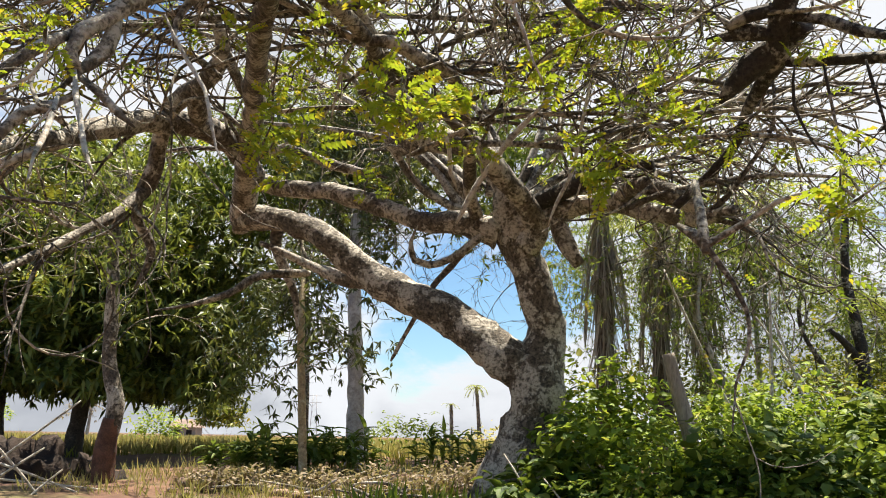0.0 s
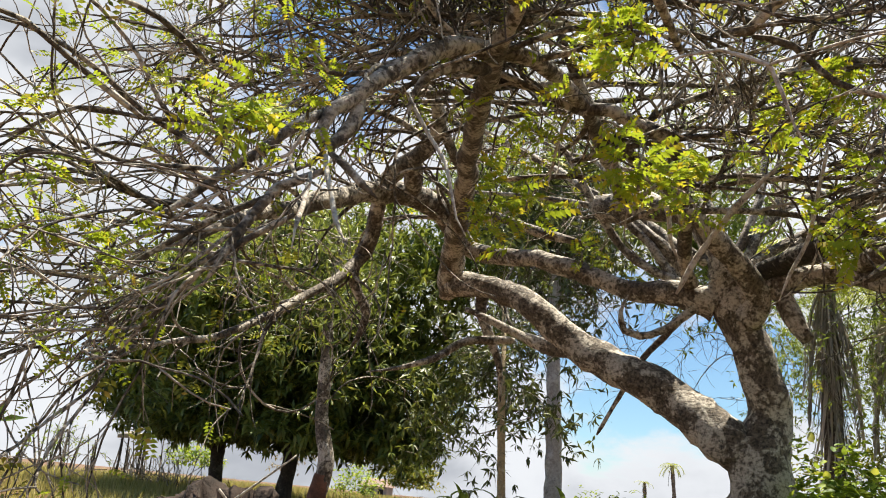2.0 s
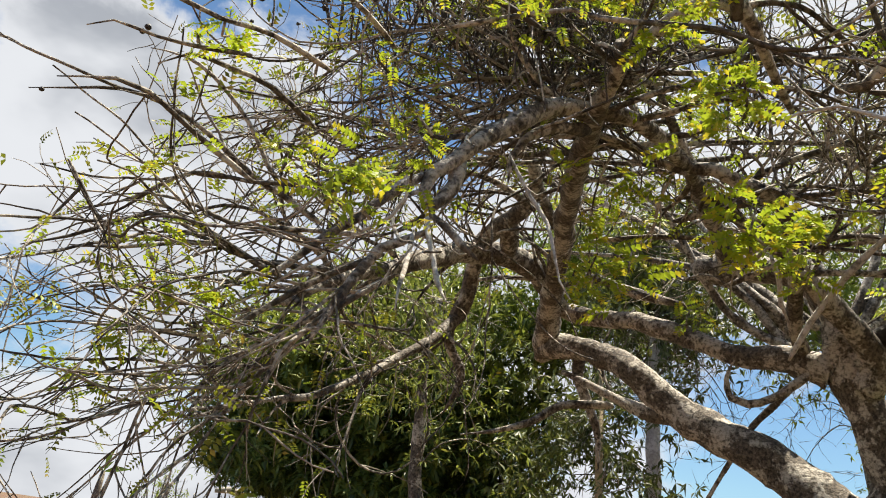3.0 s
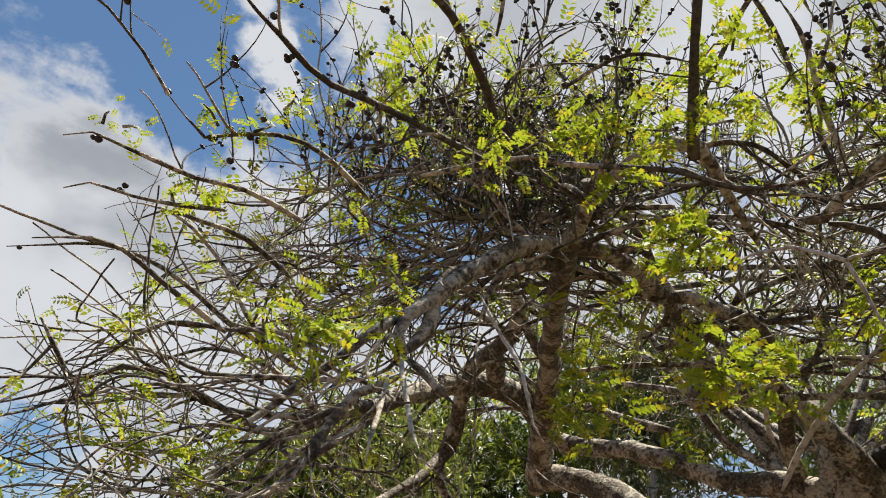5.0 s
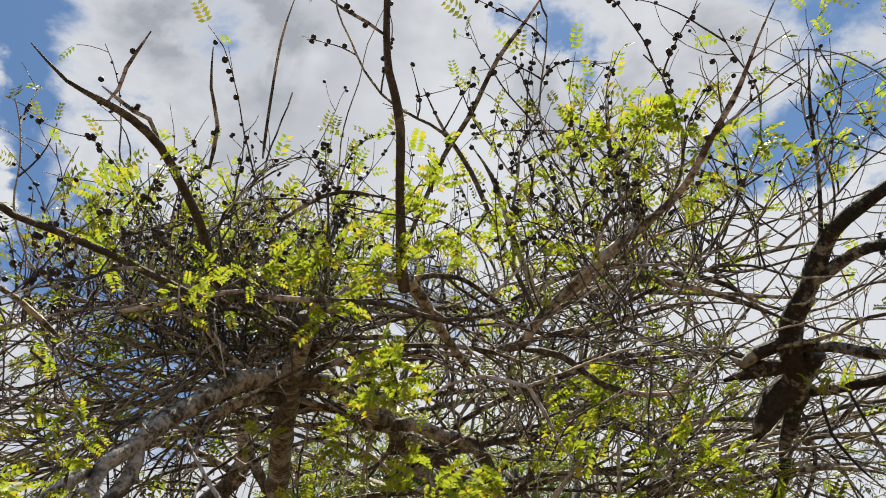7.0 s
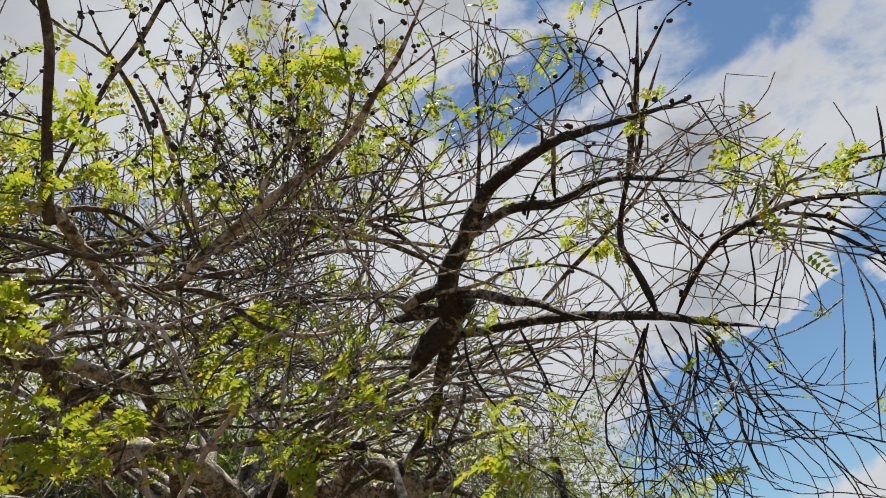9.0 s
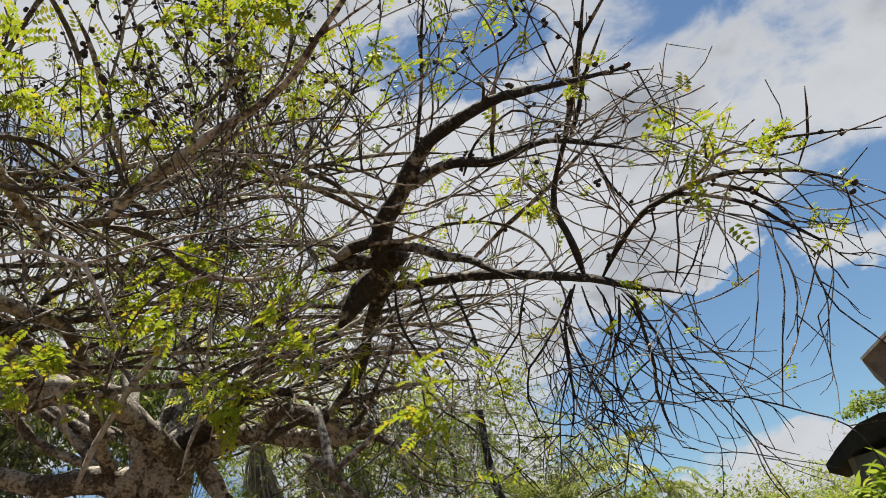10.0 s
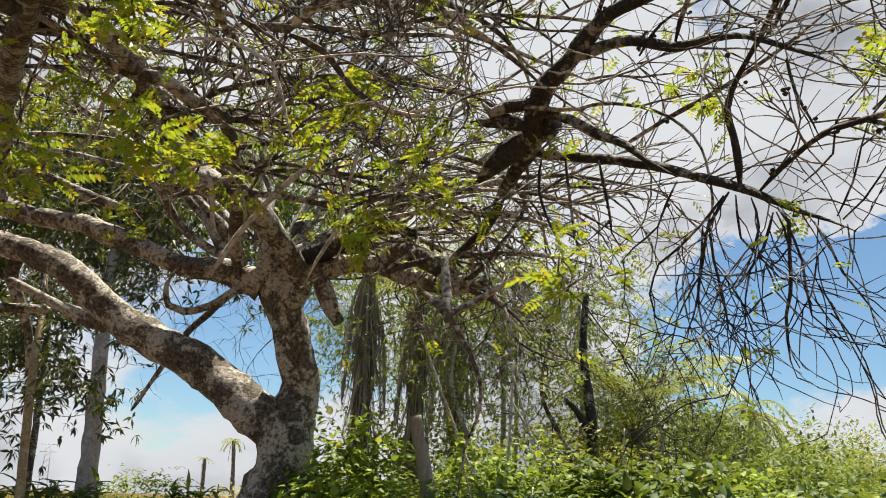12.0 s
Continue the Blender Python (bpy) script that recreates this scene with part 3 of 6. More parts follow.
limb('branch', 'bark', 0.5, [(-0.93, 3.69, 3.77, 0.0385), (-1.02, 3.49, 3.68, 0.0312), (-1.11, 3.4, 3.61, 0.0278), (-1.16, 3.28, 3.49, 0.0215), (-1.19, 3.23, 3.37, 0.0158), (-1.18, 3.19, 3.22, 0.0116)])
limb('twig', 'pale', 0, [(-1.01, 2.62, 3.06, 0.0066), (-0.97, 2.61, 2.98, 0.0072), (-0.912, 2.624, 2.879, 0.0077), (-0.832, 2.584, 2.757, 0.0075), (-0.787, 2.535, 2.624, 0.0072), (-0.758, 2.524, 2.521, 0.0065), (-0.714, 2.501, 2.452, 0.0046)])
limb('twig', 'pale', 0.3, [(-0.115, 2.179, 2.871, 0.0042), (-0.044, 2.165, 2.903, 0.0047), (0.06, 2.159, 2.916, 0.0053), (0.133, 2.153, 2.886, 0.0063), (0.192, 2.146, 2.854, 0.0062), (0.222, 2.161, 2.783, 0.0061), (0.255, 2.175, 2.682, 0.0055), (0.285, 2.173, 2.611, 0.0039)])
limb('twig', 'pale', 0.4, [(0.08, 4.95, 2.93, 0.0145), (0.19, 4.84, 3.13, 0.0176), (0.29, 4.75, 3.26, 0.0185), (0.41, 4.63, 3.4, 0.0192), (0.57, 4.49, 3.54, 0.0188), (0.67, 4.44, 3.62, 0.0135)])
limb('twig', 'pale', 0, [(-0.02, 4.78, 3.52, 0.0133), (0.03, 4.83, 3.38, 0.0167), (0.04, 4.88, 3.25, 0.0156), (0.09, 4.92, 3.13, 0.0112)])
limb('twig', 'pale', 0.2, [(0.85, 4.39, 3.65, 0.0093), (0.81, 4.5, 3.42, 0.0104), (0.77, 4.6, 3.18, 0.0116), (0.68, 4.67, 2.99, 0.0116), (0.63, 4.72, 2.86, 0.0074)])
limb('twig', 'pale', 0.3, [(-0.52, 4.47, 4.0, 0.0085), (-0.62, 4.54, 3.83, 0.0107), (-0.67, 4.61, 3.67, 0.0108), (-0.71, 4.68, 3.5, 0.0087)])
limb('branch', 'twig', 1.2, [(-1.9, 2.67, 2.56, 0.0145), (-2.0, 2.58, 2.6, 0.0132), (-2.08, 2.51, 2.64, 0.012), (-2.19, 2.4, 2.69, 0.0107), (-2.29, 2.27, 2.67, 0.0094), (-2.35, 2.19, 2.6, 0.0091), (-2.44, 2.09, 2.5, 0.0078), (-2.55, 2.0, 2.43, 0.0057)])
limb('branch', 'twig', 1.2, [(-1.96, 2.98, 2.93, 0.0151), (-2.09, 2.82, 3.0, 0.0136), (-2.18, 2.69, 3.04, 0.0133), (-2.3, 2.49, 3.14, 0.0116), (-2.4, 2.32, 3.18, 0.0101), (-2.5, 2.17, 3.17, 0.0087), (-2.61, 2.04, 3.1, 0.0073), (-2.72, 1.95, 3.05, 0.0051)])
limb('branch', 'twig', 1, [(-2.12, 2.96, 3.03, 0.0128), (-2.21, 2.82, 3.16, 0.0114), (-2.27, 2.69, 3.31, 0.0099), (-2.37, 2.52, 3.44, 0.0097), (-2.46, 2.4, 3.48, 0.0083), (-2.57, 2.31, 3.47, 0.0058)])
limb('branch', 'twig', 1, [(-1.63, 2.84, 2.82, 0.0129), (-1.88, 2.68, 2.78, 0.0103), (-2.09, 2.5, 2.73, 0.0088), (-2.17, 2.38, 2.75, 0.0075), (-2.31, 2.26, 2.75, 0.0063), (-2.43, 2.17, 2.69, 0.0051)])
limb('branch', 'twig', 1.2, [(-1.51, 2.72, 2.69, 0.0155), (-1.68, 2.62, 2.56, 0.0129), (-1.83, 2.51, 2.4, 0.0115), (-1.96, 2.42, 2.24, 0.0091), (-2.08, 2.33, 2.07, 0.0068), (-2.183, 2.223, 1.866, 0.0046)])
limb('branch', 'twig', 1.2, [(-1.63, 3.11, 2.74, 0.0163), (-1.82, 3.01, 2.57, 0.0146), (-2.0, 2.9, 2.4, 0.0118), (-2.18, 2.82, 2.25, 0.0104), (-2.3, 2.76, 2.07, 0.009), (-2.43, 2.67, 2.02, 0.0066)])
limb('branch', 'twig', 1.2, [(-1.457, 2.571, 2.499, 0.0124), (-1.633, 2.524, 2.348, 0.0112), (-1.776, 2.485, 2.163, 0.009), (-1.874, 2.449, 2.007, 0.0069), (-1.943, 2.424, 1.822, 0.0048)])
limb('branch', 'twig', 1, [(-2.08, 2.51, 2.64, 0.0098), (-2.22, 2.37, 2.59, 0.0085), (-2.34, 2.24, 2.52, 0.0071), (-2.44, 2.1, 2.47, 0.0059)])
limb('branch', 'twig', 1, [(-2.36, 1.91, 2.71, 0.0085), (-2.34, 1.98, 2.64, 0.0085), (-2.31, 2.04, 2.57, 0.0077), (-2.26, 2.12, 2.51, 0.0068)])
limb('branch', 'twig', 1.2, [(-1.85, 3.0, 3.02, 0.0152), (-2.02, 2.82, 3.05, 0.0123), (-2.17, 2.67, 3.0, 0.0107), (-2.36, 2.53, 2.98, 0.0093), (-2.55, 2.44, 2.82, 0.008), (-2.73, 2.31, 2.7, 0.0066)])
limb('branch', 'twig', 1.2, [(-1.76, 2.84, 2.66, 0.014), (-1.94, 2.7, 2.63, 0.0114), (-2.06, 2.57, 2.62, 0.01), (-2.21, 2.4, 2.65, 0.0075), (-2.39, 2.27, 2.57, 0.0062)])
limb('branch', 'twig', 1, [(-1.86, 2.27, 2.79, 0.0122), (-1.98, 2.06, 2.87, 0.0108), (-2.058, 1.865, 2.931, 0.0095), (-2.129, 1.784, 2.935, 0.0084), (-2.254, 1.673, 2.879, 0.0063)])
limb('branch', 'twig', 1, [(-1.76, 2.45, 3.11, 0.0123), (-1.84, 2.22, 3.16, 0.0107), (-1.9, 2.04, 3.13, 0.0092), (-2.0, 1.94, 3.13, 0.008), (-2.09, 1.9, 3.07, 0.0059)])
limb('branch', 'twig', 1, [(-1.6, 2.22, 3.21, 0.0126), (-1.707, 1.989, 3.209, 0.01), (-1.794, 1.801, 3.153, 0.0085), (-1.866, 1.687, 3.151, 0.0083), (-1.918, 1.589, 3.146, 0.0072), (-1.96, 1.5, 3.138, 0.007), (-2.004, 1.442, 3.088, 0.0051)])
limb('branch', 'twig', 1, [(-1.42, 2.36, 3.38, 0.0122), (-1.47, 2.16, 3.41, 0.0106), (-1.513, 1.991, 3.394, 0.0091), (-1.564, 1.906, 3.374, 0.0089), (-1.668, 1.805, 3.317, 0.0077), (-1.731, 1.732, 3.259, 0.0075), (-1.748, 1.632, 3.276, 0.0055), (-1.751, 1.544, 3.288, 0.0036)])
limb('branch', 'twig', 1, [(-1.778, 1.988, 3.134, 0.0099), (-1.909, 1.889, 3.109, 0.0087), (-2.015, 1.792, 3.095, 0.0067), (-2.111, 1.686, 3.093, 0.0056), (-2.172, 1.646, 3.051, 0.0046)])
limb('branch', 'dark_and_backlit', 0.9, [(-0.93, 2.55, 3.58, 0.0138), (-0.99, 2.42, 3.56, 0.0134), (-1.09, 2.25, 3.55, 0.0129), (-1.184, 2.08, 3.526, 0.0124), (-1.253, 1.922, 3.487, 0.0128), (-1.312, 1.772, 3.44, 0.0122), (-1.33, 1.655, 3.416, 0.0109), (-1.35, 1.508, 3.418, 0.0104), (-1.373, 1.388, 3.421, 0.0092), (-1.384, 1.267, 3.428, 0.008), (-1.407, 1.173, 3.478, 0.0063)])
limb('branch', 'dark_and_backlit', 0.9, [(-1.08, 2.97, 3.99, 0.0178), (-1.07, 2.8, 4.04, 0.0197), (-1.07, 2.6, 4.11, 0.0215), (-1.09, 2.4, 4.15, 0.0218), (-1.11, 2.22, 4.17, 0.0198), (-1.16, 2.07, 4.17, 0.0169), (-1.22, 1.94, 4.14, 0.0142), (-1.32, 1.84, 4.16, 0.0119), (-1.4, 1.7, 4.22, 0.0086)])
limb('branch', 'twig', 0, [(-1.1, 2.23, 4.16, 0.0133), (-1.13, 2.13, 4.24, 0.0109), (-1.18, 2.09, 4.25, 0.0097), (-1.27, 1.98, 4.29, 0.0085)])
limb('branch', 'twig', 0, [(-1.22, 1.96, 4.16, 0.0061), (-1.18, 1.95, 4.22, 0.0073), (-1.14, 1.9, 4.28, 0.0073), (-1.03, 1.82, 4.38, 0.0052)])
limb('upright_shoot', 'dark_and_backlit', 0, [(-0.21, 2.88, 3.79, 0.0295), (-0.21, 2.79, 3.82, 0.0254), (-0.19, 2.65, 3.92, 0.0215), (-0.17, 2.47, 4.05, 0.0199), (-0.14, 2.31, 4.19, 0.0197), (-0.14, 2.19, 4.28, 0.0183), (-0.15, 2.11, 4.33, 0.017), (-0.14, 1.98, 4.41, 0.0145), (-0.11, 1.81, 4.53, 0.0132), (-0.07, 1.6, 4.65, 0.0096)])
limb('branch', 'twig', 0, [(-0.13, 2.0, 4.4, 0.0078), (-0.21, 1.94, 4.44, 0.0078), (-0.29, 1.89, 4.47, 0.0077), (-0.35, 1.84, 4.49, 0.0065)])
limb('limb', 'bark', 0.7, [(-0.58, 3.08, 3.86, 0.0335), (-0.43, 2.92, 3.87, 0.0325), (-0.29, 2.83, 3.84, 0.0318), (-0.19, 2.86, 3.82, 0.0369), (-0.14, 2.95, 3.79, 0.03), (-0.06, 3.21, 3.75, 0.0224), (0.04, 3.56, 3.74, 0.0113)])
limb('branch', 'bark', 0.9, [(0.17, 3.14, 3.59, 0.0329), (0.27, 3.09, 3.57, 0.03), (0.35, 3.04, 3.64, 0.0264), (0.47, 2.93, 3.69, 0.0236), (0.68, 2.79, 3.78, 0.0209), (0.87, 2.66, 3.84, 0.0182), (1.0, 2.51, 3.88, 0.0166), (1.1, 2.32, 3.96, 0.015), (1.21, 2.17, 4.06, 0.0125), (1.28, 2.02, 4.15, 0.01), (1.35, 1.88, 4.23, 0.0077)])
limb('branch', 'twig', 0.9, [(0.29, 3.14, 3.57, 0.0177), (0.45, 3.13, 3.51, 0.0163), (0.61, 3.16, 3.36, 0.0148), (0.79, 3.16, 3.29, 0.0123), (1.0, 3.11, 3.27, 0.0097)])
limb('branch', 'twig', 0.9, [(0.31, 3.08, 3.58, 0.015), (0.51, 3.02, 3.57, 0.0136), (0.73, 2.95, 3.55, 0.011), (0.96, 2.85, 3.53, 0.0096), (1.16, 2.82, 3.48, 0.0071)])
limb('branch', 'twig', 0.6, [(0.37, 3.17, 3.79, 0.0119), (0.26, 3.04, 4.14, 0.0109), (0.16, 2.9, 4.47, 0.0125), (0.05, 2.73, 4.63, 0.0096), (-0.02, 2.58, 4.76, 0.0068)])
limb('branch', 'twig', 0.6, [(-0.24, 3.07, 4.1, 0.0121), (-0.1, 2.92, 4.29, 0.0122), (0.04, 2.83, 4.54, 0.0138), (0.19, 2.7, 4.66, 0.0138), (0.35, 2.5, 4.81, 0.0123), (0.51, 2.36, 4.91, 0.0108), (0.65, 2.2, 4.99, 0.008)])
limb('branch', 'twig', 0.6, [(-0.83, 2.7, 4.53, 0.0079), (-0.77, 2.55, 4.68, 0.0079), (-0.66, 2.31, 4.9, 0.0065), (-0.56, 2.16, 5.02, 0.0051)])
limb('branch', 'twig', 0.5, [(-0.97, 2.41, 4.2, 0.0105), (-0.91, 2.29, 4.33, 0.0093), (-0.91, 2.17, 4.44, 0.008), (-0.87, 2.04, 4.54, 0.0057)])
limb('branch', 'twig', 0.6, [(0.37, 3.0, 3.78, 0.0155), (0.31, 2.88, 3.97, 0.0132), (0.26, 2.72, 4.16, 0.0119), (0.21, 2.63, 4.26, 0.0095), (0.16, 2.57, 4.33, 0.0071)])
limb('branch', 'twig', 0.6, [(-0.69, 2.49, 3.92, 0.0091), (-0.49, 2.46, 4.01, 0.0104), (-0.35, 2.47, 4.02, 0.0093), (-0.17, 2.53, 3.99, 0.0082)])
limb('branch', 'bark', 0.6, [(-1.19, 2.3, 3.42, 0.0108), (-0.96, 2.35, 3.48, 0.0108), (-0.77, 2.39, 3.52, 0.0097), (-0.67, 2.44, 3.51, 0.0108), (-0.47, 2.5, 3.51, 0.0108), (-0.26, 2.56, 3.5, 0.0118), (-0.06, 2.61, 3.43, 0.0116), (0.12, 2.6, 3.42, 0.0093), (0.28, 2.56, 3.46, 0.0071)])
limb('limb', 'mossy_shaded', 0.8, [(1.68, 5.6, 3.26, 0.033), (1.91, 5.47, 3.48, 0.0335), (1.98, 5.19, 3.59, 0.0346), (1.97, 4.92, 3.72, 0.0396), (1.98, 4.65, 3.81, 0.0499), (1.98, 4.38, 3.89, 0.0779), (1.93, 4.22, 4.0, 0.0692), (1.93, 4.03, 4.11, 0.0626), (1.97, 3.83, 4.18, 0.0577), (2.01, 3.67, 4.24, 0.0515), (2.07, 3.48, 4.28, 0.0452), (2.14, 3.22, 4.25, 0.0385), (2.24, 2.96, 4.2, 0.0307), (2.31, 2.73, 4.08, 0.0233), (2.34, 2.55, 3.96, 0.0167), (2.37, 2.35, 3.84, 0.0119), (2.37, 2.06, 3.66, 0.0073)])
limb('broken_limb', 'mossy_shaded', 0, [(2.06, 4.21, 3.96, 0.0622), (2.0, 4.36, 3.92, 0.0779), (1.9, 4.42, 3.86, 0.0815), (1.81, 4.48, 3.79, 0.074), (1.74, 4.54, 3.71, 0.0553), (1.68, 4.6, 3.63, 0.0166)])
limb('branch', 'mossy_shaded', 0.6, [(1.6, 4.31, 4.05, 0.0181), (1.66, 4.32, 3.99, 0.0327), (1.75, 4.25, 4.02, 0.0399), (1.86, 4.19, 4.03, 0.0434), (1.99, 4.14, 3.98, 0.0397), (2.07, 4.01, 3.88, 0.0317), (2.18, 3.88, 3.73, 0.0308), (2.28, 3.74, 3.62, 0.025), (2.34, 3.63, 3.49, 0.0195), (2.42, 3.44, 3.33, 0.014)])
limb('branch', 'mossy_shaded', 0.5, [(1.56, 4.43, 3.96, 0.0183), (1.66, 4.39, 3.96, 0.033), (1.79, 4.32, 3.96, 0.0512), (1.92, 4.27, 3.91, 0.0619)])
limb('branch', 'mossy_shaded', 1, [(2.01, 3.79, 4.17, 0.0382), (2.12, 3.57, 4.16, 0.0354), (2.23, 3.4, 4.1, 0.0329), (2.31, 3.24, 3.99, 0.0286), (2.38, 3.0, 3.91, 0.0212), (2.42, 2.79, 3.8, 0.0159), (2.47, 2.59, 3.64, 0.0123), (2.49, 2.44, 3.51, 0.0105), (2.5, 2.27, 3.36, 0.0074)])
limb('branch', 'mossy_shaded', 1.3, [(2.01, 4.45, 3.84, 0.0374), (2.21, 4.2, 3.73, 0.0343), (2.36, 3.95, 3.62, 0.0331), (2.46, 3.72, 3.5, 0.03), (2.57, 3.43, 3.34, 0.0267), (2.65, 3.16, 3.18, 0.0237), (2.7, 2.91, 3.0, 0.0166), (2.72, 2.72, 2.88, 0.0118), (2.73, 2.59, 2.79, 0.0076)])
limb('branch', 'mossy_shaded', 1, [(2.66, 3.09, 3.15, 0.0131), (2.66, 2.98, 3.19, 0.0157), (2.66, 2.83, 3.23, 0.0153), (2.66, 2.63, 3.26, 0.0147), (2.65, 2.42, 3.22, 0.014), (2.63, 2.21, 3.16, 0.0132), (2.71, 2.09, 3.13, 0.0117), (2.79, 1.99, 3.07, 0.0103), (2.88, 1.89, 3.0, 0.0089), (2.95, 1.81, 2.91, 0.0076), (3.05, 1.73, 2.78, 0.0053)])
limb('branch', 'mossy_shaded', 0.8, [(2.65, 2.43, 3.24, 0.0115), (2.66, 2.22, 3.1, 0.0096), (2.77, 2.12, 2.99, 0.0093), (2.82, 2.06, 2.87, 0.0091), (2.89, 1.99, 2.74, 0.0077), (2.97, 1.95, 2.59, 0.0054)])
limb('branch', 'mossy_shaded', 0.8, [(2.64, 2.25, 3.18, 0.0085), (2.69, 2.09, 3.22, 0.0071), (2.77, 1.97, 3.2, 0.007), (2.84, 1.85, 3.14, 0.0056), (2.94, 1.7, 3.06, 0.0054), (3.03, 1.61, 3.01, 0.0042)])
limb('branch', 'mossy_shaded', 0.8, [(2.67, 2.19, 3.14, 0.0084), (2.77, 2.08, 3.03, 0.0082), (2.82, 2.04, 2.94, 0.0069), (2.84, 2.02, 2.85, 0.0056), (2.85, 2.02, 2.77, 0.0045)])
limb('branch', 'mossy_shaded', 0.3, [(2.87, 1.9, 3.03, 0.0056), (2.89, 1.81, 3.12, 0.0067), (2.88, 1.75, 3.21, 0.0056), (2.86, 1.7, 3.28, 0.0044)])
limb('branch', 'mossy_shaded', 0.3, [(2.67, 2.62, 2.86, 0.0051), (2.67, 2.51, 2.98, 0.0051), (2.66, 2.43, 3.11, 0.005), (2.65, 2.37, 3.19, 0.005)])
limb('branch', 'mossy_shaded', 0.3, [(2.7, 2.62, 2.85, 0.0064), (2.7, 2.49, 2.9, 0.005), (2.73, 2.36, 3.03, 0.0037)])
limb('branch', 'mossy_shaded', 0.6, [(2.66, 2.79, 3.08, 0.0054), (2.67, 2.6, 3.15, 0.0053), (2.66, 2.55, 3.28, 0.0053), (2.65, 2.46, 3.34, 0.0052)])
limb('branch', 'mossy_shaded', 0.6, [(2.64, 3.21, 3.21, 0.018), (2.61, 3.17, 3.32, 0.021), (2.57, 3.14, 3.46, 0.0196), (2.53, 3.12, 3.6, 0.0183), (2.52, 2.99, 3.73, 0.0135), (2.5, 2.8, 3.81, 0.0146), (2.48, 2.61, 3.92, 0.0156), (2.45, 2.41, 4.03, 0.0152), (2.44, 2.26, 4.18, 0.0136), (2.43, 2.13, 4.31, 0.0107)])
limb('branch', 'mossy_shaded', 0.6, [(2.52, 2.79, 3.8, 0.0117), (2.52, 2.62, 3.89, 0.0128), (2.5, 2.49, 3.96, 0.0112), (2.49, 2.32, 4.02, 0.0081), (2.48, 2.18, 4.06, 0.0053)])
limb('branch', 'mossy_shaded', 0.6, [(2.45, 2.35, 4.09, 0.011), (2.45, 2.2, 4.11, 0.0093), (2.45, 2.01, 4.13, 0.0064)])
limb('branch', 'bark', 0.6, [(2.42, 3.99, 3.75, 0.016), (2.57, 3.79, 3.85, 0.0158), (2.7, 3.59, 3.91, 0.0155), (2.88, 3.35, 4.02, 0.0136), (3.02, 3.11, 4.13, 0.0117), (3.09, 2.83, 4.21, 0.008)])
limb('branch', 'mossy_shaded', 0.6, [(2.32, 3.23, 4.01, 0.0127), (2.29, 3.13, 4.07, 0.0141), (2.29, 3.04, 4.16, 0.014), (2.28, 2.96, 4.25, 0.0139), (2.28, 2.86, 4.33, 0.0123)])
limb('branch', 'mossy_shaded', 0.6, [(2.23, 2.88, 4.47, 0.0078), (2.31, 2.62, 4.42, 0.0074), (2.28, 2.59, 4.56, 0.0075), (2.26, 2.55, 4.64, 0.006)])
limb('branch', 'mossy_shaded', 0.6, [(2.22, 3.43, 4.02, 0.0098), (2.25, 3.24, 4.12, 0.008), (2.34, 2.93, 4.11, 0.0076), (2.38, 2.82, 3.98, 0.0074), (2.43, 2.7, 3.84, 0.0057)])
limb('branch', 'mossy_shaded', 0.8, [(2.51, 2.64, 3.62, 0.0083), (2.54, 2.64, 3.45, 0.0082), (2.57, 2.59, 3.28, 0.0066), (2.58, 2.57, 3.2, 0.0052)])
limb('branch', 'mossy_shaded', 0.7, [(2.02, 3.67, 4.2, 0.0154), (2.04, 3.33, 4.53, 0.0117), (2.01, 3.07, 4.77, 0.0098), (1.99, 2.78, 4.96, 0.0079)])
limb('drooping_branch', 'mossy_shaded', 0.9, [(2.58, 2.88, 2.98, 0.0097), (2.61, 2.85, 2.9, 0.011), (2.63, 2.89, 2.76, 0.0096), (2.65, 2.93, 2.58, 0.0096), (2.65, 2.98, 2.49, 0.0082), (2.66, 3.0, 2.36, 0.0082), (2.67, 3.0, 2.28, 0.0068), (2.69, 2.99, 2.2, 0.004)])
limb('drooping_branch', 'mossy_shaded', 0.9, [(2.57, 2.9, 2.96, 0.0083), (2.57, 2.99, 2.81, 0.0084), (2.55, 3.08, 2.72, 0.0071), (2.55, 3.13, 2.59, 0.0057), (2.56, 3.16, 2.46, 0.0043)])
limb('drooping_branch', 'mossy_shaded', 0.9, [(2.61, 2.86, 2.9, 0.0069), (2.66, 2.85, 2.72, 0.0068), (2.68, 2.86, 2.6, 0.0067), (2.7, 2.86, 2.47, 0.0054), (2.73, 2.82, 2.4, 0.004)])
limb('drooping_branch', 'mossy_shaded', 0.9, [(2.66, 2.75, 2.88, 0.0067), (2.7, 2.72, 2.77, 0.0066), (2.74, 2.7, 2.64, 0.0052), (2.79, 2.67, 2.54, 0.0052), (2.87, 2.63, 2.4, 0.0038)])
limb('drooping_branch', 'mossy_shaded', 0.9, [(2.72, 2.62, 2.83, 0.0052), (2.74, 2.64, 2.73, 0.0052), (2.79, 2.65, 2.61, 0.0032)])
limb('drooping_branch', 'mossy_shaded', 0.9, [(2.45, 3.05, 3.1, 0.0101), (2.42, 3.16, 2.99, 0.0088), (2.42, 3.24, 2.86, 0.0089), (2.43, 3.3, 2.7, 0.0074), (2.42, 3.37, 2.54, 0.006), (2.39, 3.46, 2.38, 0.0045)])
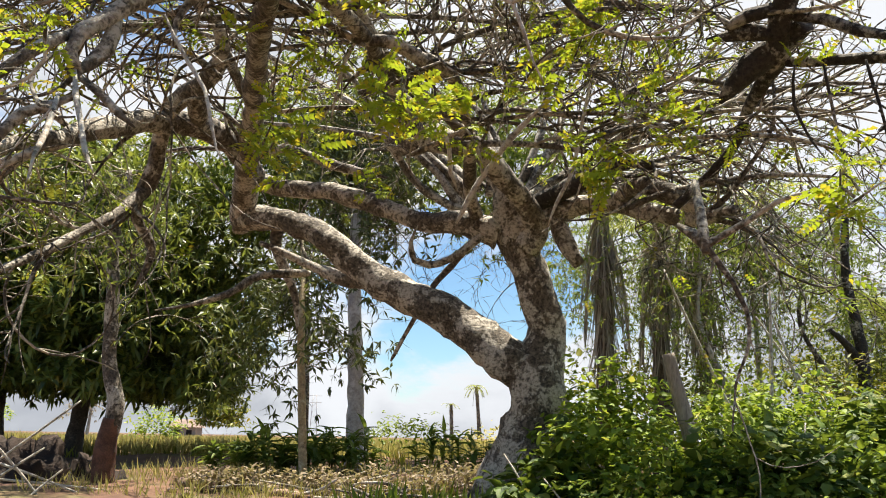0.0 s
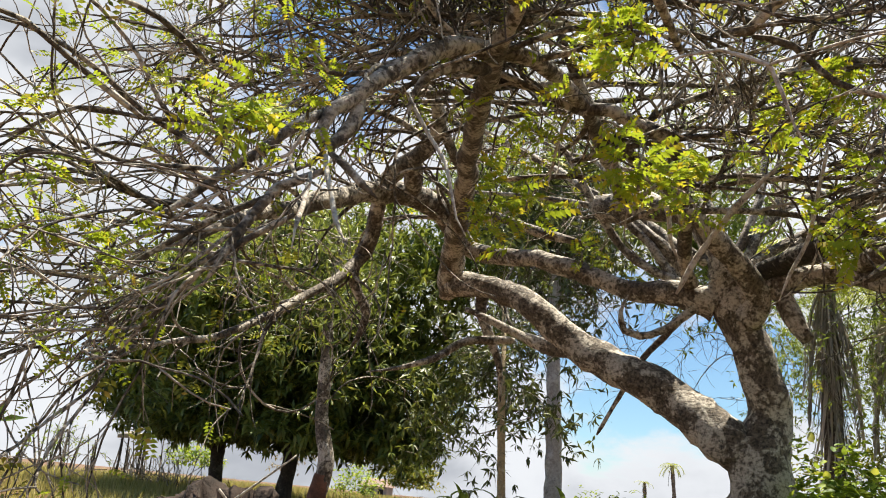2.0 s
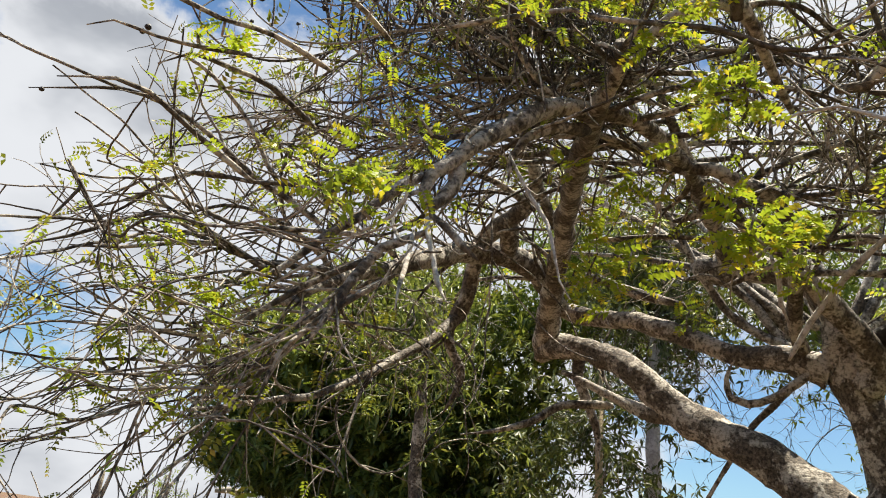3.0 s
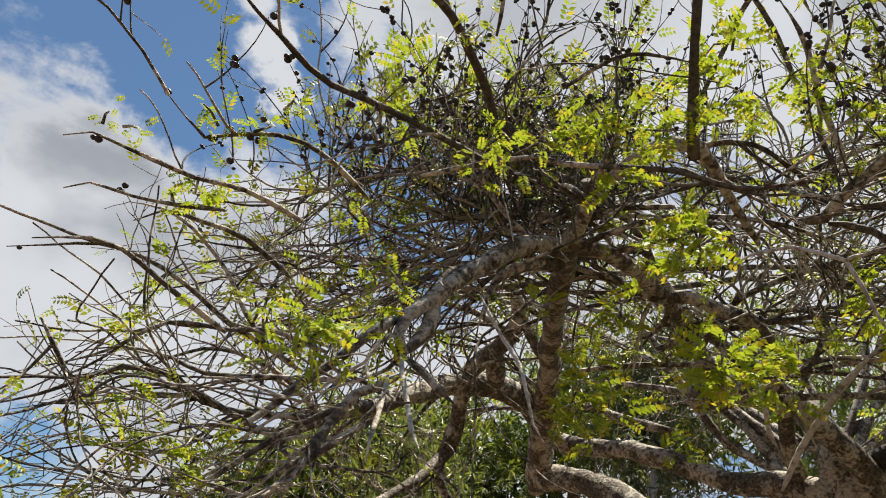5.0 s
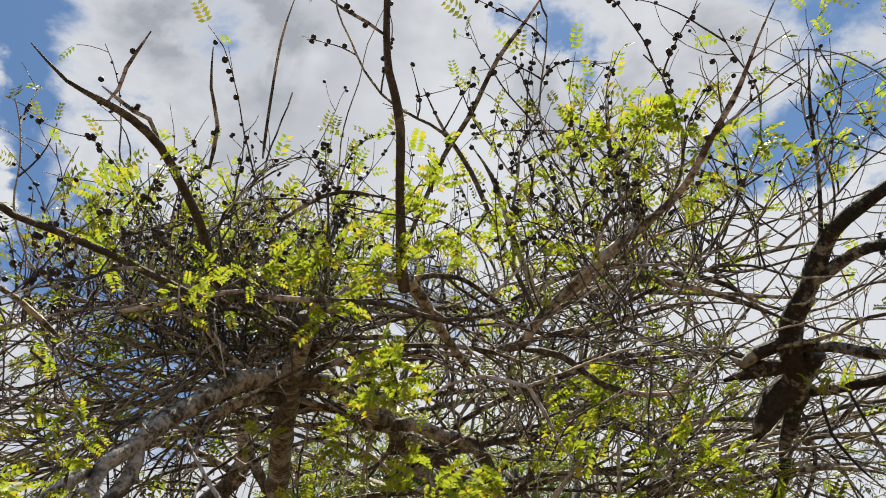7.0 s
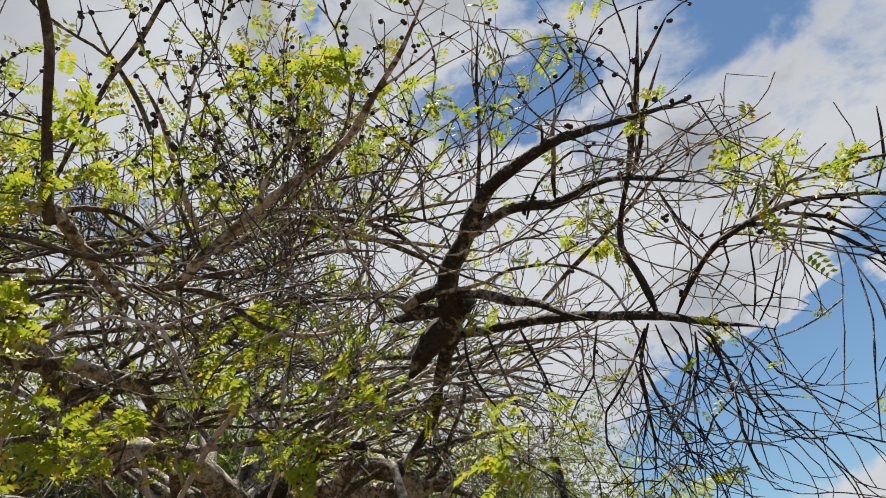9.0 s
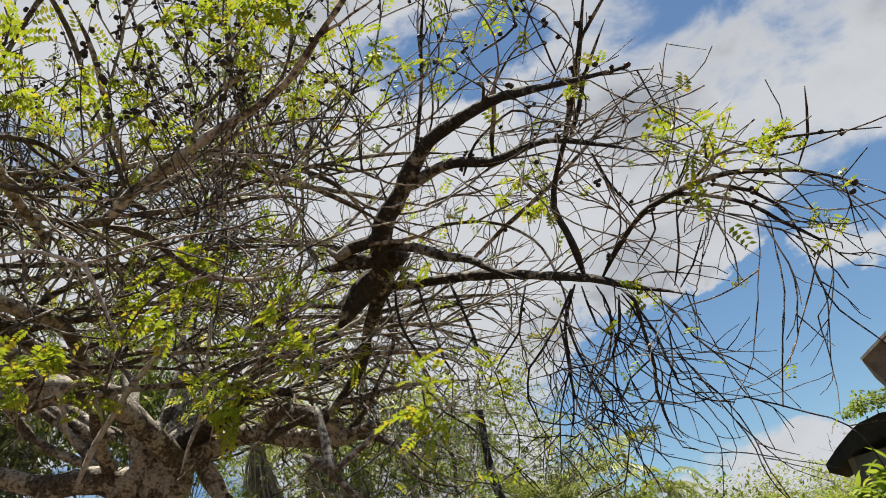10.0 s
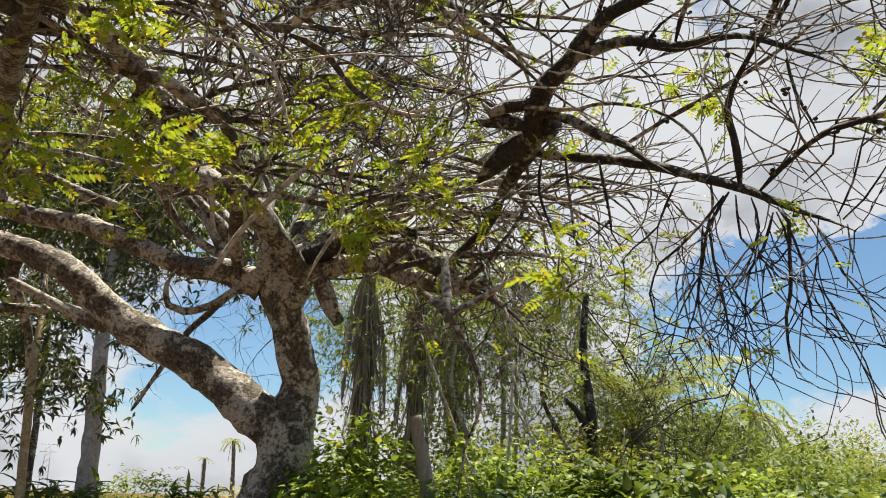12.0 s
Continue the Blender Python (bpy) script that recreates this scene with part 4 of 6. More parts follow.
limb('drooping_branch', 'mossy_shaded', 0.9, [(2.44, 3.08, 3.09, 0.0087), (2.39, 3.22, 2.97, 0.0074), (2.34, 3.35, 2.89, 0.0076), (2.29, 3.45, 2.82, 0.0061), (2.27, 3.52, 2.68, 0.0062), (2.3, 3.53, 2.57, 0.0046), (2.36, 3.49, 2.44, 0.0038)])
limb('drooping_branch', 'mossy_shaded', 0.9, [(2.41, 3.17, 3.0, 0.0074), (2.45, 3.21, 2.8, 0.0073), (2.49, 3.22, 2.63, 0.0058), (2.52, 3.23, 2.47, 0.0058), (2.57, 3.18, 2.35, 0.0043)])
limb('drooping_branch', 'mossy_shaded', 0.9, [(2.4, 3.21, 2.97, 0.0074), (2.42, 3.28, 2.76, 0.0059), (2.43, 3.33, 2.6, 0.0059), (2.46, 3.35, 2.42, 0.0044)])
limb('drooping_branch', 'mossy_shaded', 0.9, [(2.47, 3.03, 3.08, 0.0072), (2.51, 3.07, 2.88, 0.0057), (2.56, 3.03, 2.79, 0.0057), (2.62, 2.96, 2.67, 0.0042), (2.7, 2.84, 2.59, 0.004)])
limb('drooping_branch', 'mossy_shaded', 0.9, [(2.29, 3.24, 3.21, 0.009), (2.27, 3.32, 3.11, 0.0076), (2.26, 3.4, 3.01, 0.0061), (2.19, 3.53, 2.92, 0.0063), (2.16, 3.6, 2.87, 0.0047)])
limb('drooping_branch', 'mossy_shaded', 0.9, [(2.43, 3.28, 2.76, 0.0052), (2.39, 3.4, 2.61, 0.0045), (2.36, 3.47, 2.47, 0.0045), (2.35, 3.52, 2.33, 0.0038)])
limb('drooping_branch', 'mossy_shaded', 0.9, [(2.46, 3.21, 2.77, 0.0051), (2.54, 3.15, 2.59, 0.0043), (2.58, 3.13, 2.48, 0.0042), (2.62, 3.07, 2.39, 0.0035)])
limb('drooping_branch', 'mossy_shaded', 0.9, [(2.65, 2.92, 2.63, 0.0055), (2.59, 3.06, 2.58, 0.0042), (2.56, 3.15, 2.51, 0.0036)])
limb('drooping_branch', 'mossy_shaded', 0.9, [(2.02, 3.56, 3.41, 0.008), (2.08, 3.59, 3.18, 0.008), (2.11, 3.62, 3.03, 0.0064), (2.15, 3.58, 2.92, 0.0047)])
limb('drooping_branch', 'mossy_shaded', 0.9, [(1.91, 3.75, 3.48, 0.0083), (1.96, 3.8, 3.24, 0.0083), (2.0, 3.84, 3.06, 0.0067), (2.06, 3.81, 2.88, 0.0049)])
limb('drooping_branch', 'mossy_shaded', 0.9, [(1.82, 3.87, 3.53, 0.0085), (1.84, 3.96, 3.35, 0.0086), (1.91, 3.96, 3.15, 0.0068), (1.98, 3.91, 3.0, 0.005)])
limb('drooping_branch', 'mossy_shaded', 0.9, [(2.58, 2.89, 2.96, 0.0069), (2.63, 2.89, 2.79, 0.0055), (2.58, 3.02, 2.71, 0.0042), (2.5, 3.17, 2.71, 0.0043), (2.41, 3.31, 2.75, 0.0045), (2.28, 3.48, 2.76, 0.0046)])
limb('drooping_branch', 'mossy_shaded', 0.9, [(2.51, 2.97, 3.05, 0.0071), (2.55, 2.98, 2.91, 0.0056), (2.55, 3.05, 2.79, 0.0043), (2.52, 3.17, 2.63, 0.0043), (2.49, 3.26, 2.53, 0.0044)])

# further limbs of the crown, behind and above
for k in range(16):
    a = radians(-10 + 200 * k / 15) + rng.uniform(-0.14, 0.14)
    start = Vector((0.5, 7.3, 3.6)) + Vector((math.cos(a) * 0.3, math.sin(a) * 0.15, rng.uniform(0.0, 0.4)))
    span, rise = rng.uniform(2.0, 3.8), rng.uniform(0.9, 3.4)
    end = start + Vector((math.cos(a) * span, math.sin(a) * span * 0.8, rise))
    mid = start.lerp(end, 0.5) + Vector((rng.gauss(0, 0.25), rng.gauss(0, 0.25), 0.35))
    q = start.lerp(mid, 0.5) + Vector((rng.gauss(0, 0.15), rng.gauss(0, 0.15), rng.gauss(0, 0.1)))
    limb("limb", "bark", 1.1, [(*start, 0.045), (*q, 0.038), (*mid, 0.03), (*mid.lerp(end, 0.5), 0.02), (*end, 0.01)])

# arching branches that fill the middle of the crown
for k in range(52):
    az = radians(rng.uniform(-26, 25))
    up = radians(rng.uniform(22 if az > 0.15 else 15, 35))
    out = rng.uniform(5.4, 7.0) if up < 0.47 else rng.uniform(4.0, 6.0)
    mid = Vector((-0.05 - math.sin(az) * math.cos(up) * out, math.cos(az) * math.cos(up) * out, 1.62 + math.sin(up) * out))
    turn = rng.uniform(-0.7, 0.7) + (math.pi if az > 0.1 else 0)
    long = rng.uniform(0.5, 0.95) * out / 4
    along = Vector((math.cos(turn), math.sin(turn) * 0.7, rng.uniform(-0.15, 0.15))) * long
    bow = Vector((rng.gauss(0, 0.1), rng.gauss(0, 0.1), rng.uniform(0.05, 0.28))) * long
    thick = rng.uniform(0.0028, 0.0045) * out
    if crowds(mid - along, mid - along * 0.5 + bow, mid + bow, mid + along * 0.5 + bow, mid + along) > 1:
        continue
    limb("branch", "twig", 1.8, [(*(mid - along), thick), (*(mid - along * 0.4 + bow), thick * 0.9), (*(mid + along * 0.4 + bow), thick * 0.75), (*(mid + along), thick * 0.45)])

# side branches and twigs grown from the limbs
thin, fine, droop, tips, singles = Bag(), Bag(), Bag(), [], 0
HIGH = []
heart = Vector((0.4, 6.6, 3.0))
TOP = ((-70, 12), (-59, 26), (-50, 35), (-40, 47), (-30, 50), (-20, 48), (-11, 42), (-3, 40), (6, 40), (14, 42), (22, 45), (30, 43), (38, 38), (45, 34), (52, 22), (60, 5))


def stray(a=1.0, b=1.0, c=1.0):
    return Vector((rng.gauss(0, a), rng.gauss(0, b), rng.gauss(0, c)))


def fits(p):
    """Inside the crown: clear of the camera and under its outline as seen from there, but for a few shoots."""
    q = p - Vector((-0.15, 0, 1.6))
    if q.length < 1.75:
        return False
    az, el = math.degrees(math.atan2(-q.x, q.y)), math.degrees(math.asin(q.z / q.length))
    return el < np.interp(az, [t[0] for t in TOP], [t[1] for t in TOP]) or rng.random() < 0.12


def twiglets(pts, ways, rad, share, lift, into=None, near=1.0):
    into = into or fine
    for i in range(1, len(pts)):
        if rng.random() < share:
            d2 = (ways[i] * 1.1 + stray() * 0.5 + Vector((0, 0, 0.12 if lift > 0 else -0.1))).normalized()
            length = rng.uniform(0.15, 0.75) * near
            if not fits(pts[i] + d2 * length) or crowds(pts[i] + d2 * length * 0.5, pts[i] + d2 * length):
                continue
            p2, w2, r2 = grow(rng, pts[i], d2, length, max(0.0042 * near, rad[i] * 0.6), into, tips, 0.08 * near, 0.24, lift, 4, 0.0022 * near)
            for j in range(1, len(p2)):
                if rng.random() < 0.16:
                    grow(rng, p2[j], w2[j] + stray() * 0.8, rng.uniform(0.07, 0.25) * near, 0.0034 * near, into, tips, 0.07 * near, 0.3, lift, 3, 0.0018 * near)


for place, way, radius, weight in SEEDS:
    near = min(1.15, max(0.36, (place - EYE).length / 5.0))   # twigs nearer the camera are made shorter and finer to fit its view
    weight *= 0.62 / near
    high = (place.z - 1.6) / (place - Vector((-0.15, 0, 1.6))).length
    turn = math.degrees(math.atan2(-place.x - 0.15, place.y))
    hanging = turn < -29 and high < 0.36 and place.y < 5
    thick = 3.0 if -12 < turn < 24 and 0.42 < high < 0.66 else 1.8 if -45 < turn < -10 and high > 0.56 else 0.0
    share = 0.55 if 14 < turn < 40 and 0.44 < high < 0.62 else 0.3 if -37 < turn < -22 and place.y > 3.4 else 0.45 if -37 < turn < -14 and 0.36 < high < 0.56 else 0.6 if -30 < turn < -8 and 0.5 < high < 0.66 else 0.6 if place.y > 7.2 and high < 0.45 else 1.0
    count = int(share * weight * (12.0 if hanging else thick + (4.0 if place.x > 0.9 and place.z < 4.7 and place.y < 8 else 1.6 if place.x > 1.9 else 1.8) + (2.6 if place.y < 6.6 else 5.5) * ease(0.38, 0.54, high) + (4.2 if place.x < -1.7 and place.y < 7.5 else 5.0 if turn < -30 else 0.0)) + rng.random())
    for _ in range(count):
        out = place - heart
        out.z *= 0.3
        out = out.normalized() if out.length > 0.1 else Vector((0, -1, 0))
        side = stray(1, 1, 0.75)
        side = (side - way * side.dot(way)).normalized()
        d = (way * 0.9 + side * 0.8 + out * 0.6 + Vector((0, -0.1, 0.06))).normalized()
        if hanging:
            d = (way * 0.45 + side + Vector((0, -0.1, -0.5))).normalized()
        r = min(0.023 * near, max(0.0105 * near, radius * rng.uniform(0.3, 0.65))) * (0.42 if hanging else 0.55 if turn < -30 else 1.0)
        lift = -0.06 if hanging else -0.006 if place.z < 3.6 else 0.008
        length = rng.uniform(0.5, 1.9) * (0.26 if hanging else 0.6 if turn < -30 else 1.0) * near
        if not fits(place + d * length) or crowds(*(place + d * length * k for k in (0.35, 0.7, 1.0))):
            continue
        own = droop if hanging else Bag() if r > 0.011 * near and singles < 290 else thin
        pts, ways, rad = grow(rng, place, d, length, r, own, None, 0.09 * near, 0.5 if hanging else 0.36 if turn < -30 else 0.25, lift, 6, (0.003 if turn < -29 else 0.0045) * near)
        if own is not thin and own is not droop:
            own.make("side_branch", "twig", tree)
            singles += 1
        twiglets(pts, ways, rad, 0.26 if hanging else 0.15, lift, droop if hanging else None, near)
        HIGH += [q for q in pts[1:] if (q.z - 1.6) > 0.52 * (q - Vector((-0.15, 0, 1.6))).length and -3.2 < q.x < 2.4]
        for i in range(3, len(pts), 3):
            if rng.random() < (0.2 if hanging else 0.40):
                dd = (ways[i] * 1.2 + stray(0.7, 0.7, 0.45)).normalized()
                if fits(pts[i] + dd * near) and not crowds(pts[i] + dd * 0.3 * near, pts[i] + dd * 0.7 * near):
                    p3, w3, r3 = grow(rng, pts[i], dd, rng.uniform(0.4, 1.1) * near, max(0.0055 * near, rad[i] * 0.75), droop if hanging else thin, None, 0.09 * near, 0.26, lift, 5, 0.0038 * near)
                    twiglets(p3, w3, r3, 0.24, lift, droop if hanging else None, near)
# upright shoots along the top, hung with pods
POD, shoots = [], Bag()
rng.shuffle(HIGH)
tall = [p for p in HIGH if (8 < bearing(p)[0] < 36 or -26 < bearing(p)[0] < -4) and bearing(p)[2] < 5]
for k, place in enumerate(HIGH[:420] + tall[-290:]):
    q = place - Vector((-0.15, 0, 1.6))
    d = (Vector((0, 0, 1)) + stray(0.4, 0.3, 0.1)).normalized()
    near = min(1.15, max(0.36, q.length / 5.0))
    if (q + d * near).length < 1.75:
        continue
    pts, ways, rad = grow(rng, place, d, rng.uniform(0.35, 1.0) * near, 0.0068 * near, shoots, tips, 0.08 * near, 0.14, 0.03, 5, 0.0026 * near)
    for i in range(2, len(pts)):
        if rng.random() < (0.3 if k < 420 else 0.5):
            POD.append(pts[i])
        if rng.random() < 0.3:
            grow(rng, pts[i], ways[i] + stray() * 0.6, rng.uniform(0.1, 0.35) * near, 0.0035 * near, fine, tips, 0.07 * near, 0.2, 0.03, 4, 0.002 * near)
shoots.make("shoot_tangle", "dark_and_backlit", tree, "upright shoots hung with pods, coloured dark as backlit", "stuff")
thin.make("branch_tangle", "twig", tree, "tangle of thin arching side branches", "stuff")
droop.make("droop_tangle", "mossy_shaded", tree, "knobby drooping twigs coloured dark as in shade", "stuff")
fine.make("twig_tangle", "twig", tree, "fine bare brown twigs", "stuff")

# young compound leaves: thinly on the twig ends, and in bright bunches
def bunch(centre, size, count):
    """A sprig with its compound leaves, each leaf a piece of its own."""
    c = Vector(centre)
    foot = c + Vector((rng.gauss(0, 0.3), rng.gauss(0, 0.3), -0.35)) * size
    top = c + stray() * size * 0.2
    sprig = Bag().tube([foot, foot.lerp(top, 0.5) + stray() * 0.02, top], [0.006, 0.0045, 0.003], 5).make("leaf_sprig", "twig", tree)
    for _ in range(int(count * 0.85)):
        base = foot.lerp(top, rng.uniform(0.2, 1.0)) + stray() * size * 0.2
        way = (stray(1, 1, 0.45) + (base - c) / size * 0.6).normalized()
        long = rng.uniform(0.5, 1.1) * min(0.34, size) * 0.5
        b, d, u, l = pinnate(npr, [base], [way], np.array([(0, 0, 1.0)]) + 0.5 * npr.normal(size=(1, 3)), [long], 7, 0.32)
        leaf = leaf_mesh("compound_leaf", b, d, u, l, l * 0.56, "spring", None, kind="")
        leaf.parent = sprig
        leaf.matrix_parent_inverse = Matrix.Identity(4)


def reach(base):
    return np.clip(np.linalg.norm(base - np.array(EYE), axis=1) / 4.6, 0.45, 1.2)


pick = [t for t in tips if rng.random() < ((0.24 if t[0].z > 4.9 else 0.10) if t[0].x > 2.0 else 0.16)]
olive = [t for t in tips if rng.random() < (0.06 if t[0].x > 2.2 else 0.34 if bearing(t[0])[0] > 27 else 0.18 if t[0].y < 5.5 else 0.30)]
if pick:
    base = np.array([t[0] for t in pick])
    along = np.array([t[1] for t in pick]) + 0.5 * npr.normal(size=base.shape)
    b, d, u, l = pinnate(npr, base, along, np.tile((0, 0, 1.0), (len(base), 1)) + 0.4 * npr.normal(size=base.shape), npr.uniform(0.07, 0.15, len(base)) * reach(base), 5, 0.36)
    leaf_mesh("young_leaves", b, d, u, l, l * 0.5, "spring", tree, "scattered small yellow-green leaves on twig ends")
base = np.array([t[0] for t in olive])
along = np.array([t[1] for t in olive]) + 0.6 * npr.normal(size=base.shape)
b, d, u, l = pinnate(npr, base, along, np.tile((0, 0, 1.0), (len(base), 1)) + 0.5 * npr.normal(size=base.shape), npr.uniform(0.07, 0.15, len(base)) * reach(base), 5, 0.36)
leaf_mesh("older_leaves", b, d, u, l, l * 0.5, "olive", tree, "small dull olive leaves deep among the twigs")

# dark round pods in ones and twos on the upper twigs
pods = Bag()


def podded(p):
    az, el, far = bearing(p)
    return el > 38 - max(0, az - 22) * 0.5 or az < -28 and el > 19


for p, d in tips:
    q = p - EYE
    if podded(p) and rng.random() < (0.13 if q.x < 1.5 else 0.07):
        POD.append(p)
for place, way, radius, weight in SEEDS:
    q = place - EYE
    if radius < 0.016 and podded(place) and q.length < 5.6 and rng.random() < 0.24:
        POD.append(place + stray().normalized() * (radius + 0.012))
for p in filter(podded, POD):
    for _ in range(rng.choice((1, 1, 2, 3))):
        size = rng.uniform(0.009, 0.0145)
        pods.ball(p + stray(1, 1, 0.6).normalized() * (size + 0.003), size, (1, 1, 0.85), 5, 8)
pods.make("pod_scatter", "pod", tree, "dark round woody seed pods", "stuff")

for x, y, z, size in ((-0.11, 2.64, 2.76, 0.24), (-0.01, 2.65, 2.74, 0.12), (-0.93, 3.98, 3.15, 0.39), (-0.77, 4.00, 3.17, 0.25), (1.27, 2.34, 2.39, 0.29), (-0.75, 4.55, 3.89, 0.33), (-0.85, 4.56, 3.84, 0.25),
                         (0.68, 3.25, 3.44, 0.34), (0.59, 3.49, 3.45, 0.23), (0.33, 3.75, 3.41, 0.20), (1.10, 4.05, 3.37, 0.26), (0.82, 4.05, 3.03, 0.28), (-0.49, 4.58, 3.07, 0.23), (2.08, 4.19, 3.76, 0.25)):
    bunch((x, y, z), size, int(7 + 26 * size))
for x, y, z, size in ((-1.16, 2.21, 2.83, 0.16), (0.87, 3.35, 3.37, 0.19), (-1.24, 1.89, 2.57, 0.24), (-1.23, 1.93, 2.64, 0.14), (-1.20, 2.12, 2.91, 0.12), (-0.32, 2.02, 2.84, 0.13), (-0.00, 3.10, 3.03, 0.23),
                         (0.12, 3.12, 2.98, 0.16), (-0.75, 3.49, 3.04, 0.34), (-0.89, 3.68, 3.03, 0.19), (-2.09, 2.19, 2.37, 0.26), (-2.04, 2.36, 2.41, 0.22), (-2.08, 2.31, 2.45, 0.17), (-2.08, 2.28, 2.06, 0.22)):
    bunch((x, y, z), size, int(7 + 26 * size))
for x, y, z, size in ((-2.20, 2.17, 2.07, 0.19), (-2.08, 2.57, 2.48, 0.16), (-2.38, 2.34, 3.03, 0.20), (-1.61, 2.32, 2.87, 0.14), (-1.83, 2.37, 3.01, 0.15), (-1.89, 2.39, 2.23, 0.14), (-2.15, 2.17, 2.26, 0.17),
                         (0.43, 3.16, 3.25, 0.20), (-1.67, 1.72, 3.37, 0.14), (-1.60, 1.79, 3.36, 0.16), (-1.48, 1.81, 3.44, 0.12), (-0.80, 2.06, 3.41, 0.18), (-0.72, 1.89, 3.12, 0.09), (-0.24, 1.89, 2.87, 0.20)):
    bunch((x, y, z), size, int(7 + 26 * size))
for x, y, z, size in ((-0.13, 1.92, 2.83, 0.20), (-0.22, 1.98, 2.83, 0.13), (-1.21, 1.86, 2.57, 0.21), (-1.17, 1.91, 2.52, 0.11), (-1.17, 2.12, 2.89, 0.13), (-0.03, 2.84, 4.20, 0.28), (0.30, 2.84, 4.01, 0.24),
                         (0.43, 2.74, 4.26, 0.21), (0.66, 2.58, 4.22, 0.24), (-1.27, 2.16, 3.72, 0.23), (-0.56, 2.53, 3.90, 0.27), (-0.34, 2.62, 3.83, 0.22), (-1.16, 2.15, 3.62, 0.15), (-0.75, 2.54, 3.84, 0.22)):
    bunch((x, y, z), size, int(7 + 26 * size))
for x, y, z, size in ((-1.82, 1.87, 3.23, 0.17), (-1.93, 1.84, 3.15, 0.14), (-1.85, 1.54, 3.18, 0.09), (-1.06, 2.21, 4.07, 0.16), (-1.91, 1.48, 3.18, 0.09), (-1.37, 2.20, 3.24, 0.14), (-0.00, 2.88, 4.00, 0.18),
                         (-0.76, 3.67, 3.07, 0.29), (-1.02, 3.63, 3.52, 0.20), (-2.01, 2.00, 2.45, 0.21), (-1.94, 2.23, 2.39, 0.22), (-1.65, 2.13, 2.82, 0.14), (1.00, 2.46, 4.17, 0.32), (1.09, 2.49, 4.10, 0.20)):
    bunch((x, y, z), size, int(7 + 26 * size))
for x, y, z, size in ((0.28, 2.55, 4.39, 0.16), (-0.06, 2.71, 4.24, 0.24), (0.63, 2.53, 4.21, 0.15), (0.85, 2.58, 4.10, 0.16), (0.29, 2.82, 4.11, 0.19), (-0.94, 2.27, 3.41, 0.14), (0.70, 3.32, 3.45, 0.20),
                         (0.46, 3.35, 3.48, 0.15), (1.11, 2.63, 3.94, 0.17), (-1.24, 2.34, 3.99, 0.17), (-1.02, 2.58, 3.84, 0.17), (-0.49, 2.62, 3.49, 0.23), (-0.30, 2.66, 3.46, 0.21), (-0.39, 2.71, 3.73, 0.16)):
    bunch((x, y, z), size, int(7 + 26 * size))
for x, y, z, size in ((0.44, 2.83, 3.91, 0.17), (0.01, 2.82, 3.96, 0.20), (2.30, 3.44, 4.73, 0.21), (2.75, 2.66, 5.11, 0.21), (1.19, 3.37, 3.05, 0.21), (-0.10, 2.77, 2.86, 0.14), (0.93, 2.40, 4.15, 0.23),
                         (0.23, 2.47, 3.87, 0.16), (-0.06, 2.38, 3.96, 0.22), (0.60, 2.44, 4.18, 0.20), (1.06, 2.62, 4.01, 0.15), (1.35, 2.44, 2.42, 0.21), (1.29, 2.45, 2.50, 0.14), (2.56, 2.16, 3.27, 0.23)):
    bunch((x, y, z), size, int(7 + 26 * size))
for x, y, z, size in ((2.56, 2.03, 3.27, 0.20), (2.55, 2.23, 3.40, 0.15), (2.71, 1.81, 3.17, 0.22), (2.67, 1.86, 3.16, 0.17), (2.80, 1.83, 2.78, 0.16), (2.41, 3.12, 3.70, 0.21), (2.44, 3.02, 3.75, 0.18),
                         (0.71, 3.23, 3.42, 0.17), (-0.14, 2.64, 2.79, 0.24), (-0.03, 2.68, 2.73, 0.17), (2.65, 2.86, 3.04, 0.20), (-0.16, 2.52, 3.78, 0.19), (1.81, 3.21, 4.58, 0.23), (2.01, 3.00, 4.54, 0.19)):
    bunch((x, y, z), size, int(7 + 26 * size))
for x, y, z, size in ((2.44, 2.53, 3.99, 0.17), (2.25, 3.49, 3.82, 0.19), (2.31, 2.56, 4.49, 0.18), (0.73, 3.82, 3.02, 0.30), (1.29, 4.19, 3.38, 0.31), (0.46, 2.79, 3.79, 0.17), (2.55, 3.09, 2.38, 0.15),
                         (2.40, 3.66, 2.45, 0.14), (1.71, 3.16, 4.77, 0.23), (2.74, 1.89, 3.01, 0.14), (0.87, 4.04, 2.92, 0.28), (-0.13, 2.67, 2.78, 0.22), (-0.11, 2.65, 2.84, 0.14), (2.75, 3.51, 4.10, 0.21)):
    bunch((x, y, z), size, int(7 + 26 * size))
for x, y, z, size in ((0.67, 3.23, 3.41, 0.18), (0.78, 4.16, 3.17, 0.26), (1.18, 3.75, 3.44, 0.25), (1.28, 2.43, 2.43, 0.14), (0.22, 4.52, 3.39, 0.24), (-0.27, 2.48, 3.12, 0.22), (1.02, 4.29, 3.49, 0.27),
                         (1.66, 4.49, 3.44, 0.25), (2.61, 3.65, 4.03, 0.21), (3.28, 2.95, 4.10, 0.24), (2.65, 4.56, 3.16, 0.31)):
    bunch((x, y, z), size, int(7 + 26 * size))

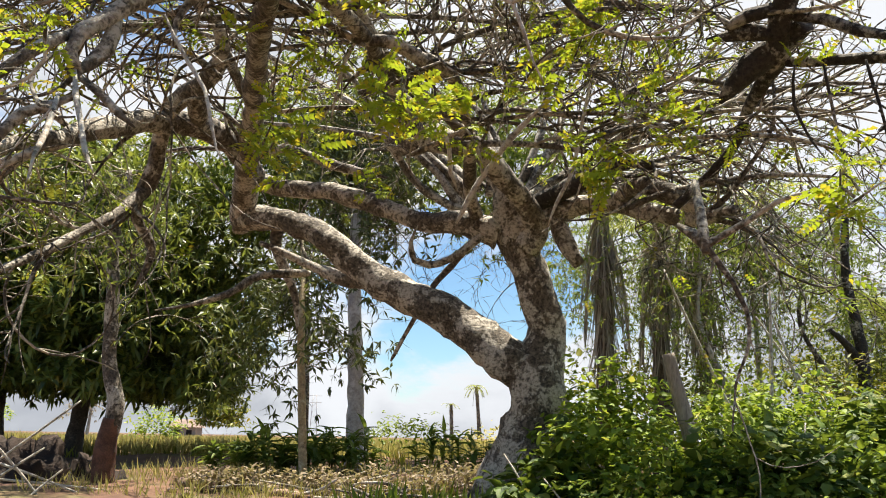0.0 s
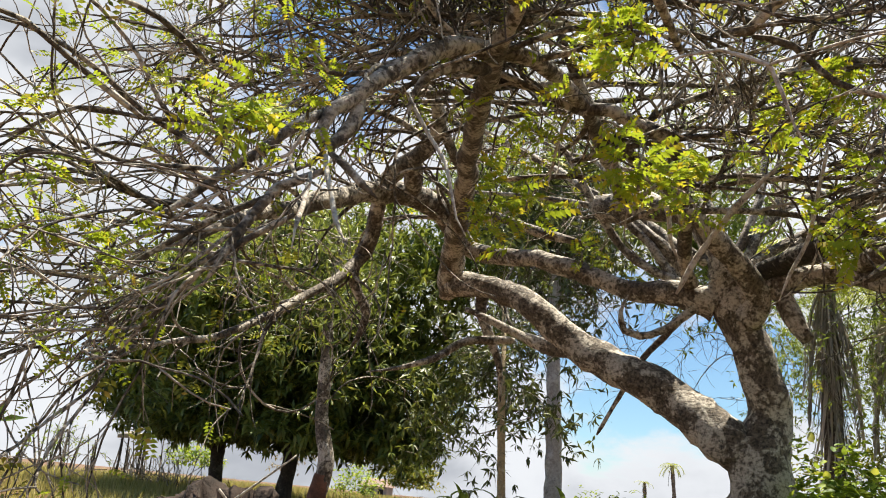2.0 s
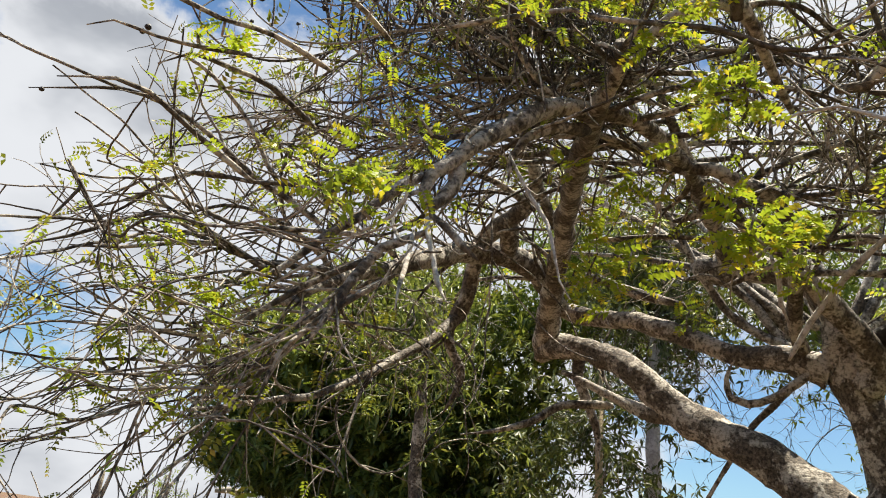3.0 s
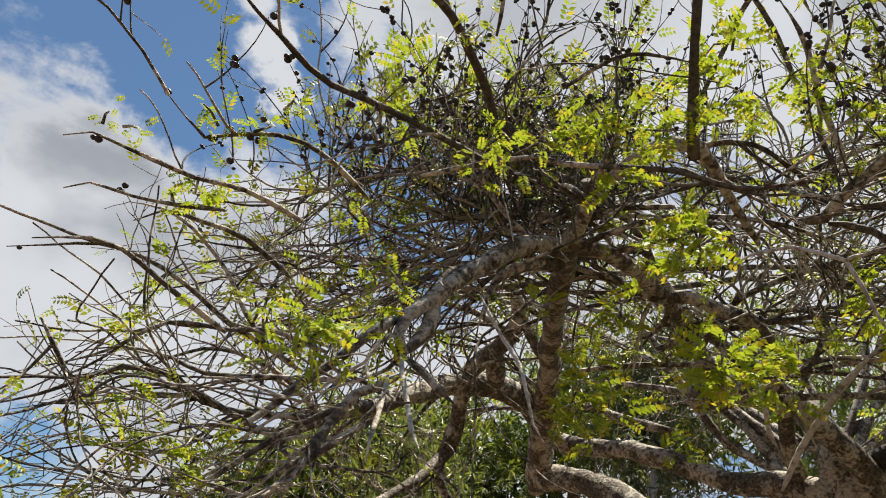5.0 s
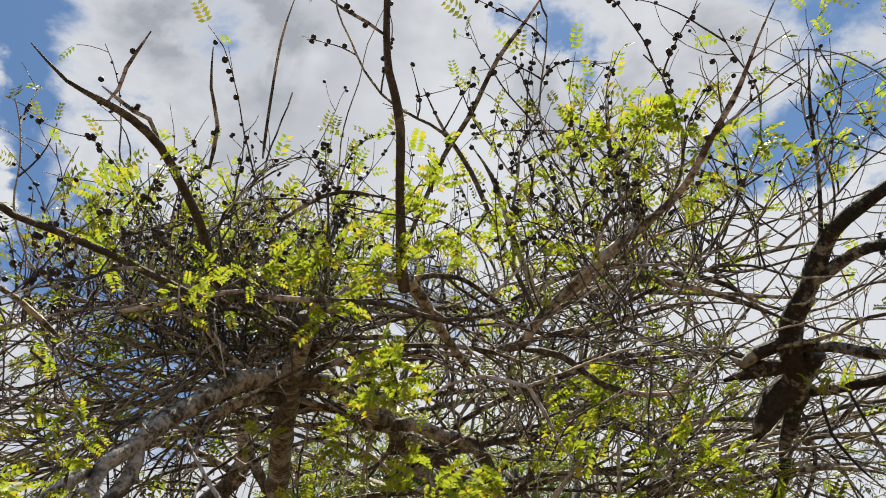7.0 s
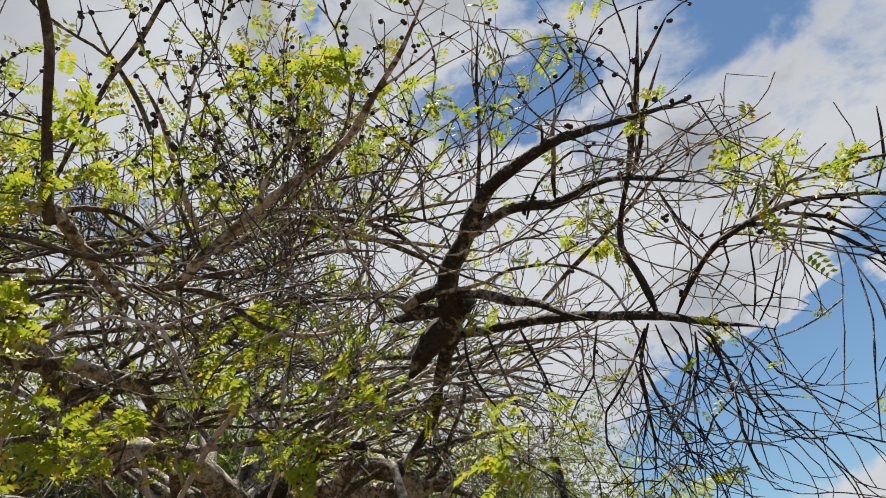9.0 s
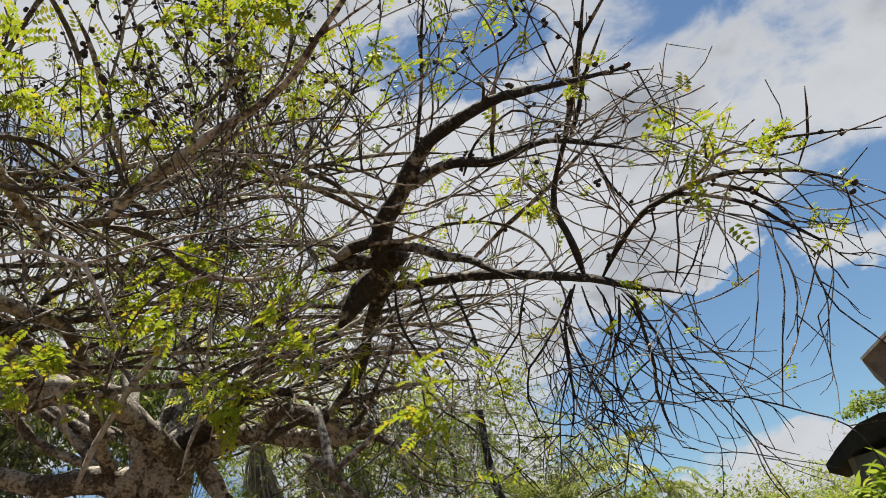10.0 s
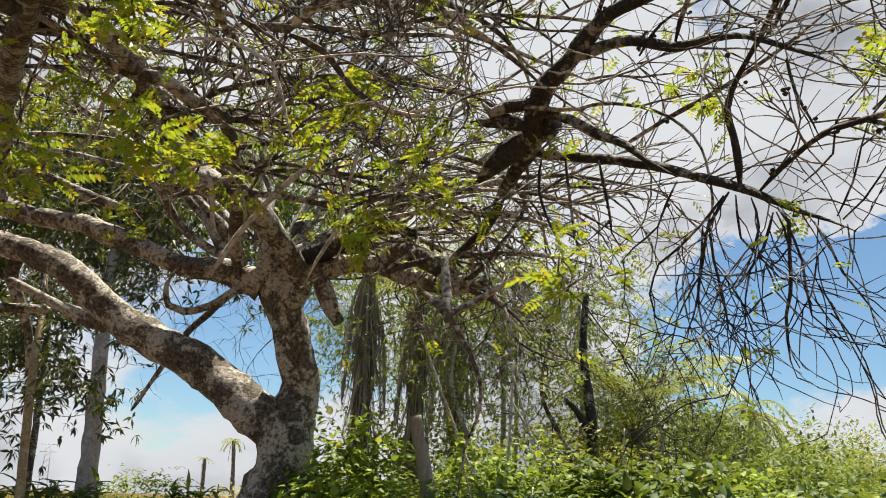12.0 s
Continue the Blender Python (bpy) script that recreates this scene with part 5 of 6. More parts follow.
# ---- two mango-like trees with dense dark domes ----
def dome_tree(name, x, y, lean, centre, radii, count, seed, label):
    r = np.random.default_rng(seed)
    rr = random.Random(seed)
    z = land(x, y)
    t = thing(name, (x, y, z), label, "tree", "dense dark trees in the field")
    c = Vector(centre)
    fork = Vector((x + lean * 0.4, y, z + 1.1))
    Bag().tube(*zip(*[(Vector(q[:3]), q[3]) for q in smooth_line([(x, y, z - 0.15, 0.24), (x, y, z + 0.15, 0.17), (x + lean * 0.2, y, z + 0.6, 0.14), (*fork, 0.15)], 0.1)]), 12, 0.18).make("trunk", "dark_and_backlit", t)
    for k in range(7):
        a = 2 * math.pi * k / 7 + rr.random()
        end = c + Vector((math.cos(a) * radii[0] * 0.6, math.sin(a) * radii[1] * 0.6, rr.uniform(-0.2, 0.5) * radii[2]))
        mid = fork.lerp(end, 0.45) + Vector((0, 0, -0.1))
        line = smooth_line([(*fork, 0.10), (*mid, 0.07), (*end, 0.02)], 0.15)
        Bag().tube([Vector(q[:3]) for q in line], [q[3] for q in line], 7, 0.15).make("limb", "dark_and_backlit", t)
    n = count
    u = unit(r.normal(size=(n, 3)))
    low = u[:, 2] < -0.35
    u[low, 2] = -0.35 - 0.12 * r.random(low.sum())
    lump = np.array([0.8 * noise.noise(Vector(q) * 2.2 + Vector((seed, 0, 0))) + 0.6 * noise.noise(Vector(q) * 5.5) for q in u])
    depth = np.where(r.random(n) < 0.5, r.uniform(0.93, 1.1, n), r.uniform(0.35, 0.93, n))
    spot = np.array(centre) + u * np.array(radii) * ((1 + 0.30 * lump) * depth)[:, None]
    k = 9
    out = unit(u + (0, 0, 0.35))
    base = np.repeat(spot, k, 0) + r.normal(size=(n * k, 3)) * 0.02
    around = unit(r.normal(size=(n * k, 3)))
    along = unit(np.repeat(out, k, 0) * 0.5 + around + (0, 0, -0.12))
    leaf_mesh("crown_leaves", base, along, np.repeat(out, k, 0) * 0.7 + (0, 0, 1.5), r.uniform(0.16, 0.30, n * k), r.uniform(0.05, 0.078, n * k), "mango", t, "dense drooping dark green leaves", droop=0.2)
    return t


dome_tree("dense_tree", -6.4, 14.5, 0.2, (-6.2, 14.5, 3.75), (2.8, 2.6, 2.9), 7400, 11, "dense dark green dome-shaped tree on a short dark trunk")
dome_tree("dense_tree", -8.3, 15.5, -0.2, (-8.2, 15.6, 3.95), (2.6, 2.4, 2.7), 6200, 12, "broad dark green tree with yellowing drooping leaves on twin trunks")


# ---- slim trunks and poles ----
def slim_tree(name, pts, mat, label, group="slim trunks behind the tree", leaves=0, leaf_at=None, seed=1, spread=(1, 1, 1), leafmat="dusk", size=0.14, bare=0.0):
    rr, r = random.Random(seed), np.random.default_rng(seed)
    t = thing(name, (pts[0][0], pts[0][1], land(pts[0][0], pts[0][1])), label, "tree", group)
    line = smooth_line(pts, 0.12)
    Bag().tube([Vector(q[:3]) + Vector(noise.noise_vector(Vector(q[:3]) * 2)) * 0.15 * q[3] for q in line], [q[3] for q in line], 12, 0.14).make("trunk", mat, t)
    if leaves:
        c = np.array(leaf_at)
        twig, ends = Bag(), []
        for _ in range(26 if leaves < 2000 else 90):
            s = line[rr.randrange(int(len(line) * 0.45), len(line))]
            goal = Vector(c + r.normal(size=3) * np.array(spread) * 0.6)
            pp, ww, _r = grow(rr, s[:3], goal - Vector(s[:3]), (goal - Vector(s[:3])).length, 0.012, twig, ends, 0.12, 0.2, 0.0, 4)
            for i in range(2, len(pp), 2):
                grow(rr, pp[i], ww[i] + Vector((rr.gauss(0, 1), rr.gauss(0, 1), rr.gauss(0, 1) - 0.3)), rr.uniform(0.2, 0.7), 0.006, twig, ends, 0.1, 0.2, -0.03, 3)
        twig.make("twig_tangle", "twig", t, kind="stuff")
        ends = [e for e in ends if e[0].z > bare + rr.gauss(0, 0.55)]
        spot = np.array([e[0] for e in ends])[r.integers(0, len(ends), leaves)] + r.normal(size=(leaves, 3)) * 0.14
        k = 5
        base = np.repeat(spot, k, 0)
        along = r.normal(size=(leaves * k, 3)) + (0, 0, -0.7)
        leaf_mesh("leaves", base, along, r.normal(size=(leaves * k, 3)) + (0, 0, 1), r.uniform(0.6, 1.15, leaves * k) * size, r.uniform(0.16, 0.26, leaves * k) * size, leafmat, t, "drooping narrow grey-green leaves")
    return t


slim_tree("crooked_tree", [(-3.6, 9, 0.8, 0.115), (-3.62, 9, 1.4, 0.10), (-3.56, 9, 1.9, 0.095), (-3.68, 9, 2.4, 0.08), (-3.72, 9, 3.1, 0.075), (-3.78, 9, 3.8, 0.06), (-3.7, 9.05, 4.6, 0.04)], "bark", "slim crooked grey trunk with reddish weathered base", seed=3, leaves=620, leaf_at=(-3.9, 9.2, 4.5), spread=(1.4, 1.0, 0.7), leafmat="mango")
crust = smooth_line([(-3.6, 9, 0.8, 0.125), (-3.62, 9, 1.4, 0.109), (-3.58, 9, 1.75, 0.100)], 0.06)
Bag().tube([Vector(q[:3]) for q in crust], [q[3] for q in crust], 14, 0.2).make("soil_crust", "crust", bpy.data.objects["crooked_tree"], "reddish soil crust on the lower trunk")
slim_tree("tan_sapling", [(-1.62, 10, 0.85, 0.052), (-1.66, 10, 1.6, 0.05), (-1.72, 10, 2.4, 0.048), (-1.76, 10, 3.0, 0.045), (-1.8, 10.2, 3.6, 0.035), (-1.9, 10.5, 4.2, 0.02)], "poleskin", "thin straight tan trunk with a loose drooping crown", seed=4, leaves=700, size=0.16, leaf_at=(-2.0, 10.8, 3.1), spread=(1.0, 0.6, 0.9))
slim_tree("pale_tree", [(-1.25, 12.5, 1.05, 0.20), (-1.26, 12.5, 1.35, 0.16), (-1.3, 12.5, 2.2, 0.125), (-1.36, 12.5, 3.4, 0.11), (-1.42, 12.6, 4.8, 0.09), (-1.4, 12.7, 6.2, 0.06), (-1.3, 12.7, 7.4, 0.03)], "palebark", "tall straight pale grey trunk with dark drooping leaves", seed=5, leaves=2000, leaf_at=(-1.0, 12.7, 6.5), spread=(2.9, 1.6, 1.9), leafmat="dusk", size=0.2, bare=5.3)

slim_tree("feathery_tree", [(-2.4, 14.8, 1.0, 0.06), (-2.44, 14.8, 2.6, 0.055), (-2.6, 14.9, 4.8, 0.05), (-3.0, 14.9, 6.9, 0.04), (-3.2, 14.9, 8.4, 0.02)], "bark", "slender leaning tree with a loose feathery green crown", seed=31, leaves=2400, leaf_at=(-3.0, 14.9, 6.8), spread=(2.6, 1.4, 2.2), leafmat="green", size=0.2, bare=5.8)
slim_tree("feathery_tree", [(1.98, 14.8, 1.0, 0.1), (1.95, 14.8, 2.6, 0.085), (1.65, 14.9, 4.6, 0.07), (1.0, 14.9, 6.6, 0.05), (0.7, 14.9, 8.3, 0.02)], "bark", "slender straight tree with a loose feathery green crown", seed=32, leaves=2000, leaf_at=(0.6, 14.9, 7.2), spread=(2.7, 1.4, 1.9), leafmat="green", size=0.2, bare=5.9)


# ---- fence post, wire ----
post = thing("fence_post", (1.93, 6.2, land(1.93, 6.2)), "leaning weathered grey wooden fence post among green vines", "fence post")
line = smooth_line([(1.98, 6.2, 0.85, 0.062), (1.90, 6.2, 1.5, 0.06), (1.82, 6.2, 1.9, 0.058), (1.74, 6.2, 2.26, 0.048)], 0.06)
Bag().tube([Vector(q[:3]) for q in line], [q[3] for q in line], 10, 0.2).make("stake", "post", post)
Bag().tube([Vector((1.86 + 0.075 * math.cos(a), 6.2 + 0.075 * math.sin(a), 1.72 + 0.004 * a)) for a in np.linspace(0, 12.6, 26)], [0.004] * 26, 4).make("wire_wrap", "wire", post)


# ---- shrubs ----
def shrub(name, centre, radii, count, size, mat, label, seed, category="shrub", group="undergrowth", stems=8, wide=0.55):
    r, rr = np.random.default_rng(seed), random.Random(seed)
    cx, cy, cz = centre
    t = thing(name, (cx, cy, land(cx, cy)), label, category, group)
    b = Bag()
    for _ in range(stems):
        a = rr.uniform(0, 6.28)
        top = Vector((cx + math.cos(a) * radii[0] * 0.7, cy + math.sin(a) * radii[1] * 0.7, cz + rr.uniform(-0.2, 0.9) * radii[2]))
        foot = Vector((cx + math.cos(a) * radii[0] * 0.3, cy + math.sin(a) * radii[1] * 0.3, land(cx, cy) - 0.05))
        grow(rr, foot, top - foot, (top - foot).length, 0.012, b, None, 0.1, 0.15, 0.01, 4)
    b.make("stem_tangle", "twig", t, kind="stuff")
    u = unit(r.normal(size=(count, 3)))
    u[:, 2] = np.where(u[:, 2] < -0.2, -u[:, 2], u[:, 2])
    lump = np.array([1.2 * noise.noise(Vector(q) * 2.4 + Vector((seed * 1.7, 0, 0))) + 0.5 * noise.noise(Vector(q) * 6.0) for q in u])
    spot = np.array(centre) + u * np.array(radii) * ((1 + 0.52 * lump) * (1 - 0.55 * r.random(count) ** 2))[:, None]
    along = unit(u * 0.6 + r.normal(size=(count, 3)) * (0.8, 0.8, 0.5) + (0, 0, -0.3))
    leaf_mesh("leaves", spot, along, u * 0.6 + (0, 0, 1.3) + 0.4 * r.normal(size=(count, 3)), r.uniform(0.55, 1.35, count) * size, r.uniform(0.8, 1.2, count) * size * wide, mat, t, full=True)
    return t


VINE = "lush tangle of broad green vine leaves on the bank"
NEAR_VINES = ((0.85, 5.9, 1.0, 0.5, 0.4, 0.5, 500), (1.35, 6.5, 1.5, 0.55, 0.4, 0.62, 800), (1.5, 5.6, 1.05, 0.7, 0.5, 0.55, 900), (2.25, 5.5, 1.1, 0.7, 0.5, 0.55, 900), (2.45, 6.7, 1.5, 0.5, 0.4, 0.5, 600), (3.0, 5.4, 1.05, 0.8, 0.6, 0.55, 900), (3.9, 5.6, 1.2, 0.9, 0.7, 0.6, 1000), (4.9, 5.7, 1.15, 0.9, 0.7, 0.5, 800), (6.0, 6.2, 1.05, 0.9, 0.7, 0.45, 700))
FAR_VINES = ((7.2, 7.2, 1.3, 1.0, 0.7, 0.6, 700), (3.2, 7.0, 1.5, 0.8, 0.5, 0.55, 700), (4.3, 7.3, 1.5, 0.8, 0.5, 0.5, 600), (5.6, 8.0, 1.5, 0.9, 0.6, 0.6, 600), (1.15, 6.0, 1.35, 0.35, 0.3, 0.4, 350), (1.95, 5.75, 1.25, 0.4, 0.3, 0.42, 420), (3.4, 6.2, 1.5, 0.45, 0.4, 0.42, 350), (5.3, 6.9, 1.5, 0.5, 0.4, 0.5, 350))
for k, (x, y, z, rx, ry, rz, n) in enumerate(NEAR_VINES + FAR_VINES):
    shrub("vine_shrub", (x, y, z), (rx, ry, rz), int(n * (2.0 if k % 3 else 1.5)), (0.125, 0.075, 0.064)[k % 3], ("broad", "vine", "vine" if x < 3.5 else "broad")[k % 3], VINE if k % 3 else "clump of large dark green heart-shaped leaves on the bank", 40 + k, "vine", wide=0.66)


# ---- palms ----
def palm(name, x, y, height, r, fronds, dead, length, label, seed, lean=0.0, category="palm", rising=0.0):
    rr, g = random.Random(seed), np.random.default_rng(seed)
    z = land(x, y)
    t = thing(name, (x, y, z), label, category, "palms")
    top = Vector((x + lean, y, z + height))
    line = smooth_line([(x, y, z - 0.1, r * 1.4), (x + lean * 0.3, y, z + height * 0.4, r), (*top, r * 0.85)], max(0.15, height / 24))
    Bag().tube([Vector(q[:3]) for q in line], [q[3] * (1 + 0.06 * (i % 2)) for i, q in enumerate(line)], 10, 0.16).make("trunk", "palmstem", t)
    if dead > 5:
        n = 220
        a, h = g.uniform(0, 6.28, n), z + height * g.uniform(0.45, 1.0, n)
        ring = np.stack([np.cos(a), np.sin(a), np.zeros(n)], 1)
        mid = np.array([(x + lean * (q - z) / height, y, q) for q in h])
        leaf_mesh("dead_skirt", mid + ring * r * 1.05, ring * g.uniform(0.03, 0.16, n)[:, None] + (0, 0, -1) + g.normal(size=(n, 3)) * 0.08, ring, g.uniform(0.35, 0.9, n), g.uniform(0.012, 0.03, n), "skirt", t, "grey hanging fibres of dead fronds", droop=-0.08)
    for kind, count in (("frond", fronds), ("dead_frond", dead)):
        for k in range(count):
            a = 2 * math.pi * k / max(count, 1) + rr.uniform(-0.3, 0.3)
            flat = Vector((math.cos(a), math.sin(a), 0))
            rise = rr.uniform(-0.1, 1.3) + rising if kind == "frond" else rr.uniform(-0.6, -0.1)
            fall = rr.uniform(0.9, 1.7) / (1 + rising) if kind == "frond" else 2.6
            ll = length * rr.uniform(0.8, 1.15)
            pts, p, d = [], top + Vector((0, 0, rr.uniform(-0.25, 0.05))), (flat * (1.0 if kind == "frond" else 0.4) + Vector((0, 0, rise))).normalized()
            for i in range(15):
                pts.append(p.copy())
                d = (d + Vector((0, 0, -fall * 0.12)) + flat * 0.01).normalized()
                p = p + d * ll / 14
            mat = "palmleaf" if kind == "frond" else "skirt"
            f = Bag().tube(pts, [0.017 * (1 - 0.85 * i / 14) for i in range(15)], 4, 0, False).make(kind, mat, t)
            base, along, up = [], [], []
            for i in range(2, 15):
                tan = (pts[i] - pts[i - 1]).normalized()
                across = tan.cross(Vector((0, 0, 1)))
                across = across.normalized() if across.length > 0.05 else flat.cross(Vector((0, 0, 1)))
                for s in (-1, 1):
                    for h in (0.0, 0.33, 0.66):
                        base.append(pts[i].lerp(pts[i - 1], h))
                        droop = -0.35 if kind == "frond" else -1.1
                        along.append(across * s + tan * 0.7 + Vector((0, 0, droop)) + Vector((rr.gauss(0, .12), rr.gauss(0, .12), rr.gauss(0, .12))))
                        up.append(Vector((0, 0, 1)) + across * s * 0.4)
            n = len(base)
            blades = leaf_mesh("blade_fringe", base, along, up, g.uniform(0.16, 0.24, n) * length * (1.0 if kind == "frond" else 0.65), np.full(n, 0.016 * length), mat, None, kind="stuff", droop=0.3)
            blades.parent = f
            blades.matrix_parent_inverse = Matrix.Translation(t.location).inverted()
            f.matrix_parent_inverse = Matrix.Translation(t.location).inverted()
            blades.matrix_parent_inverse = Matrix.Identity(4)
    return t


DEADPALM = "palm with a shaggy skirt of grey dead fronds"
palm("skirted_palm", 1.95, 9.6, 3.3, 0.105, 9, 8, 1.4, DEADPALM, 61, rising=0.7)
palm("skirted_palm", 2.75, 10.2, 3.4, 0.11, 9, 7, 1.5, DEADPALM, 62, 0.1, rising=0.7)
palm("skirted_palm", 3.7, 11.2, 3.2, 0.10, 9, 8, 1.5, DEADPALM, 63, -0.1, rising=0.7)
palm("low_palm", 7.0, 12.0, 2.2, 0.11, 13, 3, 1.9, "low palm with arching yellow-green fronds", 64, rising=0.9)
palm("low_palm", 6.1, 10.4, 1.7, 0.11, 12, 4, 1.6, "low palm with arching yellow-green fronds", 66, rising=0.9)
palm("slim_palm", 11.3, 14.6, 2.5, 0.10, 12, 6, 1.3, "slim palm with drooping dark fronds above the scrub", 65)
palm("coconut_palm", 5.3, 110, 7.2, 0.25, 11, 4, 2.2, "tall lone palm far out in the field", 67, -0.5)
palm("coconut_palm", 1.6, 112, 4.9, 0.22, 6, 6, 1.3, "ragged small palm far out in the field", 68, -0.1)

# ---- scrub and thin trees behind the bank ----
SCRUB = "thin scrubby tree with sparse green leaves behind the vines"
for k, (x, y, h, lf, mt) in enumerate(((2.2, 11.5, 4.0, 500, "green"), (3.2, 9.4, 3.6, 420, "green"), (3.9, 10.2, 4.4, 560, "dusk"), (4.6, 9.6, 3.6, 460, "green"), (5.3, 10.8, 4.3, 560, "green"), (6.0, 10.0, 2.7, 380, "dusk"),
                                       (6.9, 11.6, 2.4, 360, "green"), (5.0, 12.5, 4.8, 600, "dusk"), (3.4, 12.4, 4.8, 600, "green"), (8.0, 11.0, 1.5, 240, "green"))):
    z = land(x, y)
    bend = (0.45, -0.3, 0.15, -0.5, 0.3)[k % 5]
    slim_tree("scrub_tree", [(x, y, z - 0.1, 0.045), (x + 0.1, y, z + h * 0.3, 0.036), (x + bend * 0.6, y, z + h * 0.55, 0.026), (x + bend * 0.4, y, z + h * 0.78, 0.02), (x + bend * 1.3, y, z + h, 0.01)], ("twig", "smooth", "pale")[k % 3], SCRUB, "scrub trees", int(lf * 1.9), (x, y, z + h * 0.62), 80 + k, (0.85, 0.7, h * 0.36), mt, 0.085)
LUSH, SUNNY = "dense green roadside scrub", "yellow-green scrub in full sun"
SCRUB_BY_FIELD = ((9.0, 10.5, 1.65, 1.5, 1.1, 1.0, 1950, 0.10, "green", LUSH),
                  (11.5, 13.5, 1.80, 1.8, 1.3, 1.45, 1950, 0.10, "broad", LUSH),
                  (10.2, 15.5, 2.30, 1.5, 1.2, 1.65, 1690, 0.13, "green", "tall leafy green scrub"),
                  (14.2, 15.5, 2.10, 1.9, 1.4, 1.35, 1950, 0.09, "olive", SUNNY),
                  (17.5, 17.5, 2.20, 2.1, 1.5, 1.45, 1950, 0.10, "vine", SUNNY),
                  (13.0, 11.5, 1.70, 1.6, 1.1, 1.15, 1950, 0.08, "vine", SUNNY),
                  (16.5, 13.5, 1.70, 1.7, 1.2, 1.15, 1690, 0.09, "olive", SUNNY),
                  (7.6, 9.0, 1.4, 1.1, 0.8, 0.8, 910, 0.11, "broad", "broad-leaved green scrub beside the field"))
SCRUB_BY_BANK = ((9.4, 8.6, 1.4, 0.9, 0.7, 0.6, 900, 0.07, "olive", SUNNY),
                 (8.2, 7.4, 1.3, 0.8, 0.6, 0.6, 700, 0.08, "vine", SUNNY),
                 (2.6, 11.0, 1.9, 1.0, 0.6, 0.9, 1000, 0.08, "olive", LUSH),
                 (3.9, 11.9, 2.0, 1.2, 0.7, 1.1, 1300, 0.07, "green", LUSH),
                 (5.4, 11.6, 2.0, 1.2, 0.7, 1.2, 1300, 0.08, "olive", LUSH),
                 (6.8, 12.6, 2.1, 1.3, 0.8, 1.2, 1300, 0.09, "green", LUSH),
                 (4.5, 8.6, 1.7, 0.8, 0.5, 0.7, 900, 0.07, "olive", SUNNY),
                 (3.0, 8.4, 1.6, 0.7, 0.5, 0.6, 800, 0.07, "green", LUSH))
for k, (x, y, z, rx, ry, rz, n, sz, mt, lab) in enumerate(SCRUB_BY_FIELD + SCRUB_BY_BANK):
    shrub("scrub_bush", (x, y, z), (rx, ry, rz), int(n * 1.6), sz, mt, lab, 120 + k, "shrub", "scrub along the field", 10, 0.5)


def dry_scrub(x, y, h, wide, seed):
    """Leafless scrub: upright stems that fork into a haze of grey twigs."""
    rr, g = random.Random(seed), np.random.default_rng(seed)
    z = land(x, y)
    t = thing("dry_scrub", (x, y, z), "greyish dry scrub with a haze of bare twigs", "shrub", "dry scrub")
    b, ends = Bag(), []
    for _ in range(34):
        s = Vector((x + rr.gauss(0, wide * 0.35), y + rr.gauss(0, wide * 0.3), z))
        pts, ways, rad = grow(rr, s, Vector((rr.gauss(0, 0.3), rr.gauss(0, 0.3), 1)), h * rr.uniform(0.55, 1.05), 0.022, b, ends, 0.2, 0.12, 0.03, 4, 0.008)
        for i in range(3, len(pts)):
            for _j in range(2):
                grow(rr, pts[i], ways[i] + Vector((rr.gauss(0, 0.9), rr.gauss(0, 0.9), rr.gauss(0, 0.5))), rr.uniform(0.3, 0.9), 0.010, b, ends, 0.15, 0.2, 0.03, 3, 0.006)
    b.make("twig_haze", "pale", t, "bare grey twigs", "stuff")
    base = np.array([e[0] for e in ends])
    base = base[g.integers(0, len(base), 900)] + g.normal(size=(900, 3)) * 0.08
    leaf_mesh("withered_leaves", base, g.normal(size=(900, 3)), g.normal(size=(900, 3)) + (0, 0, 1), g.uniform(0.06, 0.14, 900), np.full(900, 0.06), "dry", t)


for k, (x, y, h, wide) in enumerate(((20.5, 19.0, 4.4, 1.9), (22.6, 19.6, 4.6, 2.0), (24.6, 20.0, 4.5, 2.0), (26.4, 20.4, 4.3, 2.0), (18.6, 19.8, 3.5, 1.7))):
    dry_scrub(x, y, h, wide, 300 + k)
# slender leafy saplings standing out of the scrub
for k, (x, y, h) in enumerate(((9.15, 13.6, 2.7), (9.65, 13.5, 2.45), (10.1, 13.4, 2.2))):
    z = land(x, y)
    slim_tree("scrub_sapling", [(x, y, z - 0.1, 0.045), (x + 0.05, y, z + h * 0.5, 0.035), (x, y, z + h * 0.95, 0.015)], "twig", "slender leafy green sapling standing out of the scrub", "scrub saplings", 420, (x, y, z + h * 0.78), 330 + k, (0.42, 0.4, h * 0.22), "green", 0.13)

# dead snag and leaning sticks in the scrub
snag = thing("dead_snag", (4.7, 9.0, land(4.7, 9.0)), "grey dead snag with a broken side limb in the scrub", "dead tree")
for name, pts in (("trunk", [(4.62, 9, 1.1, 0.085), (4.7, 9, 2.2, 0.075), (4.68, 9, 2.8, 0.065), (4.6, 9, 3.5, 0.05), (4.66, 9, 4.2, 0.04)]), ("side_limb", [(4.66, 9, 2.5, 0.05), (4.5, 8.95, 2.7, 0.045), (4.3, 8.9, 2.85, 0.03)])):
    line = smooth_line(pts, 0.1)
    Bag().tube([Vector(q[:3]) for q in line], [q[3] for q in line], 10, 0.2).make(name, "mossy_shaded", snag)


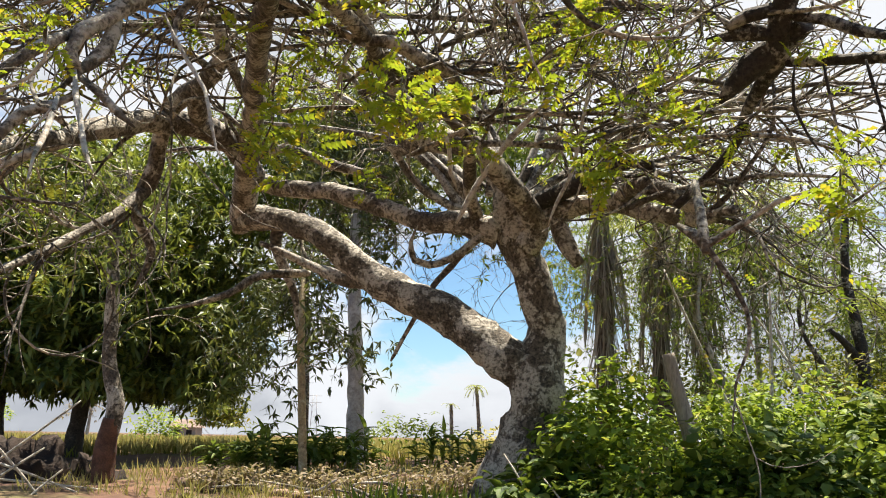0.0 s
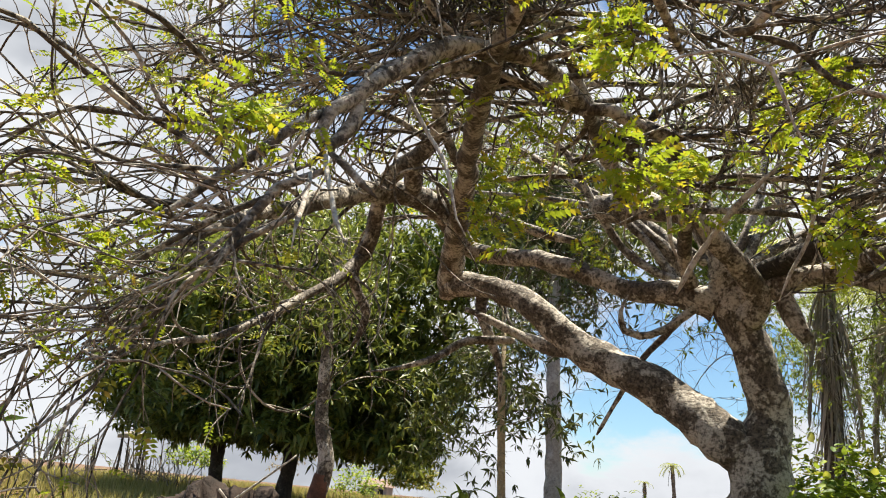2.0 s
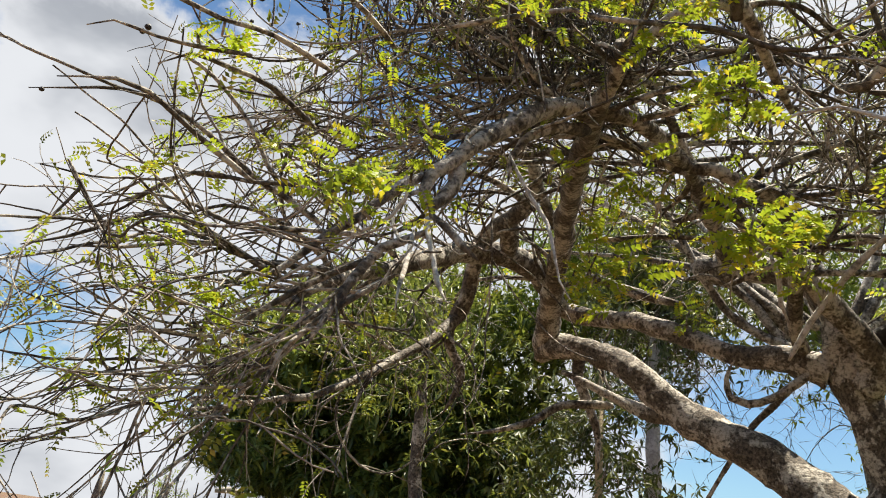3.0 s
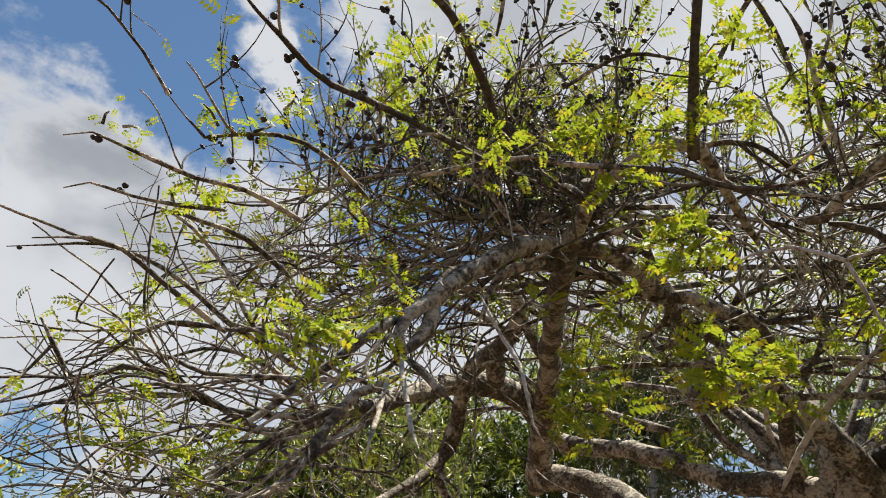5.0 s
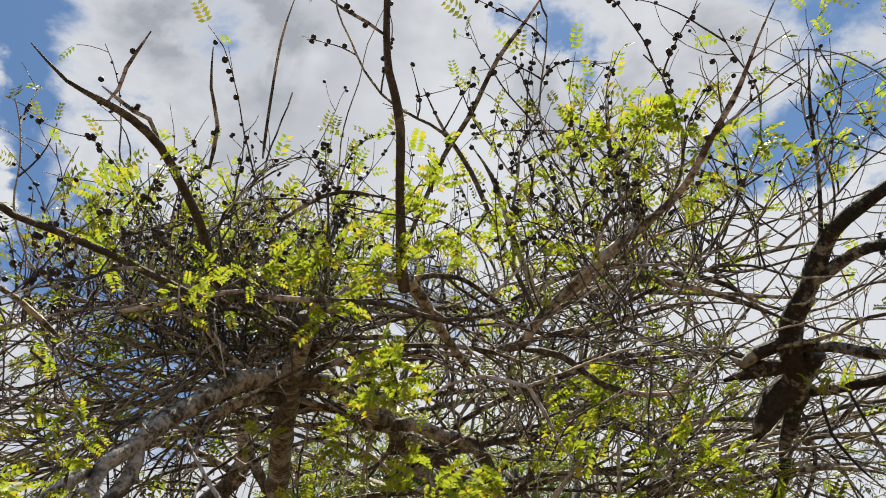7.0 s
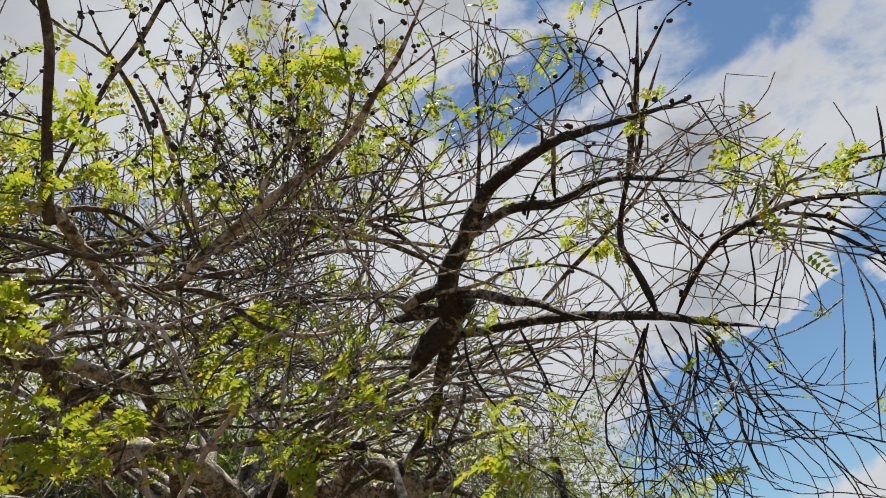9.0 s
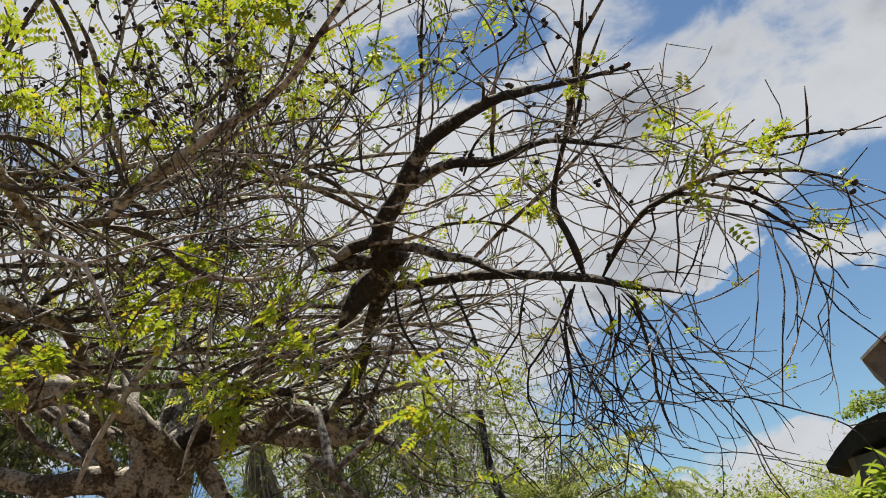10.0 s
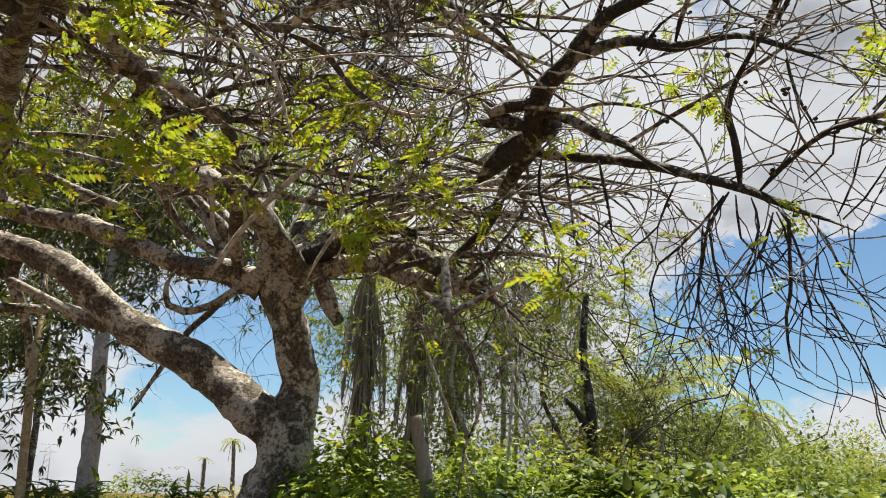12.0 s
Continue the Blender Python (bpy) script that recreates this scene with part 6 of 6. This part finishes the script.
def stick(name, a, b, r, mat, label, group, bend=0.05, category="stick"):
    a, b = Vector(a), Vector(b)
    t = thing(name, a, label, category, group)
    mid = a.lerp(b, 0.5) + Vector(noise.noise_vector(a * 3)) * bend
    line = smooth_line([(*a, r), (*mid, r * 0.9), (*b, r * 0.6)], max(0.06, (b - a).length / 12))
    Bag().tube([Vector(q[:3]) for q in line], [q[3] for q in line], 6, 0.15).make("shaft", mat, t)


for a, b in (((2.75, 7.4, 1.6), (2.1, 7.5, 3.2)), ((2.62, 6.6, 1.3), (2.85, 6.9, 2.9)), ((3.5, 7.6, 1.6), (3.2, 7.8, 2.9)), ((4.0, 8.2, 1.7), (3.3, 8.4, 2.9))):
    stick("leaning_stick", a, b, 0.016, "pale", "pale thin dead stick leaning in the scrub", "leaning sticks")

# ---- barbed wire ----
wire = thing("barbed_wire", (1.86, 6.2, 1.7), "sagging rusty barbed wire strand along the bank", "wire")
run = [Vector((1.86 + s * 7.0, 6.2 - 1.35 * math.sin(min(1.0, s * 1.4) * math.pi / 2), 1.70 - 0.24 * math.sin(math.pi * min(1, s * 1.6)))) for s in np.linspace(0, 1, 60)]
Bag().tube(run, [0.0022] * 60, 4).make("strand", "wire", wire)
for k in range(2, 58, 2):
    p = run[k]
    b = Bag()
    for s in ((0.012, 0.01, 0.014), (-0.012, 0.008, 0.014)):
        b.tube([p - Vector(s), p + Vector(s)], [0.0016, 0.0008], 3)
    b.make("barb", "wire", wire)

# ---- farm building seen past the scrub ----
house = thing("farm_shed", (10.6, 8.2, land(10.6, 8.2)), "small grey shed with shade-black lean-to roof and creeper", "shed")


def slab(corner, u, v, w):
    """Skewed block from one corner and three edges."""
    b, c = Bag().box((0, 0, 0), (1, 1, 1)), Vector(corner)
    b.v = [c + Vector(u) * q.x + Vector(v) * q.y + Vector(w) * q.z for q in b.v]
    return b


DEEP = Vector((0.8, 0.6, 0.0))
along = Vector((0.46, -0.77, 0.44))
slab((10.25, 7.80, 3.5), along * 3.0, DEEP * 2.0, (-0.11, 0.09, 0.35)).make("upper_roof", "boardside", house, "steep upper roof slab with brown edge", smooth=False)
slab(Vector((10.14, 7.89, 3.85)) - DEEP * 0.06, along * 3.0, DEEP * 2.1, (-0.01, 0.01, 0.03)).make("roof_sheet", "tank", house, "pale sun-bleached roof sheet", smooth=False)
slab(Vector((10.38, 7.52, 3.77)) - DEEP * 0.03, along * 2.6, DEEP * 0.028, (-0.07, 0.06, 0.22)).make("fascia_board", "tank", house, "pale weathered fascia board", smooth=False)
roofline = smooth_line([(9.59, 8.77, 2.69, 0.13), (9.79, 8.5, 2.91, 0.2), (9.98, 8.27, 3.06, 0.24), (10.4, 7.69, 3.15, 0.26), (11.21, 6.57, 3.28, 0.26)], 0.12)
b = Bag()
for i, q in enumerate(roofline):
    top, rag = Vector(q[:3]), 0.05 * noise.noise(Vector(q[:3]) * 6)
    for d in (0.0, 2.2):
        b.v += [top + DEEP * d + Vector((0, 0, rag * 0.6)), top + DEEP * d - Vector((0, 0, q[3] + rag))]
    if i:
        k = 4 * (i - 1)
        b.f += [(k, k + 4, k + 6, k + 2), (k + 1, k + 3, k + 7, k + 5), (k, k + 1, k + 5, k + 4), (k + 2, k + 6, k + 7, k + 3)]
b.f += [(0, 2, 3, 1), (len(b.v) - 4, len(b.v) - 3, len(b.v) - 1, len(b.v) - 2)]
b.make("lean_to_roof", "roof", house, "thick lean-to roof with a ragged edge, coloured black as in shade", smooth=False)
slab(Vector((9.83, 8.59, 0.6)) + DEEP * 0.25, (1.36, -1.9, 0.0), DEEP * 1.9, (0, 0, 2.10)).make("wall", "plaster", house, smooth=False)
slab(Vector((9.79, 8.57, 0.7)) + DEEP * 0.1, (0.07, -0.05, 0), DEEP * 0.07, (0, 0, 2.04)).make("corner_post", "boardside", house, smooth=False)
shrub("wall_shrub", (9.31, 7.37, 1.83), (0.75, 0.5, 0.55), 420, 0.24, "vine", "bright broad-leaved plant growing beside the shed wall", 142, "shrub", "undergrowth", 6, 0.4)
shrub("roof_creeper", (10.06, 8.02, 3.2), (0.42, 0.4, 0.2), 620, 0.07, "green", "green creeper growing over the shed roof", 141, "creeper", "undergrowth", 3)

# ---- the field ----
def blades(name, label, spots, low, high, mat, width, seed, per=7):
    g = np.random.default_rng(seed)
    n = len(spots)
    base = np.repeat(spots, per, 0) + g.normal(size=(n * per, 3)) * (0.07, 0.07, 0)
    along = g.normal(size=(n * per, 3)) * (0.3, 0.3, 0) + (0, 0, 1)
    return tagged(leaf_mesh(name, base, along, g.normal(size=(n * per, 3)) * (1, 1, 0.1), g.uniform(low, high, n * per), np.full(n * per, width), mat, None, droop=0.2), label, "grass", kind="stuff")


def spots_in(count, x0, x1, y0, y1, seed, power=1.6):
    g = np.random.default_rng(seed)
    y = y0 + (y1 - y0) * g.random(count) ** power
    x = (x0 + (x1 - x0) * g.random(count)) * (0.5 + 0.5 * y / y0 * 0.6)
    return np.array([(a, b, land(a, b) - 0.02) for a, b in zip(x, y)])


blades("dry_grass", "tall dry straw-coloured field grass", spots_in(5200, -19, 6, 15, 75, 21, 2.0), 0.15, 0.42, "straw", 0.03, 22)
blades("green_weed", "low green weeds among the dry grass", spots_in(260, -12, 6, 12.5, 30, 23), 0.10, 0.3, "olive", 0.03, 24)
blades("bank_grass", "sparse dry grass tufts on red soil", spots_in(500, -5, 3, 8, 12, 25), 0.08, 0.25, "straw", 0.012, 26)
blades("field_edge_grass", "thin dry olive grass on the near edge of the field", spots_in(1300, -16, -6.8, 9.5, 16, 29, 1.2), 0.12, 0.34, "straw", 0.014, 30, 6)
blades("bank_weeds", "green weeds on the lower bank", spots_in(900, -1, 9, 4.2, 7, 27), 0.1, 0.35, "vine", 0.03, 28)


def leafy_row(name, x0, x1, y, count, seed, label):
    g, rr = np.random.default_rng(seed), random.Random(seed)
    for k in range(count):
        x = x0 + (x1 - x0) * (k + rr.random()) / count
        yy = y + rr.uniform(-0.4, 0.4)
        z = land(x, yy)
        t = thing(name, (x, yy, z), label, "plant", "broad-leaved field plants")
        h = rr.uniform(0.3, 0.6)
        Bag().tube([Vector((x, yy, z - 0.03)), Vector((x + 0.02, yy, z + h))], [0.014, 0.008], 6).make("stalk", "green", t)
        n = 18
        base = np.array([(x, yy, z + h * (0.15 + 0.85 * i / n)) for i in range(n)])
        along = g.normal(size=(n, 3)) * (1, 1, 0.3) + (0, 0, 0.3)
        leaf_mesh("leaves", base, along, np.tile((0, 0, 1.0), (n, 1)), g.uniform(0.16, 0.34, n), g.uniform(0.06, 0.11, n), "green", t, droop=0.5, full=True)


leafy_row("field_plant", -3.0, -0.9, 11.3, 34, 31, "upright broad-leaved green field plant")
leafy_row("field_plant", -0.4, 1.2, 13.5, 12, 32, "upright broad-leaved green field plant")

for k, (x, y, z, rx, ry, rz, n, sz, mt, lab) in enumerate((
        (-7.5, 22, 1.5, 0.75, 0.7, 0.75, 700, 0.11, "vine", "yellow-green bush out in the dry field"), (-0.6, 14.5, 1.55, 0.9, 0.6, 0.4, 600, 0.08, "green", "low green bush in the dry field"),
        (1.2, 16.0, 1.5, 0.9, 0.6, 0.3, 400, 0.08, "straw", "low dry bush in the field"), (-16, 60, 2.5, 1.9, 1.8, 1.9, 2200, 0.3, "olive", "small rounded tree far out in the field"),
        (-27, 48, 2.4, 1.7, 1.4, 1.0, 700, 0.28, "vine", "yellow-green bush far out in the field"))):
    shrub("field_bush", (x, y, z), (rx, ry, rz), n, sz, mt, lab, 150 + k, "bush", "bushes in the field", 8)


# dry brushwood under the dense trees
for k, (x, y) in enumerate(((-10.4, 16.5), (-9.6, 16.2), (-11.0, 17.2))):
    rr = random.Random(170 + k)
    t = thing("brushwood", (x, y, land(x, y)), "grey heap of dry brushwood under the dense tree", "brushwood", "brushwood")
    b = Bag()
    for _ in range(34):
        s = Vector((x + rr.gauss(0, 0.3), y + rr.gauss(0, 0.3), land(x, y)))
        grow(rr, s, Vector((rr.gauss(0, 0.35), rr.gauss(0, 0.35), 1)), rr.uniform(0.5, 1.4), 0.012, b, None, 0.12, 0.2, 0.0, 4, 0.003)
    b.make("stick_tangle", "twig", t, kind="stuff")

rr = random.Random(5)
for k in range(30):
    x = rr.uniform(-14.2, -11.0)
    y = 16.2 + (x + 13.5) * 0.7 + rr.uniform(-0.8, 2.2)
    z = land(x, y)
    stick("stake", (x, y, z - 0.1), (x + rr.gauss(0, 0.16), y, z + rr.uniform(0.55, 1.45)), rr.uniform(0.016, 0.032), rr.choice(("twig", "dark_and_backlit", "smooth")), "thin crooked stake standing in the dry field", "stakes in the field", 0.12)
shelter = thing("small_shelter", (-11.6, 17.6, land(-11.6, 17.6)), "small flat thatched shelter on thin posts in the field", "shelter")
Bag().tube([Vector((-11.95, 17.3, 2.33)), Vector((-11.7, 17.5, 2.39)), Vector((-11.35, 17.75, 2.36))], [0.05, 0.085, 0.05], 8, 0.25).make("thatch", "skirt", shelter)
for x, y in ((-11.86, 17.38), (-11.5, 17.66), (-11.45, 17.72)):
    Bag().tube([Vector((x, y, land(x, y) - 0.05)), Vector((x + 0.02, y, 1.7)), Vector((x, y, 2.34))], [0.035, 0.03, 0.03], 6, 0.15).make("post", "dark_and_backlit", shelter)
slim_tree("field_sapling", [(-12.9, 16.9, 1.0, 0.024), (-12.94, 16.9, 1.7, 0.02), (-13.0, 16.9, 2.35, 0.012)], "twig", "thin young tree with a few pale leaves in the field", "saplings in the field", 70, (-13.0, 16.9, 2.25), 345, (0.25, 0.25, 0.25), "green", 0.14)
slim_tree("field_sapling", [(-15.4, 36, 1.1, 0.08), (-15.3, 36, 2.4, 0.06), (-15.4, 36, 3.4, 0.03)], "smooth", "thin pale bare young tree in the field", "saplings in the field", 90, (-15.4, 36, 3.2), 346, (0.8, 0.6, 0.5), "dry", 0.2)

# earth mounds at the left
for name, x, y, z, r, sq in (("earth_mound", -4.55, 9.2, 0.95, 0.48, (1.2, 0.9, 0.95)), ("earth_mound", -4.0, 9.6, 0.9, 0.36, (1.0, 0.9, 0.95)), ("earth_mound", -5.5, 9.8, 1.0, 0.5, (1.3, 1, 0.9))):
    t = thing(name, (x, y, land(x, y)), "dark lumpy mound of earth like an old anthill", "earth mound", "earth mounds")
    Bag().ball((x, y, z), r, sq, 18, 26, 0.55).make("lump", "mound", t)

# poles thrown on a heap at the left, dead branches lying on the soil
for a, b in (((-4.6, 7.6, 0.9), (-3.5, 8.0, 1.9)), ((-4.3, 7.6, 0.95), (-3.75, 7.9, 1.45)), ((-4.15, 7.7, 1.5), (-3.7, 7.9, 0.95)), ((-3.85, 7.8, 0.95), (-3.6, 8.0, 1.25)), ((-4.7, 7.8, 1.2), (-3.3, 8.3, 1.05)), ((-4.4, 8.0, 1.35), (-3.4, 8.2, 0.98))):
    stick("cut_pole", a, b, 0.014, "pale", "thin pale cut pole leaning on the brush heap", "cut poles")
rr = random.Random(9)
for k in range(34):
    x, y = rr.uniform(-1.6, 0.6), rr.uniform(7.3, 9.2)
    a = rr.uniform(-0.5, 0.5) + (math.pi if rr.random() < 0.5 else 0)
    l = rr.uniform(0.3, 1.0)
    x2, y2 = x + math.cos(a) * l, y + math.sin(a) * l
    stick("fallen_branch", (x, y, land(x, y) + 0.02), (x2, y2, land(x2, y2) + rr.uniform(0.02, 0.22)), rr.uniform(0.008, 0.022), rr.choice(("twig", "bark", "pale")), "dry fallen branch lying on reddish soil", "fallen branches", 0.12)

# dry leaf litter and pale clods along the edge of the bank
for k, (x, y, rx, rz) in enumerate(((-2.4, 8.9, 0.35, 0.16), (-1.9, 9.0, 0.4, 0.18), (-1.3, 9.2, 0.35, 0.16), (-0.7, 8.6, 0.5, 0.22), (0.0, 8.3, 0.4, 0.24), (0.35, 7.9, 0.35, 0.3))):
    shrub("dry_brush_heap", (x, y, land(x, y) + 0.05), (rx, 0.25, rz), 320, 0.07, "dry", "low heap of dry leaves and broken brush on soil", 360 + k, "brush heap", "brush heaps", 10)
rr = random.Random(12)
for k in range(26):
    x, y = rr.uniform(-2.8, -0.6), rr.uniform(8.3, 9.3)
    t = thing("soil_clod", (x, y, land(x, y)), "pale reddish clod of dry soil", "clod", "soil clods")
    r = rr.uniform(0.03, 0.09)
    Bag().ball((x, y, land(x, y) + r * 0.4), r, (1.2, 1, 0.75), 6, 8, 0.5).make("lump", "clod", t)
# dry vine stalks rising from the bank
for a, b in (((0.62, 5.6, 0.9), (0.45, 5.8, 1.5)), ((0.75, 5.6, 0.85), (0.5, 5.7, 1.3)), ((0.95, 5.5, 0.9), (0.7, 5.6, 1.35)), ((2.45, 5.6, 1.2), (2.62, 5.9, 1.75)), ((3.6, 6.4, 1.4), (3.75, 6.5, 2.3))):
    stick("dry_stalk", a, b, 0.009, "pale", "pale dry vine stalk among green leaves", "dry stalks", 0.12)

# banana plant, far house, far mast
def banana(x, y, seed):
    g = np.random.default_rng(seed)
    z = land(x, y)
    t = thing("banana_plant", (x, y, z), "tattered banana plant far out in the field", "banana plant")
    Bag().tube([Vector((x, y, z - 0.1)), Vector((x + 0.05, y, z + 1.0)), Vector((x + 0.1, y, z + 1.9))], [0.2, 0.16, 0.09], 10).make("stem", "palmstem", t, "greyish fibrous stem")
    for way, l, wide in (((0.25, 0, 1.0), 1.25, 0.26), ((1, 0.1, 0.22), 1.35, 0.34), ((-0.9, 0.2, 0.5), 0.5, 0.2), ((0.7, -0.3, 0.6), 0.8, 0.3), ((-0.2, 0, -0.8), 0.6, 0.16)):
        leaf_mesh("leaf", [(x + 0.1, y, z + 1.85)], [way], [(0.1, -1.0, 0.5)], [l], [wide], "broad", t, kind="", droop=0.18)


banana(-26.6, 30, 3)
far = thing("farmhouse", (-34.0, 110, land(-34, 110)), "small far farmhouse with a low tiled roof", "house")
Bag().box((-35.7, 109, 0.9), (-32.2, 112, 2.5)).make("wall", "far", far, smooth=False)
b = Bag()
b.v = [Vector(q) for q in ((-36.2, 108.5, 2.45), (-31.8, 108.5, 2.45), (-31.8, 112.5, 2.45), (-36.2, 112.5, 2.45), (-35.2, 110.5, 3.5), (-32.8, 110.5, 3.5))]
b.f = [(0, 1, 5, 4), (1, 2, 5), (2, 3, 4, 5), (3, 0, 4), (3, 2, 1, 0)]
b.make("roof", "fartile", far, smooth=False)
for x in (-35.0, -33.4):
    Bag().box((x, 108.95, 1.4), (x + 0.7, 109.05, 2.1)).make("window", "roof", far, smooth=False)
mast = thing("lattice_mast", (-23.0, 150, land(-23, 150)), "tall thin steel lattice mast on the horizon", "mast")
for dx in (-0.55, 0.55):
    Bag().tube([Vector((-23 + dx * 1.3, 150, 0.8)), Vector((-23 + dx * 0.5, 150, 9.0))], [0.06, 0.05], 5).make("leg", "steel", mast)
for k in range(7):
    z0 = 1.5 + k * 1.05
    Bag().tube([Vector((-23.6, 150, z0)), Vector((-22.4, 150, z0 + 1.0))], [0.035, 0.035], 4).make("brace", "steel", mast)
for z0 in (7.6, 8.8):
    Bag().tube([Vector((-24.3, 150, z0)), Vector((-21.7, 150, z0))], [0.05, 0.05], 4).make("cross_arm", "steel", mast)
